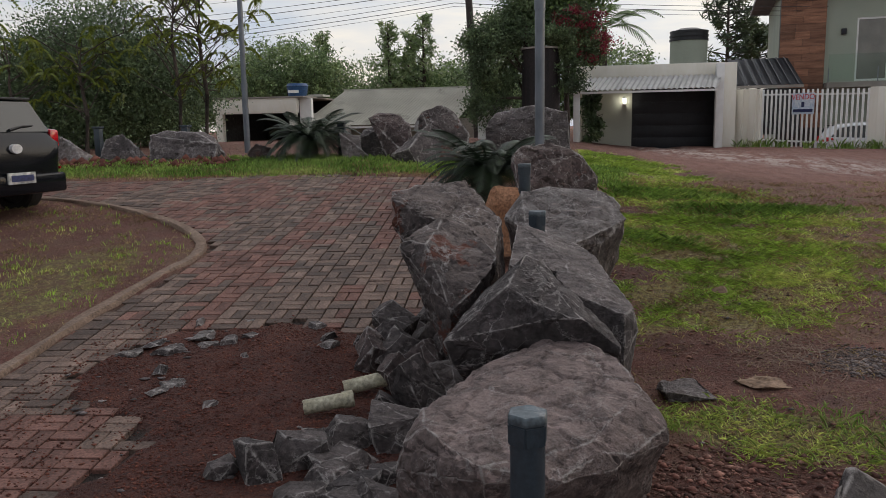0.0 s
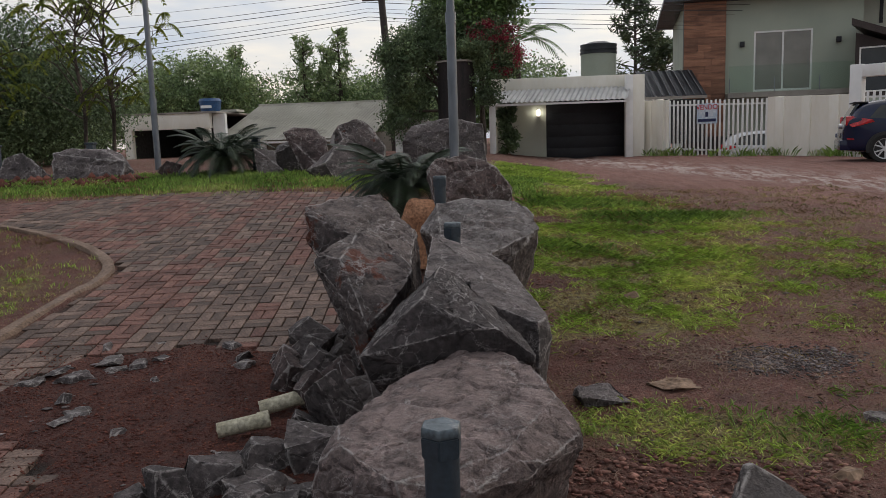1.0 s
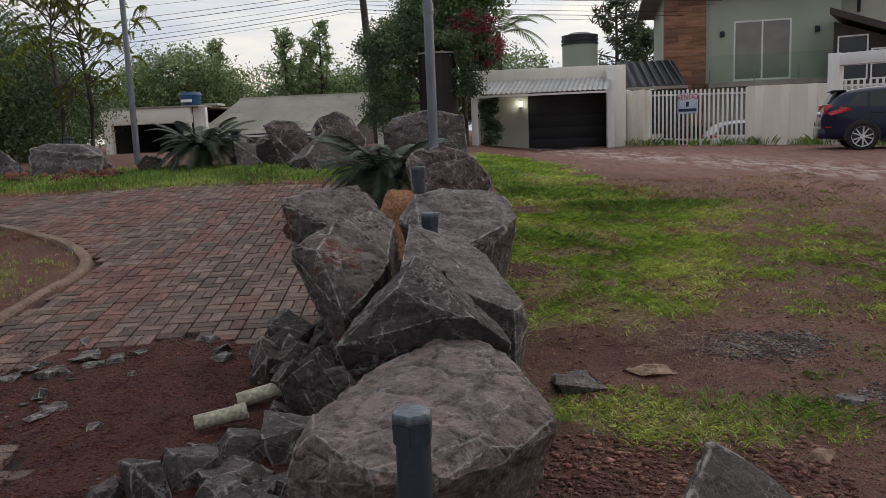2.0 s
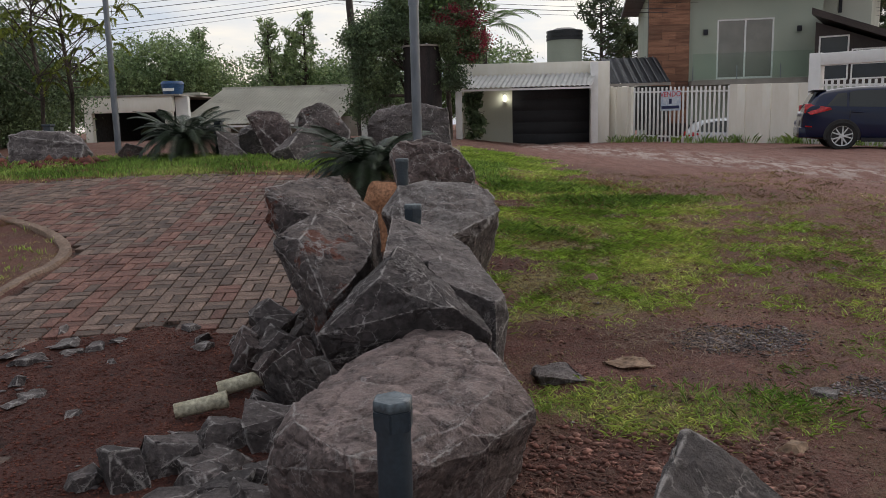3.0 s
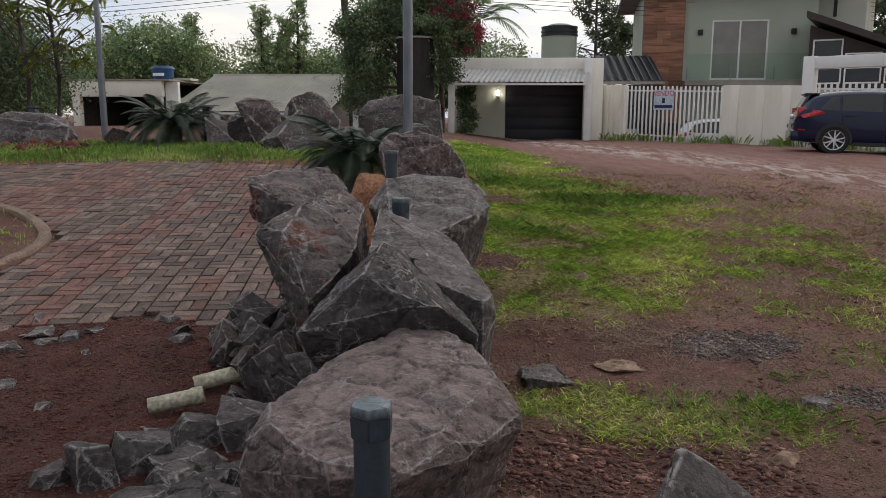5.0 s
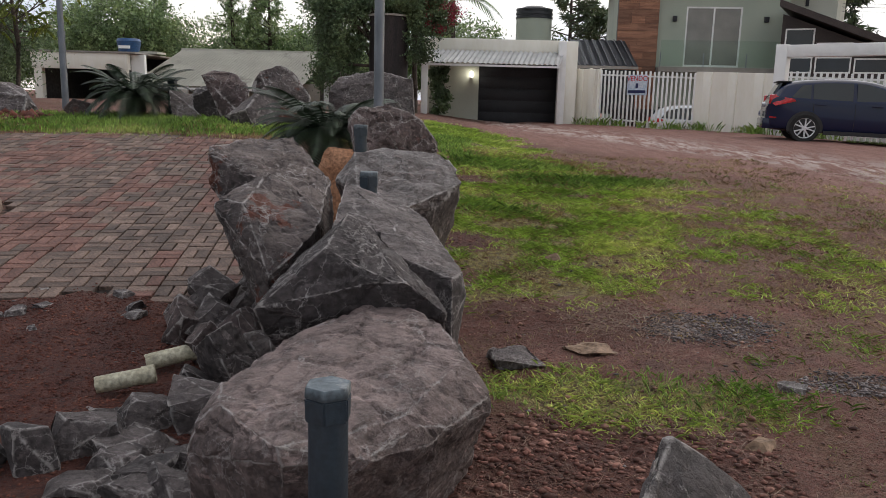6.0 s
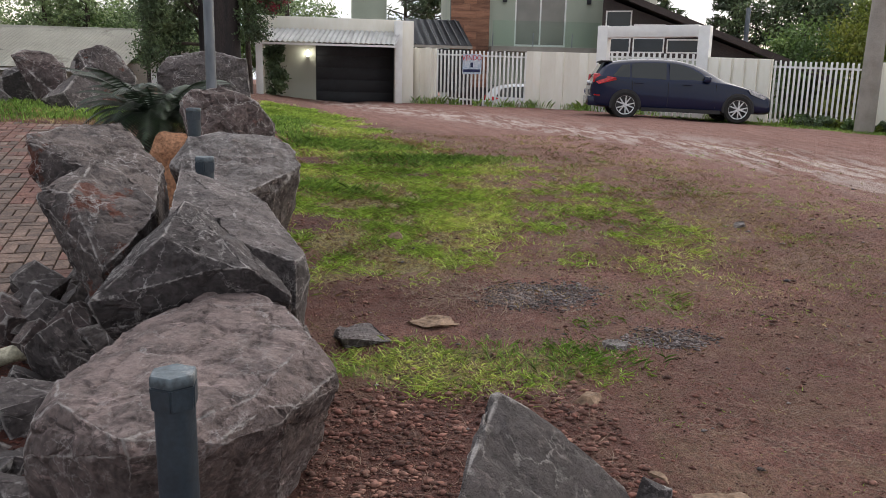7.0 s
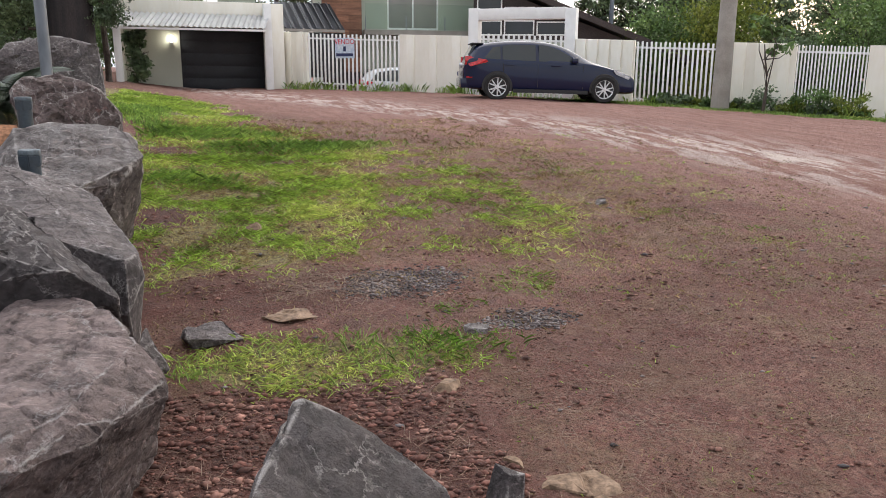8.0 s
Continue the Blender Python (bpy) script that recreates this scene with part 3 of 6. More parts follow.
boulder([(-0.453, 4.62, 1.018), (-0.452, 4.66, 1.05), (-0.3, 4.85, 1.088), (-0.173, 4.95, 1.091), (-0.041, 5.05, 1.102), (0.053, 4.98, 1.018), (0.245, 4.75, 0.861), (0.255, 4.5, 0.796), (0.256, 4.3, 0.706), (-0.431, 4.6, 0.84), (-0.338, 4.55, 0.72), (-0.1, 4.42, 0.90), (0.1, 4.4, 0.3), (-0.2, 4.9, 0.2), (0.25, 5.0, 0.2)],
        M_ROCK_RUST, "tall dark boulder with rust-red broken faces", 0.024, 0.018, 4,
        extra=([(-0.262, 4.1, 0.781), (-0.264, 4.14, 0.817), (-0.181, 4.2, 0.857), (-0.058, 4.4, 0.938), (0.11, 4.4, 0.879), (0.304, 4.1, 0.738), (0.287, 3.9, 0.678), (0.221, 3.75, 0.60), (-0.084, 4.0, 0.82), (0.008, 3.85, 0.689), (0.11, 3.7, 0.50), (-0.075, 3.95, 0.468), (0.06, 3.8, 0.2), (0.2, 4.3, 0.1), (-0.05, 4.4, 0.1)],))
boulder([(0.20, 5.20, 0.84), (0.30, 5.40, 1.00), (0.49, 5.50, 1.02), (0.67, 5.40, 0.99), (0.86, 5.50, 1.0), (1.00, 5.40, 0.91), (1.04, 5.20, 0.83), (0.88, 5.00, 0.68), (0.78, 5.00, 0.45), (0.69, 4.80, 0.70), (0.39, 4.90, 0.76), (0.9, 5.6, 0.2), (0.3, 5.5, 0.2), (0.75, 5.05, 0.2)],
        M_ROCK_PALE, "pale grey boulder with white veins", 0.05, 0.02, 5)
boulder([(0.02, 7.00, 1.14), (0.05, 7.00, 1.24), (0.18, 7.10, 1.29), (0.38, 7.20, 1.30), (0.62, 7.25, 1.23), (0.81, 7.30, 1.0), (0.82, 7.1, 0.4), (0.13, 6.80, 0.85), (0.2, 6.9, 0.3), (0.2, 7.6, 0.3), (0.8, 7.7, 0.9)],
        M_ROCK_RED, "dark reddish boulder with a white vein", 0.055, 0.025, 6)
boulder([(-0.10, 6.20, 0.80), (-0.03, 6.30, 0.97), (0.17, 6.30, 0.95), (0.22, 6.20, 0.85), (-0.02, 6.10, 0.4), (0.2, 6.1, 0.4), (0.2, 6.6, 0.4), (-0.1, 6.6, 0.4)],
        M_ROCK_ORANGE, "orange weathered sandstone block", 0.05, 0.015, 7)
boulder([(1.40, 1.39, 0.785), (1.37, 1.37, 0.78), (1.28, 1.15, 0.74), (1.2, 0.98, 0.70), (1.45, 1.42, 0.75), (1.52, 1.40, 0.68), (1.62, 1.35, 0.60), (1.72, 1.28, 0.5), (1.85, 1.3, -0.1), (1.5, 1.5, -0.1), (1.2, 1.3, -0.1), (1.15, 1.0, -0.1), (1.55, 0.95, 0.4), (1.6, 0.9, -0.1)],
        M_ROCK_DARK, "pointed grey boulder standing apart on the soil", 0.024, 0.012, 8)
boulder([(-2.93, 12.20, 1.64), (-2.80, 12.40, 1.74), (-2.46, 12.50, 1.68), (-2.24, 12.40, 1.49), (-2.28, 12.20, 1.0), (-2.80, 12.20, 1.35), (-2.5, 12.6, 0.9), (-2.6, 12.2, 0.95), (-2.3, 12.7, 0.9)],
        M_ROCK_RED, "brown boulder leaning in the far bed", 0.09, 0.03, 9, group="boulders in the far bed")
boulder([(-2.17, 12.20, 1.49), (-2.02, 12.20, 1.71), (-1.68, 12.30, 1.84), (-1.46, 12.30, 1.66), (-1.25, 12.20, 1.39), (-1.27, 12.00, 0.95), (-2.05, 12.2, 1.1), (-1.65, 11.80, 0.9), (-1.4, 12.7, 0.9), (-2.0, 12.7, 0.9)],
        M_ROCK_RUST, "large boulder with a rust-red flank in the far bed", 0.09, 0.03, 10, group="boulders in the far bed")
boulder([(-1.20, 13.50, 1.48), (-1.05, 13.70, 1.72), (-0.39, 13.80, 1.83), (0.21, 13.80, 1.72), (0.28, 13.60, 0.9), (-1.2, 13.50, 0.9), (0.2, 14.4, 0.9), (-1.1, 14.4, 0.9), (0.2, 14.3, 1.6)],
        M_ROCK, "broad grey boulder in the far bed", 0.1, 0.03, 12, group="boulders in the far bed")

# ---- buildings ----
def glass_material(name, tint=(0.02, 0.025, 0.03)):
    m = material(name, (tint, [c * 1.3 for c in tint]), 1.5, 0.06, 0, 20, grain=0.05)
    m.node_tree.nodes["Principled BSDF"].inputs["Specular IOR Level"].default_value = 0.5
    return m


M_GLASS = glass_material("dark_window_glass")
M_CURTAIN = glass_material("curtained_window_glass", (0.20, 0.195, 0.175))
M_TIN = material("pale_corrugated_sheet", ((0.46, 0.45, 0.39), (0.58, 0.57, 0.50)), 0.8, 0.6, 0.1, 20, patch=((0.22, 0.20, 0.16), 0.7, 0.42), grain=0.15)
M_CANOPY = material("white_corrugated_sheet", ((0.66, 0.67, 0.66), (0.78, 0.79, 0.78)), 3, 0.5, 0.05, 20, grain=0.1)
M_DARKROOF = material("charcoal_metal_roof", ((0.045, 0.05, 0.06), (0.065, 0.072, 0.085)), 1.5, 0.45, 0.05, 30, metal=0.3)
M_CLADDING = material("warm_wood_plank", ((0.17, 0.075, 0.042), (0.25, 0.115, 0.066), (0.32, 0.155, 0.092)), 1.4, 0.6, 0.2, 30, each=0.35, stretch=(1, 1, 8))
M_BROWN = material("dark_brown_timber", ((0.030, 0.020, 0.018), (0.048, 0.034, 0.030)), 2, 0.6, 0.1, 30)
M_TANK = material("blue_plastic", ((0.015, 0.06, 0.16), (0.022, 0.08, 0.2)), 3, 0.45, 0.05, 30)
M_TANK_DARK = material("black_plastic", ((0.018, 0.02, 0.024), (0.03, 0.033, 0.038)), 3, 0.5, 0.05, 30)
M_DRUM = material("sooty_rusted_iron", ((0.012, 0.010, 0.011), (0.03, 0.022, 0.021)), 2, 0.8, 0.4, 25, patch=((0.05, 0.028, 0.022), 2.5, 0.34), stretch=(3, 3, 0.6))
M_BEIGE = material("beige_house_wall", ((0.30, 0.27, 0.23), (0.38, 0.35, 0.30)), 1, 0.85, 0.2, 30, grain=0.2)
# near-black colour in place of the shade inside the carport and lean-to
M_SHADE = material("interior_shade_colour", ((0.03, 0.03, 0.032), (0.05, 0.05, 0.05)), 1, 0.9, 0, 10)
M_RED = material("red_sign_paint", ((0.55, 0.03, 0.05), (0.60, 0.04, 0.06)), 4, 0.5, 0, 30)
M_INK = material("dark_blue_sign_paint", ((0.02, 0.03, 0.10), (0.03, 0.04, 0.12)), 4, 0.5, 0, 30)

C0, C1, C2, C3 = (4.88, 26.95), (9.45, 21.75), (12.93, 18.58), (16.4, 14.3)


def wall_top(x):
    return float(np.interp(x, (5, 9, 13, 16.4, 24), (2.52, 2.32, 2.14, 1.96, 1.7)))


def along(a, b, s):
    return (a[0] + (b[0] - a[0]) * s, a[1] + (b[1] - a[1]) * s)


def run(a, b):
    """Pose at a, x along the line to b, and its length."""
    return Matrix.Translation((a[0], a[1], 0)) @ Matrix.Rotation(math.atan2(b[1] - a[1], b[0] - a[0]), 4, "Z"), math.hypot(b[0] - a[0], b[1] - a[1])


def slant_box(bm, x0, x1, y0, y1, z0, za, zb):
    box(bm, x0, x1, y0, y1, z0, za)
    bm.verts.ensure_lookup_table()
    for v in bm.verts[-8:]:
        if v.co.z > (z0 + za) / 2 and v.co.x > (x0 + x1) / 2:
            v.co.z = zb


def wall_piece(n, a, b, ribs=2):
    m, length = run(a, b)
    bm = bmesh.new()
    base = min(gz(*a), gz(*b)) - 0.4
    slant_box(bm, 0, length, 0, 0.16, base, wall_top(a[0]), wall_top(b[0]))
    ob = tagged(part(f"wall_{n}", bm, M_WALL, at=m), "weathered white-painted boundary wall with stains", "wall", kind="structure")
    for k in range(ribs):
        x = length * (k + 0.5) / ribs if ribs > 1 else length * 0.5
        bm = bmesh.new()
        t = wall_top(a[0] + (b[0] - a[0]) * x / length) - 0.01
        box(bm, x - 0.13, x + 0.13, -0.05, 0.003, base, t, 0.008)
        part("pilaster", bm, M_WALL, ob)
    return ob


def slat_fence(a, b, count, low, label, drop=0.0, half=0.032):
    m, length = run(a, b)
    ob = thing("slat_gate", (a[0], a[1], 0), label, "fence", "white slat fences", math.degrees(math.atan2(b[1] - a[1], b[0] - a[0])))
    ta, tb, base = wall_top(a[0]) - 0.02 - drop, wall_top(b[0]) - 0.02 - drop, low
    fall = math.atan2(tb - ta, length)
    slat = bmesh.new()
    box(slat, -half, half, -0.012, 0.012, 0, ta - base, 0.006)
    for v in slat.verts:
        if v.co.z > 1:
            v.co.z -= abs(v.co.x) * 0.6
    me = finish(slat, "slat", M_WHITE)
    for k in range(count):
        s = new("slat", me)
        s.parent = ob
        x = length * (k + 0.5) / count
        s.location = (x, 0.08, base + (tb - ta) * x / length + 0.012 * math.sin(k * 2.3))
    for drop in (0.16, ta - base - 0.2):
        bm = boxes((0, length, -0.02, 0.02, -0.025, 0.025))
        part("rail", bm, M_WHITE, ob, at=Matrix.Translation((0, 0.11, ta - drop)) @ Matrix.Rotation(-fall, 4, "Y"))
    return ob


wall_piece(1, C0, along(C0, C1, 0.14), 2)
slat_fence(along(C0, C1, 0.14), along(C0, C1, 0.66), 23, 0.72, "white slatted metal gate with a sale sign wired on")
wall_piece(2, along(C0, C1, 0.66), C1, 3)
wall_piece(3, along(C1, C2, 0.66), C2, 5)
slat_fence(C2, along(C2, C3, 0.44), 20, 0.42, "white slatted metal fence by the parked hatchback", half=0.026)
wall_piece(4, along(C2, C3, 0.44), along(C2, C3, 0.72), 3)
slat_fence(along(C2, C3, 0.72), along(C2, C3, 1.0), 20, 0.34, "white slatted metal fence above the shrubs", half=0.017)
wall_piece(5, C3, (23, 6.5), 6)

# white portal over the second gate
m, length = run(C1, along(C1, C2, 0.66))
portal = thing("gate_portal", (C1[0], C1[1], 0), "white concrete gate portal with an open lintel", "gate", turn=math.degrees(math.atan2(C2[1] - C1[1], C2[0] - C1[0])))
part("post", boxes((0, 0.3, -0.06, 0.24, 0.2, 3.05), bevel=0.01), M_WHITE, portal)
part("post", boxes((length - 0.3, length, -0.06, 0.24, 0.1, 3.0), bevel=0.01), M_WHITE, portal)
part("lintel", boxes((0.302, length - 0.302, -0.06, 0.24, 2.72, 3.03), bevel=0.01), M_WHITE, portal)
slat_fence(along(C1, along(C1, C2, 0.66), 0.11), along(C1, along(C1, C2, 0.66), 0.89), 16, 0.6, "white slatted gate in the portal", -0.1)


def lettering(name, text, size, mat, parent, at):
    cu = bpy.data.curves.new(name, "FONT")
    cu.body, cu.size, cu.extrude, cu.align_x = text, size, 0.002, "CENTER"
    me = bpy.data.meshes.new_from_object(bpy.data.objects.new(name, cu))
    me.name = name
    me.materials.append(mat)
    ob = new(name, me)
    ob.parent = parent
    ob.matrix_basis = at
    return ob


sm, sl = run(along(C0, C1, 0.14), along(C0, C1, 0.66))
sign = thing("sale_sign", (*along(C0, C1, 0.36), 1.68), "white and pale blue sale sign with red letters", "sign", turn=math.degrees(math.atan2(C1[1] - C0[1], C1[0] - C0[0])))
part("board", boxes((-0.37, 0.37, 0.03, 0.045, 0, 0.62)), material("sign_board", ((0.50, 0.60, 0.72), (0.72, 0.76, 0.80)), 2, 0.5, 0, 20), sign)
lettering("letters", "VENDO", 0.225, M_RED, sign, pose(0, 0.026, 0.43, 90, 0, 0))
part("number_bar", boxes((-0.33, 0.33, 0.022, 0.028, 0.06, 0.15)), M_INK, sign, "row of dark characters")
part("emblem", boxes((-0.05, 0.05, 0.022, 0.028, 0.21, 0.36), bevel=0.002), M_INK, sign)

# garage with its canopy
garage = thing("garage", (0, 27, 0.6), "white flat-roofed garage with black door and ribbed canopy", "garage")
part("parapet", boxes((-0.15, 4.44, -0.55, -0.3, 2.0, 2.77), (4.44, 4.86, -0.55, -0.25, 0, 2.76), bevel=0.01), M_WALL, garage, "stained white parapet")
part("roof", boxes((-0.15, 4.86, -0.28, 6, 2.45, 2.6)), M_CONCRETE, garage)
part("pillar", boxes((4.2, 4.435, -0.95, -0.6, 0, 2.72), bevel=0.01), M_WHITE, garage)
part("pillar", boxes((-0.18, 0.02, -1.95, -1.75, 0, 1.95), bevel=0.01), M_WHITE, garage)
part("side_wall", boxes((-0.15, 0.0, -0.3, 6, 0, 2.45)), M_WALL, garage)
part("side_wall", boxes((4.7, 4.85, -0.2, 6, 0, 2.45)), M_WALL, garage)
part("back_wall", boxes((0.0, 1.68, 0.55, 0.75, 0, 2.45)), M_CREAM, garage, "pale green back wall")
door = part("garage_door", boxes((1.68, 4.4, 0.6, 0.68, 0, 2.05)), M_BLACK, garage, "black sectional door")
for k in range(5):
    part("door_panel", boxes((1.72, 4.36, 0.585, 0.599, 0.03 + k * 0.4, 0.40 + k * 0.4), bevel=0.004), M_BLACK, door)
part("door_header", boxes((1.68, 4.7, 0.57, 0.72, 2.055, 2.45)), M_BROWN, garage)
lamp = thing("wall_lamp", (1.42, 27.46, 2.2), "small black lantern glowing on the garage wall", "lamp")
part("bracket", boxes((-0.04, 0.04, -0.13, 0.09, -0.06, -0.036)), M_BLACK, lamp)
part("hood", boxes((-0.05, 0.05, -0.14, -0.04, 0.156, 0.18)), M_BLACK, lamp)
glow = bpy.data.materials.new("lit_bulb")
glow.use_nodes = True
glow.node_tree.nodes["Principled BSDF"].inputs["Emission Color"].default_value = (1, 0.95, 0.8, 1)
glow.node_tree.nodes["Principled BSDF"].inputs["Emission Strength"].default_value = 14
part("bulb", boxes((-0.04, 0.04, -0.13, -0.05, -0.035, 0.155), bevel=0.015), glow, lamp)

canopy = thing("canopy", (0, 25, 0), "white ribbed sheet canopy on a thin frame", "canopy")


def ribbed(x0, x1, y0, z0, y1, z1, pitch, depth, skew=0.0):
    """Corrugated sheet between its lower edge (y0, z0) and upper edge (y1, z1)."""
    bm = bmesh.new()
    n = int((x1 - x0) / pitch)
    rows = []
    for k in range(n * 4 + 1):
        x = x0 + (x1 - x0) * k / (n * 4)
        lift = depth * (1, 0.4, -0.6, 0.4)[k % 4] if depth > 0.02 else depth * math.sin(k * math.pi / 2)
        rows.append((bm.verts.new((x - skew, y0, z0 + lift)), bm.verts.new((x, y1, z1 + lift))))
    for a, b in zip(rows, rows[1:]):
        bm.faces.new((a[0], b[0], b[1], a[1]))
    bmesh.ops.solidify(bm, geom=bm.faces[:], thickness=0.008)
    return bm


part("sheet", ribbed(-0.02, 4.42, 0.0, 2.52, 1.42, 2.98, 0.155, 0.035, 0.3), M_CANOPY, canopy, sharp=0)
part("edge_beam", boxes((-0.34, 4.1, -0.02, 0.03, 2.43, 2.49)), M_WHITE, canopy)

# round tank on its tower behind the garage
tank = thing("roof_tank", (3.9, 32.2, 3.1), "grey-green round tank tower with black ribbed lid", "water tank")
part("tower", tube(bmesh.new(), (0, 0, 0), (0, 0, 1.5), 0.7, n=28), M_GREENWALL, tank)
bm = bmesh.new()
for k, r in enumerate((0.73, 0.7, 0.73, 0.7, 0.72)):
    tube(bm, (0, 0, 1.502 + k * 0.075), (0, 0, 1.576 + k * 0.075), r, n=28)
tube(bm, (0, 0, 1.878), (0, 0, 1.98), 0.6, 0.35, n=28)
part("lid", bm, M_TANK_DARK, tank, "black ribbed lid")

# dark seamed lean-to roof between garage and house
leanto = thing("metal_roof", (5.0, 27.6, 2.66), "charcoal standing-seam lean-to roof", "roof")
part("sheet", ribbed(0.06, 2.1, 0, 0, 2.6, 1.05, 0.26, 0.018), M_DARKROOF, leanto, sharp=0)
for k in range(8):
    x = 0.08 + k * 0.27
    bm = bmesh.new()
    tube(bm, (x, 0, 0.03), (x, 2.6, 1.08), 0.022, n=6)
    part("seam", bm, M_DARKROOF, leanto)
part("fascia", boxes((0, 2.1, -0.04, 0, -0.09, 0.0)), M_CONCRETE, leanto)
# shade below the lean-to roof is put into this wall's colour
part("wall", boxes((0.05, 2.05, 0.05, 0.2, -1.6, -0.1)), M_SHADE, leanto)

# two-storey house
house = thing("house", (6.95, 31.0, 0.0), "grey-green two-storey house with wood-clad corner", "house", turn=-7)
for piece in ((1.5, 2.52, 0, 0.2, 0, 6.2), (4.54, 6.2, 0, 0.2, 0, 6.2), (2.52, 4.54, 0, 0.2, 0, 2.86), (2.52, 4.54, 0, 0.2, 5.05, 6.2)):
    part("wall", boxes(piece), M_GREENWALL, house, "grey-green rendered front")
for side in ((0.02, 0.2, 0.21, 7, 0, 6.2), (6.0, 6.2, 0.21, 7, 0, 6.2), (0.2, 6.0, 6.8, 7, 0, 6.2)):
    part("wall", boxes(side), M_GREENWALL, house)
part("cladding_core", boxes((0.0, 1.5, -0.22, 0.2, 0, 6.2)), M_BROWN, house)
part("roof_edge", boxes((-0.75, 7.0, -0.75, 7.4, 6.2, 6.34)), M_DARKROOF, house, "dark eaves board")
bm = bmesh.new()
for p in ((-0.75, -0.75, 6.345), (7.0, -0.75, 6.345), (7.0, 7.4, 6.345), (-0.75, 7.4, 6.345), (3.1, 3.3, 7.6)):
    bm.verts.new(p)
bmesh.ops.convex_hull(bm, input=bm.verts)
part("roof", bm, M_DARKROOF, house)
window = part("window", boxes((2.52, 4.54, 0.02, 0.10, 2.86, 2.93), (2.52, 4.54, 0.02, 0.10, 4.99, 5.05), (2.52, 2.58, 0.02, 0.10, 2.93, 4.99), (4.48, 4.54, 0.02, 0.10, 2.93, 4.99), (3.50, 3.56, 0.02, 0.10, 2.93, 4.99)), M_WHITE, house, "white sliding window frame")
part("pane", boxes((2.58, 3.50, 0.05, 0.06, 2.93, 4.99)), M_CURTAIN, window)
part("pane", boxes((3.56, 4.48, 0.05, 0.06, 2.93, 4.99)), M_CURTAIN, window)
for x in (2.1, 5.4):
    part("wall_light", boxes((x - 0.08, x + 0.08, -0.12, 0, 4.5, 4.7), bevel=0.01), M_BLACK, house, "black wall light")
part("balcony_slab", boxes((1.52, 6.3, -1.0, 0, 2.62, 2.80)), M_CONCRETE, house)
m_rail = bpy.data.materials.new("clear_rail_glass")
m_rail.use_nodes = True
b = m_rail.node_tree.nodes["Principled BSDF"]
b.inputs["Transmission Weight"].default_value, b.inputs["Roughness"].default_value, b.inputs["Base Color"].default_value, b.inputs["IOR"].default_value = 1.0, 0.02, (0.80, 0.88, 0.84, 1), 1.1
part("glass_rail", boxes((1.55, 6.2, -0.96, -0.945, 2.82, 3.75)), m_rail, house, "clear glass balcony rail").visible_shadow = False
for x in (1.56, 3.1, 4.6, 6.1):
    part("rail_post", boxes((x - 0.015, x + 0.015, -1.0, -0.97, 2.80, 3.3)), M_STEEL, house)

# side wing with the long sloping roof
wing = thing("house_wing", (12.9, 28.0, 0.0), "dark timber side wing with a long sloping roof", "house", turn=-28)
bm = bmesh.new()
rows = [bm.verts.new(p) for p in ((-0.85, 0, 0), (5.4, 0, 0), (5.4, 0, 2.2), (-0.85, 0, 4.6), (-0.85, 5, 0), (5.4, 5, 0), (5.4, 5, 2.2), (-0.85, 5, 4.6))]
for f in ((0, 1, 2, 3), (7, 6, 5, 4), (0, 4, 5, 1), (1, 5, 6, 2), (2, 6, 7, 3), (3, 7, 4, 0)):
    bm.faces.new([rows[k] for k in f])
bmesh.ops.recalc_face_normals(bm, faces=bm.faces)
part("wall", bm, M_BROWN, wing)
bm = bmesh.new()
rows = [bm.verts.new(p) for y in (-0.8, 5.2) for p in ((-0.9, y, 4.78), (7.2, y, 1.55), (7.2, y, 1.77), (-0.9, y, 5.0))]
bmesh.ops.convex_hull(bm, input=bm.verts)
part("roof", bm, M_BROWN, wing, "dark brown sloping roof with heavy fascia")
part("base_wall", boxes((-0.85, 5.4, -0.06, -0.004, 0, 2.42)), M_GREENWALL, wing)
for x0, x1, z0, z1 in ((-0.72, 0.22, 2.60, 3.15), (0.30, 1.42, 2.60, 3.15), (1.50, 2.62, 2.60, 3.10), (-0.72, 0.22, 3.26, 4.1), (0.30, 1.42, 3.24, 3.62)):
    w = part("window", boxes((x0, x1, -0.05, -0.006, z0, z0 + 0.05), (x0, x1, -0.05, -0.006, z1 - 0.05, z1), (x0, x0 + 0.05, -0.05, -0.006, z0 + 0.05, z1 - 0.05), (x1 - 0.05, x1, -0.05, -0.006, z0 + 0.05, z1 - 0.05)), M_WHITE, wing)
    part("pane", boxes((x0 + 0.05, x1 - 0.05, -0.025, -0.015, z0 + 0.05, z1 - 0.05)), M_GLASS, w)
bm = bmesh.new()
tube(bm, (4.3, 2.5, 2.4), (4.3, 2.5, 4.4), 0.09)
part("flue", bm, M_STEEL, wing, "bare metal flue")
# upper rear block of the house
rear = thing("upper_storey", (13.2, 31.5, 0.0), "pale green upper rear block with narrow window", "house", turn=-28)
part("wall", boxes((0, 2.0, 0, 5, 3.0, 6.6)), M_CREAM, rear)
part("roof_edge", boxes((-0.3, 2.9, -0.7, 5.4, 6.6, 6.75)), M_DARKROOF, rear)
w = part("window", boxes((0.9, 1.02, -0.03, -0.003, 5.2, 6.2)), M_BLACK, rear)

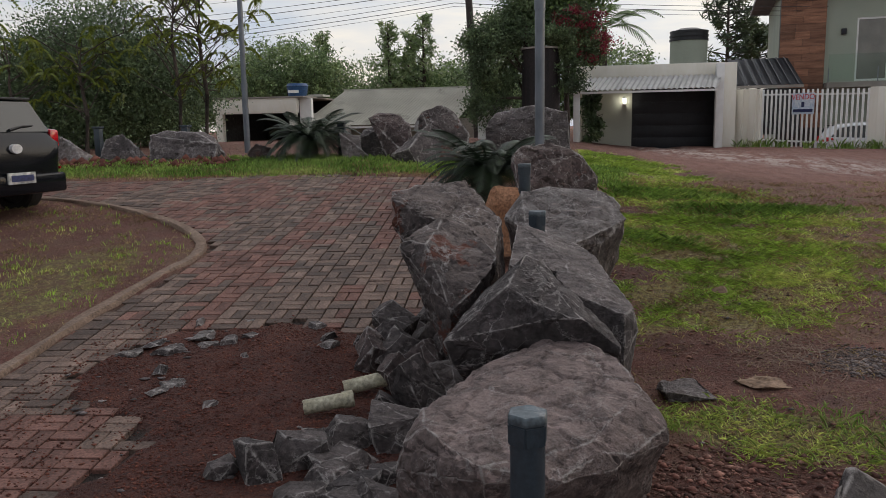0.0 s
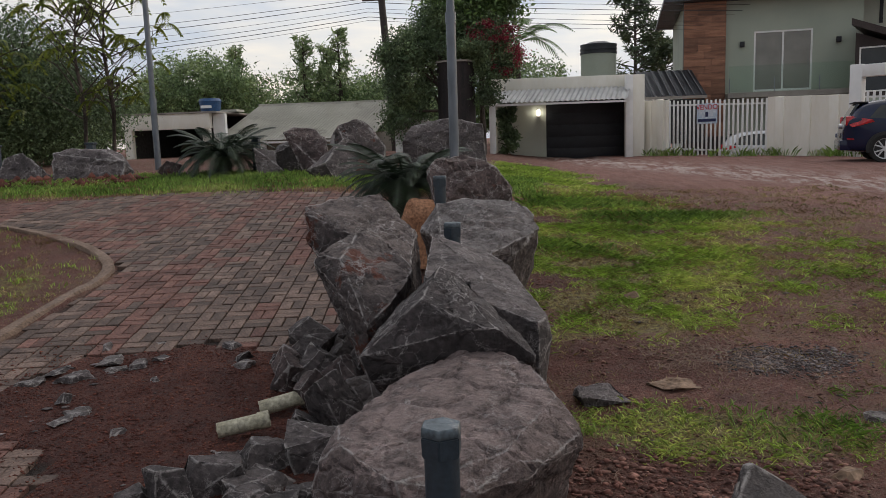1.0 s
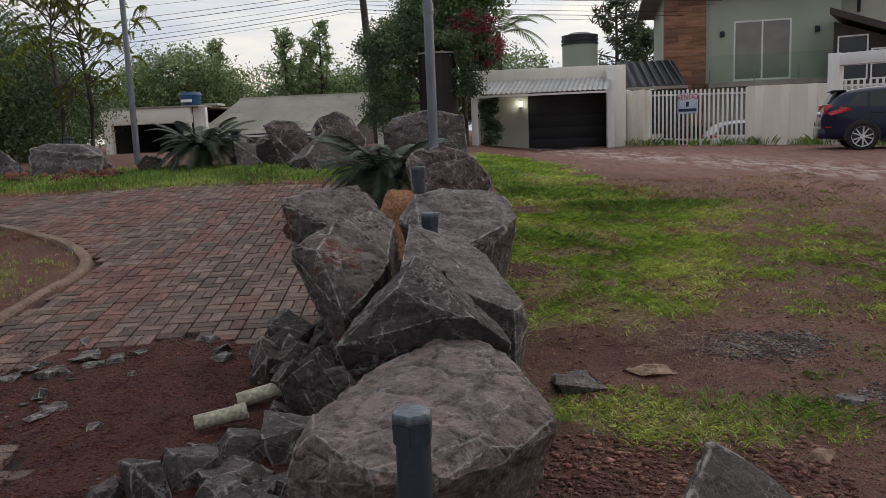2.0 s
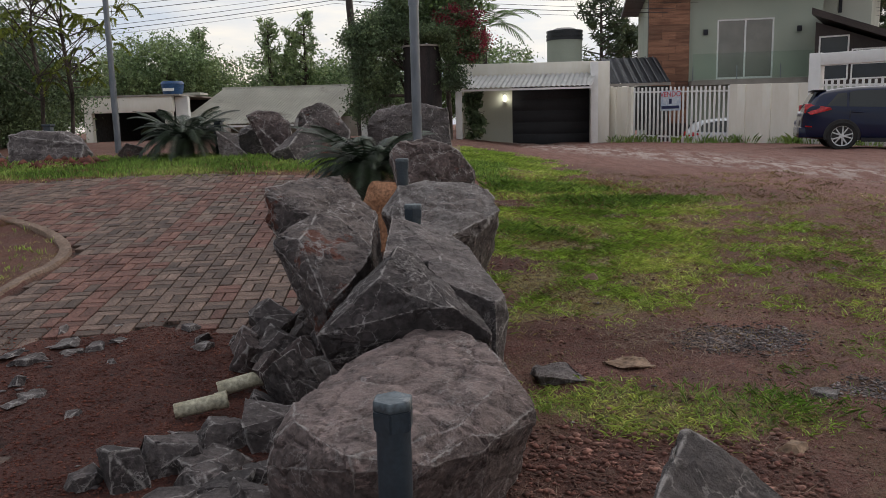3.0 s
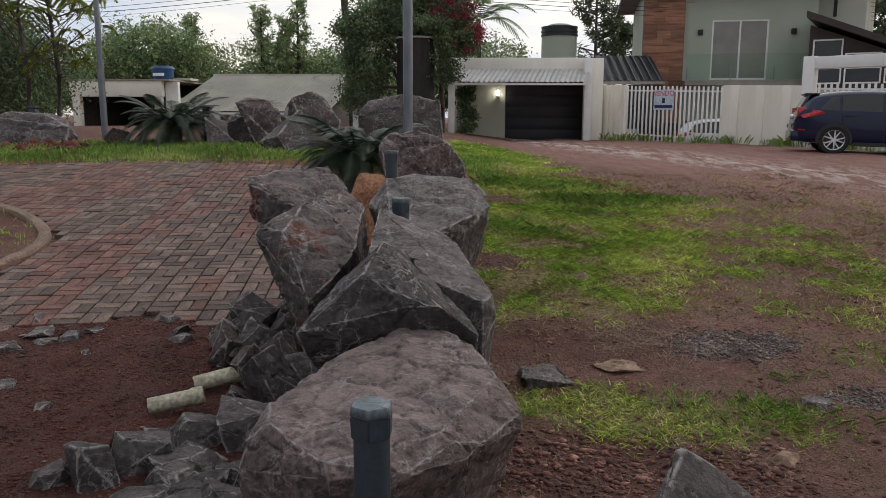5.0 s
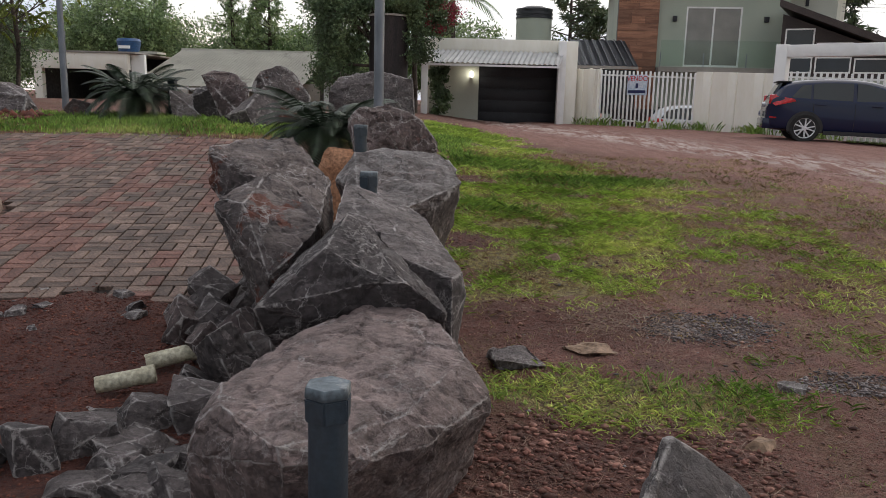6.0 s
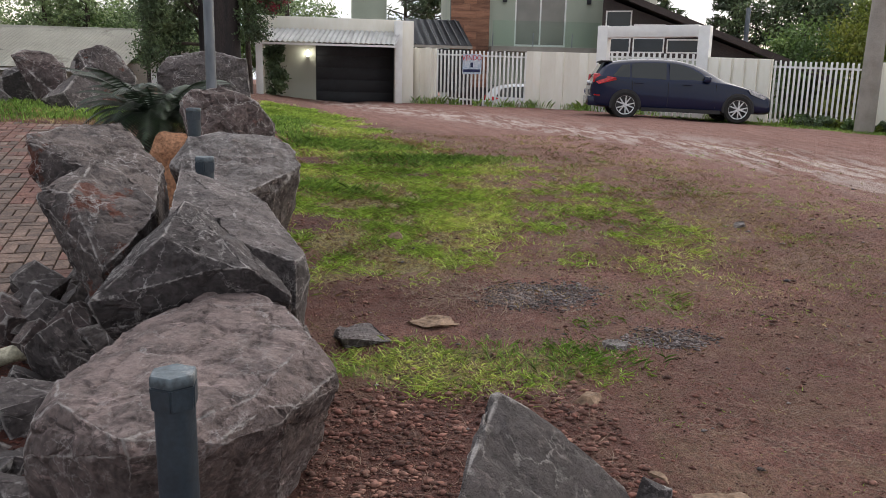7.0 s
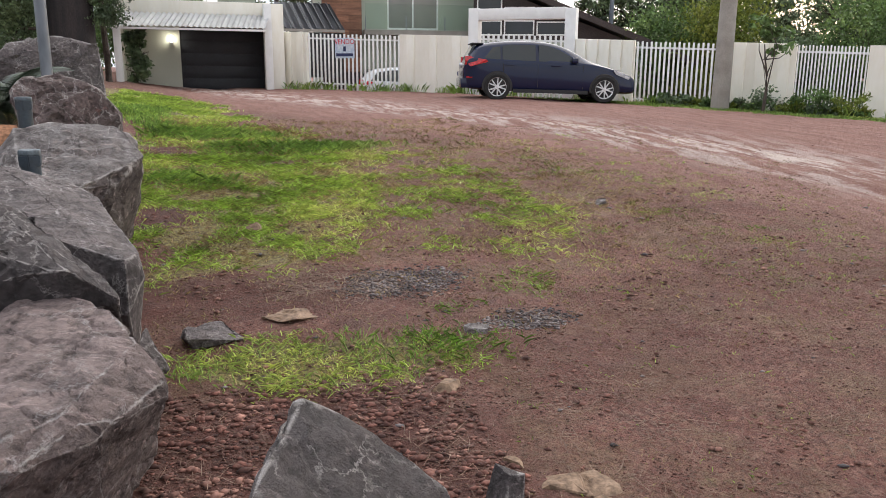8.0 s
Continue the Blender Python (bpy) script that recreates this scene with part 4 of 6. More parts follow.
# low white house with a carport
low = thing("low_house", (-10.0, 27.0, 0.9), "low white house with carport and pale corrugated roof", "house")
part("fascia", boxes((-3.5, -0.2, 0, 0.25, 1.2, 1.74), bevel=0.01), M_WALL, low, "stained white carport fascia")
part("column", boxes((-3.42, -3.15, 0.02, 0.24, -0.4, 1.198)), M_WALL, low)
part("column", boxes((-0.5, -0.25, 0.02, 0.24, -0.4, 1.198)), M_WALL, low)
part("carport_roof", boxes((-3.6, 0.1, -0.05, 5, 1.745, 1.80)), M_CONCRETE, low)
# carport walls coloured dark to stand for the shade within
part("carport_back", boxes((-3.5, -0.2, 4.2, 4.4, -0.4, 1.74), (-3.5, -3.3, 0.3, 4.2, -0.4, 1.74)), M_SHADE, low, "carport back and side, coloured dark as shade")
part("gable", boxes((-0.2, 0.25, 0.3, 0.5, 0.6, 1.72)), M_WHITE, low)
part("wall", boxes((0.0, 6.2, 0.8, 1.0, -0.5, 0.9), (-0.2, 0.0, 0.5, 5, -0.5, 1.2)), M_BEIGE, low)
part("post", boxes((1.55, 1.75, 0.1, 0.3, -0.5, 0.72)), M_WHITE, low)
w = part("window", boxes((2.4, 3.7, 0.74, 0.797, -0.1, 0.7)), M_BROWN, low)
part("pane", boxes((2.47, 3.03, 0.72, 0.738, -0.04, 0.64)), M_GLASS, w)
part("pane", boxes((3.07, 3.63, 0.72, 0.738, -0.04, 0.64)), M_GLASS, w)
part("roof", ribbed(0.6, 6.35, 0.0, 0.72, 3.2, 2.1, 0.12, 0.010, 0.75), M_TIN, low, "pale corrugated sheet roof", sharp=0)
part("ridge", boxes((0.55, 6.4, 3.15, 3.3, 2.06, 2.14)), M_TIN, low)
part("roof_side", boxes((-0.6, 0.3, 1.4, 2.2, 1.82, 1.9), m=None), M_TIN, low)
part("eave_board", boxes((-0.15, 5.6, -0.02, 0.02, 0.60, 0.67)), M_WHITE, low)
blue = thing("water_tank", (-10.7, 28.4, 2.70), "blue plastic water tank on the carport roof", "water tank")
part("body", tube(bmesh.new(), (0, 0, 0), (0, 0, 0.42), 0.34, 0.41, n=24), M_TANK, blue)
part("lid", tube(bmesh.new(), (0, 0, 0.421), (0, 0, 0.52), 0.43, 0.36, n=24), M_TANK, blue)
part("label_bar", boxes((-0.2, 0.2, -0.43, -0.39, 0.16, 0.26)), M_WHITE, blue)
drum = thing("iron_tank", (-1.0, 22.7, 0.8), "tall sooty rusted iron tank under bougainvillea", "tank")
part("shell", tube(bmesh.new(), (0, 0, 0), (0, 0, 2.8), 0.54, n=30), M_DRUM, drum)
part("rim", tube(bmesh.new(), (0, 0, 2.801), (0, 0, 2.85), 0.58, n=30), M_CONCRETE, drum)
part("wall_stub", boxes((-1.9, -0.9, 0.4, 0.55, 0, 1.3)), M_WHITE, drum)

# ---- vehicles ----
def paint(name, colour):
    m = material(name, (colour, [c * 1.15 for c in colour]), 1.5, 0.22, 0, 40, metal=0.0, coat=0.45, grain=0.05)
    m.node_tree.nodes["Principled BSDF"].inputs["Specular IOR Level"].default_value = 0.22
    m.node_tree.nodes["Principled BSDF"].inputs["Coat Roughness"].default_value = 0.03
    return m


M_PAINT_BLUE = paint("navy_metallic_paint", (0.005, 0.010, 0.036))
M_PAINT_BLACK = paint("black_car_paint", (0.005, 0.006, 0.009))
M_PAINT_BLACK.node_tree.nodes["Principled BSDF"].inputs["Specular IOR Level"].default_value = 0.18
M_PAINT_BLACK.node_tree.nodes["Principled BSDF"].inputs["Coat Weight"].default_value = 0.2
M_PAINT_WHITE = paint("white_car_paint", (0.62, 0.64, 0.66))
M_CARGLASS = glass_material("tinted_car_glass", (0.006, 0.010, 0.011))
M_CARGLASS.node_tree.nodes["Principled BSDF"].inputs["Specular IOR Level"].default_value = 0.7
M_TYRE = material("tyre_rubber", ((0.012, 0.012, 0.012), (0.022, 0.021, 0.02)), 6, 0.85, 0.2, 40)
M_RIM = material("silver_alloy", ((0.60, 0.61, 0.62), (0.70, 0.71, 0.72)), 4, 0.35, 0, 30, metal=0.2)
M_TRIM = material("black_trim_plastic", ((0.014, 0.014, 0.015), (0.022, 0.022, 0.024)), 4, 0.6, 0.1, 40)
M_TAIL = material("red_lamp_lens", ((0.40, 0.004, 0.010), (0.50, 0.008, 0.016)), 5, 0.15, 0, 20, coat=0.6)
M_HEAD = material("clear_lamp_lens", ((0.45, 0.48, 0.5), (0.6, 0.62, 0.64)), 5, 0.12, 0, 20, coat=0.6)
M_PLATE = material("number_plate", ((0.42, 0.42, 0.40), (0.52, 0.52, 0.50)), 5, 0.5, 0, 20)


def wheel(parent, x, y, r, side, spokes=10):
    w = part("wheel", bmesh.new(), M_TYRE, parent, at=pose(x, y, r))
    bm = bmesh.new()
    prof = [(r * 0.70, -0.10), (r * 0.92, -0.105), (r, -0.08), (r, 0.08), (r * 0.92, 0.105), (r * 0.70, 0.10)]
    n = 36
    rings = [[bm.verts.new((math.cos(k * math.tau / n) * a, b, math.sin(k * math.tau / n) * a)) for k in range(n)] for a, b in prof]
    for i in range(len(prof)):
        a, b = rings[i], rings[(i + 1) % len(prof)]
        for k in range(n):
            bm.faces.new((a[k], a[(k + 1) % n], b[(k + 1) % n], b[k]))
    bmesh.ops.recalc_face_normals(bm, faces=bm.faces)
    part("tyre", bm, M_TYRE, w)
    bm = bmesh.new()
    tube(bm, (0, -0.06 * side, 0), (0, 0.02 * side, 0), r * 0.66, n=32)
    part("rim_back", bm, M_TRIM, w)
    bm = bmesh.new()
    for k in range(n):
        a, b = k * math.tau / n, (k + 1) * math.tau / n
        q = [bm.verts.new((math.cos(t) * rr, yy * side, math.sin(t) * rr)) for t, rr, yy in ((a, r * 0.71, 0.095), (b, r * 0.71, 0.095), (b, r * 0.63, 0.07), (a, r * 0.63, 0.07))]
        bm.faces.new(q)
    for k in range(spokes // 2):
        for off in (-0.16, 0.16):
            t = k * math.tau / (spokes // 2)
            a, b = Vector((math.cos(t) * r * 0.1, 0.075 * side, math.sin(t) * r * 0.1)), Vector((math.cos(t + off * 1.6) * r * 0.66, 0.078 * side, math.sin(t + off * 1.6) * r * 0.66))
            tube(bm, a, b, 0.02, 0.016, 6)
    tube(bm, (0, 0.06 * side, 0), (0, 0.095 * side, 0), r * 0.16, n=16)
    part("rim", bm, M_RIM, w, "silver alloy rim")


def hatchback(place, turn, body, label, length=4.36, width=1.8, tall=1.47, tip=0.0, wheelbase=2.65, rear=0.86, r=0.325, plate_z=0.53):
    """Five-door hatchback, x forward from its tail, y to its left."""
    ob = thing("car", place, label, "car", "parked cars", turn)
    ob.matrix_basis = ob.matrix_basis @ Matrix.Rotation(radians(tip), 4, "Y")
    k = length / 4.36
    h = tall / 1.47
    # stations: x, low z, belt z, roof z, half width at sill, at belt, at roof
    rows = [(0.00, 0.42, 0.62, 0.66, 0.60, 0.66, 0.60), (0.04, 0.32, 0.84, 0.88, 0.74, 0.80, 0.68), (0.16, 0.26, 0.97, 1.10, 0.82, 0.85, 0.64), (0.34, 0.24, 0.98, 1.33, 0.86, 0.875, 0.60),
            (0.60, 0.24, 0.97, 1.40, 0.88, 0.89, 0.59), (1.00, 0.22, 0.955, 1.445, 0.89, 0.895, 0.60), (1.55, 0.21, 0.94, 1.47, 0.90, 0.90, 0.615), (2.05, 0.21, 0.93, 1.455, 0.90, 0.90, 0.615),
            (2.45, 0.21, 0.92, 1.38, 0.90, 0.90, 0.60), (2.80, 0.21, 0.915, 1.22, 0.90, 0.89, 0.62), (3.12, 0.21, 0.91, 1.04, 0.90, 0.885, 0.68), (3.32, 0.22, 0.90, 0.95, 0.89, 0.88, 0.74), (3.70, 0.22, 0.82, 0.87, 0.88, 0.85, 0.70),
            (4.02, 0.22, 0.72, 0.77, 0.85, 0.79, 0.60), (4.25, 0.22, 0.64, 0.68, 0.82, 0.76, 0.56), (4.36, 0.26, 0.52, 0.55, 0.70, 0.66, 0.50)]
    bm = bmesh.new()
    ws = width / 1.8
    loops = []
    for x, lo, belt, roof, a, b, c in rows:
        mid = lo + (belt - lo) * 0.55
        half = [(0, lo), (a * 0.92, lo), (a, lo + 0.08), (a * 1.005, mid), (b, belt), (b - 0.03, belt + 0.03 * (roof > belt + 0.1)), (c + 0.03, max(belt + 0.035, roof - 0.05)), (c * 0.85, roof - 0.004), (0, roof + 0.008)]
        pts = half + [(-y, z) for y, z in half[-2:0:-1]]
        loops.append([bm.verts.new((x * k, y * ws, z * h)) for y, z in pts])
    m = len(loops[0])
    for p, q in zip(loops, loops[1:]):
        for j in range(m):
            bm.faces.new((p[j], p[(j + 1) % m], q[(j + 1) % m], q[j]))
    bm.faces.new(loops[0][::-1])
    bm.faces.new(loops[-1])
    bmesh.ops.recalc_face_normals(bm, faces=bm.faces)
    shell = part("body", bm, body, ob, sharp=50)
    sub = shell.modifiers.new("round", "SUBSURF")
    sub.levels = sub.render_levels = 2

    def skin(x, z, side, out=0.012):
        """A point on the flank at a height over the belt or below it."""
        xs = [q[0] for q in rows]
        belt, roof = np.interp(x, xs, [q[2] for q in rows]), np.interp(x, xs, [q[3] for q in rows])
        b, c = np.interp(x, xs, [q[5] for q in rows]), np.interp(x, xs, [q[6] for q in rows])
        y = b if z <= belt else b - 0.03 + (c + 0.06 - b) * (z - belt) / max(0.05, roof - belt)
        return Vector((x * k, side * (y + out) * ws, z * h))

    def panel(name, pts, mat, side, out=0.012, parent=ob, label=""):
        b2 = bmesh.new()
        vs = [b2.verts.new(skin(x, z, side, out)) for x, z in pts]
        f = b2.faces.new(vs if side < 0 else vs[::-1])
        res = bmesh.ops.extrude_face_region(b2, geom=[f])
        bmesh.ops.translate(b2, verts=[v for v in res["geom"] if isinstance(v, bmesh.types.BMVert)], vec=(0, -side * 0.02, 0))
        bmesh.ops.recalc_face_normals(b2, faces=b2.faces)
        return part(name, b2, mat, parent, label)

    for side in (-1, 1):
        panel("rear_quarter_glass", ((0.52, 1.00), (0.92, 0.985), (0.92, 1.30), (0.74, 1.28)), M_CARGLASS, side, 0.02)
        panel("rear_door_glass", ((0.97, 0.985), (1.78, 0.965), (1.78, 1.36), (1.15, 1.345), (0.97, 1.31)), M_CARGLASS, side, 0.02)
        panel("front_door_glass", ((1.86, 0.965), (2.86, 0.95), (2.62, 1.12), (2.38, 1.25), (2.08, 1.345), (1.86, 1.36)), M_CARGLASS, side, 0.02)
        panel("tail_light", ((0.08, 0.90), (0.20, 0.80), (0.62, 0.92), (0.58, 0.97), (0.22, 1.02)), M_TAIL, side, 0.02, label="red tail light")
        panel("reflector", ((0.10, 0.53), (0.24, 0.52), (0.24, 0.55), (0.10, 0.56)), M_TAIL, side, 0.012)
        panel("headlight", ((3.78, 0.70), (4.12, 0.58), (4.16, 0.64), (3.70, 0.82)), M_HEAD, side, 0.04, label="clear headlight")
        panel("sill", ((1.25, 0.20), (3.1, 0.20), (3.1, 0.29), (1.25, 0.29)), M_TRIM, side, 0.012)
        for x in (1.02, 2.16):
            b2 = bmesh.new()
            p = skin(x + 0.12, 0.865, side, 0.02)
            box(b2, p.x - 0.11, p.x + 0.11, p.y - 0.014, p.y + 0.014, p.z - 0.016, p.z + 0.016, 0.006)
            part("door_handle", b2, body, ob)
        for x in (0.98, 1.83, 2.95):
            b2 = bmesh.new()
            pts = [skin(x + 0.02 * math.sin(z * 3), z, side, 0.0035) for z in (0.32, 0.5, 0.7, 0.9)]
            pipe_along(b2, pts, [0.005] * 4, 5)
            part("door_seam", b2, M_TRIM, ob)
        b2 = bmesh.new()
        p = skin(2.72, 1.0, side, 0.10)
        box(b2, p.x - 0.07, p.x + 0.09, p.y - 0.085, p.y + 0.085, p.z - 0.06, p.z + 0.07, 0.03)
        part("mirror", b2, M_TRIM if body is M_PAINT_WHITE else body, ob, "door mirror")
        for x in (rear, rear + wheelbase):
            b2 = bmesh.new()
            yy = side * (np.interp(x, [q[0] for q in rows], [q[4] for q in rows]) * ws + 0.004)
            n = 30
            # flat black disc over the flank, in place of the shaded wheel well
            ring = []
            for j in range(n + 1):
                a = math.pi * (-0.08 + 1.16 * j / n)
                ring.append([b2.verts.new((x * k + math.cos(a) * rr, yy + o * side, r + math.sin(a) * rr)) for rr, o in ((r * 1.17, 0.0), (r * 1.14, 0.012), (r * 0.9, 0.010), (0.02, 0.006))])
            for a, b in zip(ring, ring[1:]):
                for j in range(3):
                    b2.faces.new((a[j], b[j], b[j + 1], a[j + 1]))
            part("wheel_arch", b2, M_TRIM, ob)
            wheel(ob, x * k, side * (0.80 * ws + 0.015), r, side)
    for side in (-1, 1):
        b2 = bmesh.new()
        box(b2, 0.06, 0.22, side * 0.74 * ws - 0.07, side * 0.74 * ws + 0.07, 0.80, 1.02, 0.03)
        part("corner_light", b2, M_TAIL, ob, "red corner tail light")
    b2 = bmesh.new()
    box(b2, 0.22, 0.50, -0.56 * ws, 0.56 * ws, 1.345 * h, 1.375 * h, 0.01)
    part("spoiler", b2, M_TRIM, ob)
    b2 = bmesh.new()
    vs = [b2.verts.new(p) for p in ((0.085 * k, -0.66 * ws, 0.98 * h), (0.085 * k, 0.66 * ws, 0.98 * h), (0.27 * k, 0.55 * ws, 1.33 * h), (0.27 * k, -0.55 * ws, 1.33 * h))]
    f = b2.faces.new(vs)
    res = bmesh.ops.extrude_face_region(b2, geom=[f])
    bmesh.ops.translate(b2, verts=[v for v in res["geom"] if isinstance(v, bmesh.types.BMVert)], vec=(0.05, 0, -0.02))
    bmesh.ops.recalc_face_normals(b2, faces=b2.faces)
    part("rear_glass", b2, M_CARGLASS, ob, "dark rear window")
    b2 = pipe_along(bmesh.new(), [(0.07, 0.0, 1.0 * h), (0.09, -0.2, 1.04 * h), (0.10, -0.38, 1.05 * h)], [0.016, 0.013, 0.008], 6)
    part("wiper", b2, M_TRIM, ob)
    b2 = bmesh.new()
    box(b2, -0.03, 0.3, -0.78 * ws, 0.78 * ws, 0.27, 0.50, 0.03)
    part("rear_bumper", b2, M_TRIM if body is M_PAINT_WHITE else body, ob)
    b2 = boxes((-0.055, -0.031, -0.20, 0.20, plate_z, plate_z + 0.13), bevel=0.004)
    plate = part("number_plate", b2, M_PLATE, ob, "pale number plate")
    part("plate_bar", boxes((-0.062, -0.056, -0.16, 0.16, plate_z + 0.03, plate_z + 0.10)), M_INK, plate)
    b2 = bmesh.new()
    tube(b2, (-0.02, 0, 0.80), (0.04, 0, 0.80), 0.055, n=18)
    bmesh.ops.scale(b2, verts=b2.verts, vec=(1, 1.4, 1))
    part("badge", b2, M_RIM, ob)
    return ob


def grounded(x, y):
    return gz(x, y) - 0.01


hatchback((8.05, 18.7, 0.665), -16.2, M_PAINT_BLUE, "dark navy hatchback parked beside the white wall", length=4.25, width=1.76, tall=1.42, r=0.315, tip=1.2)
hatchback((-5.72, 7.62, grounded(-6.0, 8.0)), 176, M_PAINT_BLACK, "black hatchback parked on the island, tail outward", length=3.9, width=1.66, tall=1.49, wheelbase=2.5, plate_z=0.40)
hatchback((7.6, 27.6, -0.02), -20, M_PAINT_WHITE, "white hatchback parked behind the slatted gate", length=4.0, width=1.7, tall=1.45)

# ---- pipes and stones ----
def capped_pipe(place, top, radius, label, lean=(0, 0)):
    ob = thing("pipe_post", place, label, "pipe", "capped pipe posts")
    h = top - place[2]
    r = radius
    tip = Vector((lean[0], lean[1], h))
    part("pipe", tube(bmesh.new(), (0, 0, -0.1), tip * 0.985, r, n=28), M_PIPE, ob)
    d = tip.normalized()
    bm = bmesh.new()
    tube(bm, tip - d * 0.075, tip - d * 0.012, r * 1.2, r * 1.24, n=6)
    bmesh.ops.bevel(bm, geom=bm.edges[:], offset=0.004, segments=2, affect="EDGES")
    cap = part("cap", bm, M_PIPE, ob)
    bm = bmesh.new()
    tube(bm, tip - d * 0.012, tip + d * 0.016, r * 1.24, r * 1.20, n=6)
    bmesh.ops.bevel(bm, geom=bm.edges[:], offset=0.003, segments=1, affect="EDGES")
    part("hex_head", bm, M_CAPTOP, cap)
    return ob


M_CAPTOP = material("dusty_slate_plastic", ((0.055, 0.075, 0.09), (0.095, 0.118, 0.135)), 14, 0.55, 0.15, 60, patch=((0.25, 0.26, 0.26), 12, 0.42))
capped_pipe((0.695, 1.895, -0.08), 0.645, 0.05, "slate-grey plastic pipe with hexagonal cap before the boulder")
capped_pipe((0.47, 4.78, 0.55), 0.905, 0.05, "slate-grey capped pipe chipped on one side")
capped_pipe((0.22, 6.4, 0.45), 1.13, 0.05, "slate-grey capped pipe beside the orange stone")


def half_pipe(a, b, r, label):
    ob = thing("broken_pipe", ((a[0] + b[0]) / 2, (a[1] + b[1]) / 2, (a[2] + b[2]) / 2), label, "pipe", "broken plastic pipes")
    a, b = Vector(a), Vector(b)
    c = (a + b) / 2
    bm = bmesh.new()
    q = (b - a).to_track_quat("Z", "Y").to_matrix()
    n = 20
    rings = []
    for p in (a - c, b - c):
        rings.append([[bm.verts.new(p + q @ Vector((math.cos(k * math.tau / n) * rr, math.sin(k * math.tau / n) * rr, 0)) + (b - a) * (0.006 * math.sin(k * 1.9))) for k in range(n)] for rr in (r, r * 0.88)])
    for k in range(n):
        j = (k + 1) % n
        (o0, i0), (o1, i1) = rings
        for f in ((o0[k], o0[j], o1[j], o1[k]), (i0[j], i0[k], i1[k], i1[j]), (o0[j], o0[k], i0[k], i0[j]), (o1[k], o1[j], i1[j], i1[k])):
            bm.faces.new(f)
    part("tube", bm, M_PVC, ob)
    bm = bmesh.new()
    tube(bm, (b - c) * 0.55, (b - c) * 0.98, r * 1.13, n=20)
    part("collar", bm, M_PVC, ob)
    return ob


half_pipe((-0.585, 3.36, 0.065), (-0.345, 3.44, 0.10), 0.038, "broken piece of stained cream pipe on the soil")
half_pipe((-0.46, 3.62, 0.085), (-0.22, 3.72, 0.13), 0.040, "broken piece of stained cream pipe under stones")


def stone_mesh(seed):
    """Corners of a skewed block with uneven sides."""
    rnd = random.Random(seed)
    lean = rnd.uniform(-0.18, 0.18), rnd.uniform(-0.18, 0.18)
    pts = []
    for a, b, c in [(a, b, c) for a in (-0.5, 0.5) for b in (-0.5, 0.5) for c in (-0.5, 0.5)]:
        k = 0.66 if c > 0 else 1.0
        pts.append(Vector((a * k + lean[0] * c + rnd.uniform(-0.2, 0.2), b * k * 0.85 + lean[1] * c + rnd.uniform(-0.2, 0.2), c * 0.8 + rnd.uniform(-0.2, 0.12))))
    return pts


def stone(x, y, w, h, seed, mat, label, lift=0.0, group="rubble beside the rocks"):
    rnd = random.Random(seed * 13 + 5)
    tip = 0.55 if h > 0.45 * w else 0.08
    turn = Matrix.Rotation(rnd.uniform(0, 6.28), 3, "Z") @ Euler((rnd.uniform(-tip, tip), rnd.uniform(-tip, tip), 0)).to_matrix()
    z = float(surface(x, y + w * 0.25))
    base = Vector((x, y + w * 0.25, z))
    pts = [turn @ Vector((p.x * w * 1.12, p.y * w * 0.95, p.z * h * 1.35)) + Vector((0, 0, h * 0.42 + lift)) for p in stone_mesh(seed)]
    ob = tagged(new("stone", finish(hull(pts, max(0.02, w * 0.09), 0.012 * min(1, w / 0.2), seed, 7), "stone", mat, 22)), label, "stone", group)
    ob.location = base
    return ob


HEAP_FRONT = [(-0.73, 2.73, 0.13, 0.09), (-0.57, 2.74, 0.25, 0.22), (-0.43, 2.86, 0.22, 0.20), (-0.40, 3.03, 0.14, 0.10), (-0.38, 3.10, 0.17, 0.08), (-0.23, 2.86, 0.25, 0.13), (-0.23, 3.12, 0.22, 0.15), (-0.17, 3.38, 0.14, 0.16),
              (-0.03, 3.09, 0.22, 0.20), (-0.25, 2.73, 0.21, 0.10), (-0.13, 2.64, 0.18, 0.09), (-0.08, 2.52, 0.21, 0.09), (-0.30, 2.56, 0.20, 0.08), (0.02, 2.77, 0.13, 0.10), (0.05, 2.52, 0.22, 0.13)]
HEAP_BACK = [(-0.04, 3.47, 0.24, 0.25), (-0.20, 3.71, 0.17, 0.18), (-0.06, 3.87, 0.23, 0.17), (-0.27, 4.05, 0.18, 0.19), (-0.40, 3.97, 0.16, 0.17), (-0.48, 4.17, 0.19, 0.14), (-0.36, 4.40, 0.22, 0.18), (-0.15, 4.3, 0.20, 0.22),
             (-0.53, 4.49, 0.12, 0.07), (-0.50, 4.66, 0.30, 0.21), (-0.24, 4.73, 0.16, 0.15), (-0.14, 4.84, 0.17, 0.13), (0.02, 4.05, 0.2, 0.25), (0.1, 3.6, 0.2, 0.2)]
for k, (x, y, w, h) in enumerate(HEAP_FRONT):
    stone(x, y, w * 1.12, h * 0.72, 100 + k, (M_ROCK, M_ROCK_DARK, M_ROCK)[k % 3], "broken grey basalt stone in the rubble")
for k, (x, y, w, h) in enumerate(HEAP_BACK):
    red = k in (1, 2, 4)
    stone(x, y, w, h, 140 + k, M_ROCK_RED if red else (M_ROCK, M_ROCK_PALE, M_ROCK_PURPLE)[k % 3], "reddish broken stone in the rubble" if red else "broken dark basalt stone in the rubble")
stone(1.30, 3.82, 0.29, 0.055, 171, M_ROCK, "flat dark slab lying by the boulders", group="loose stones on the soil")
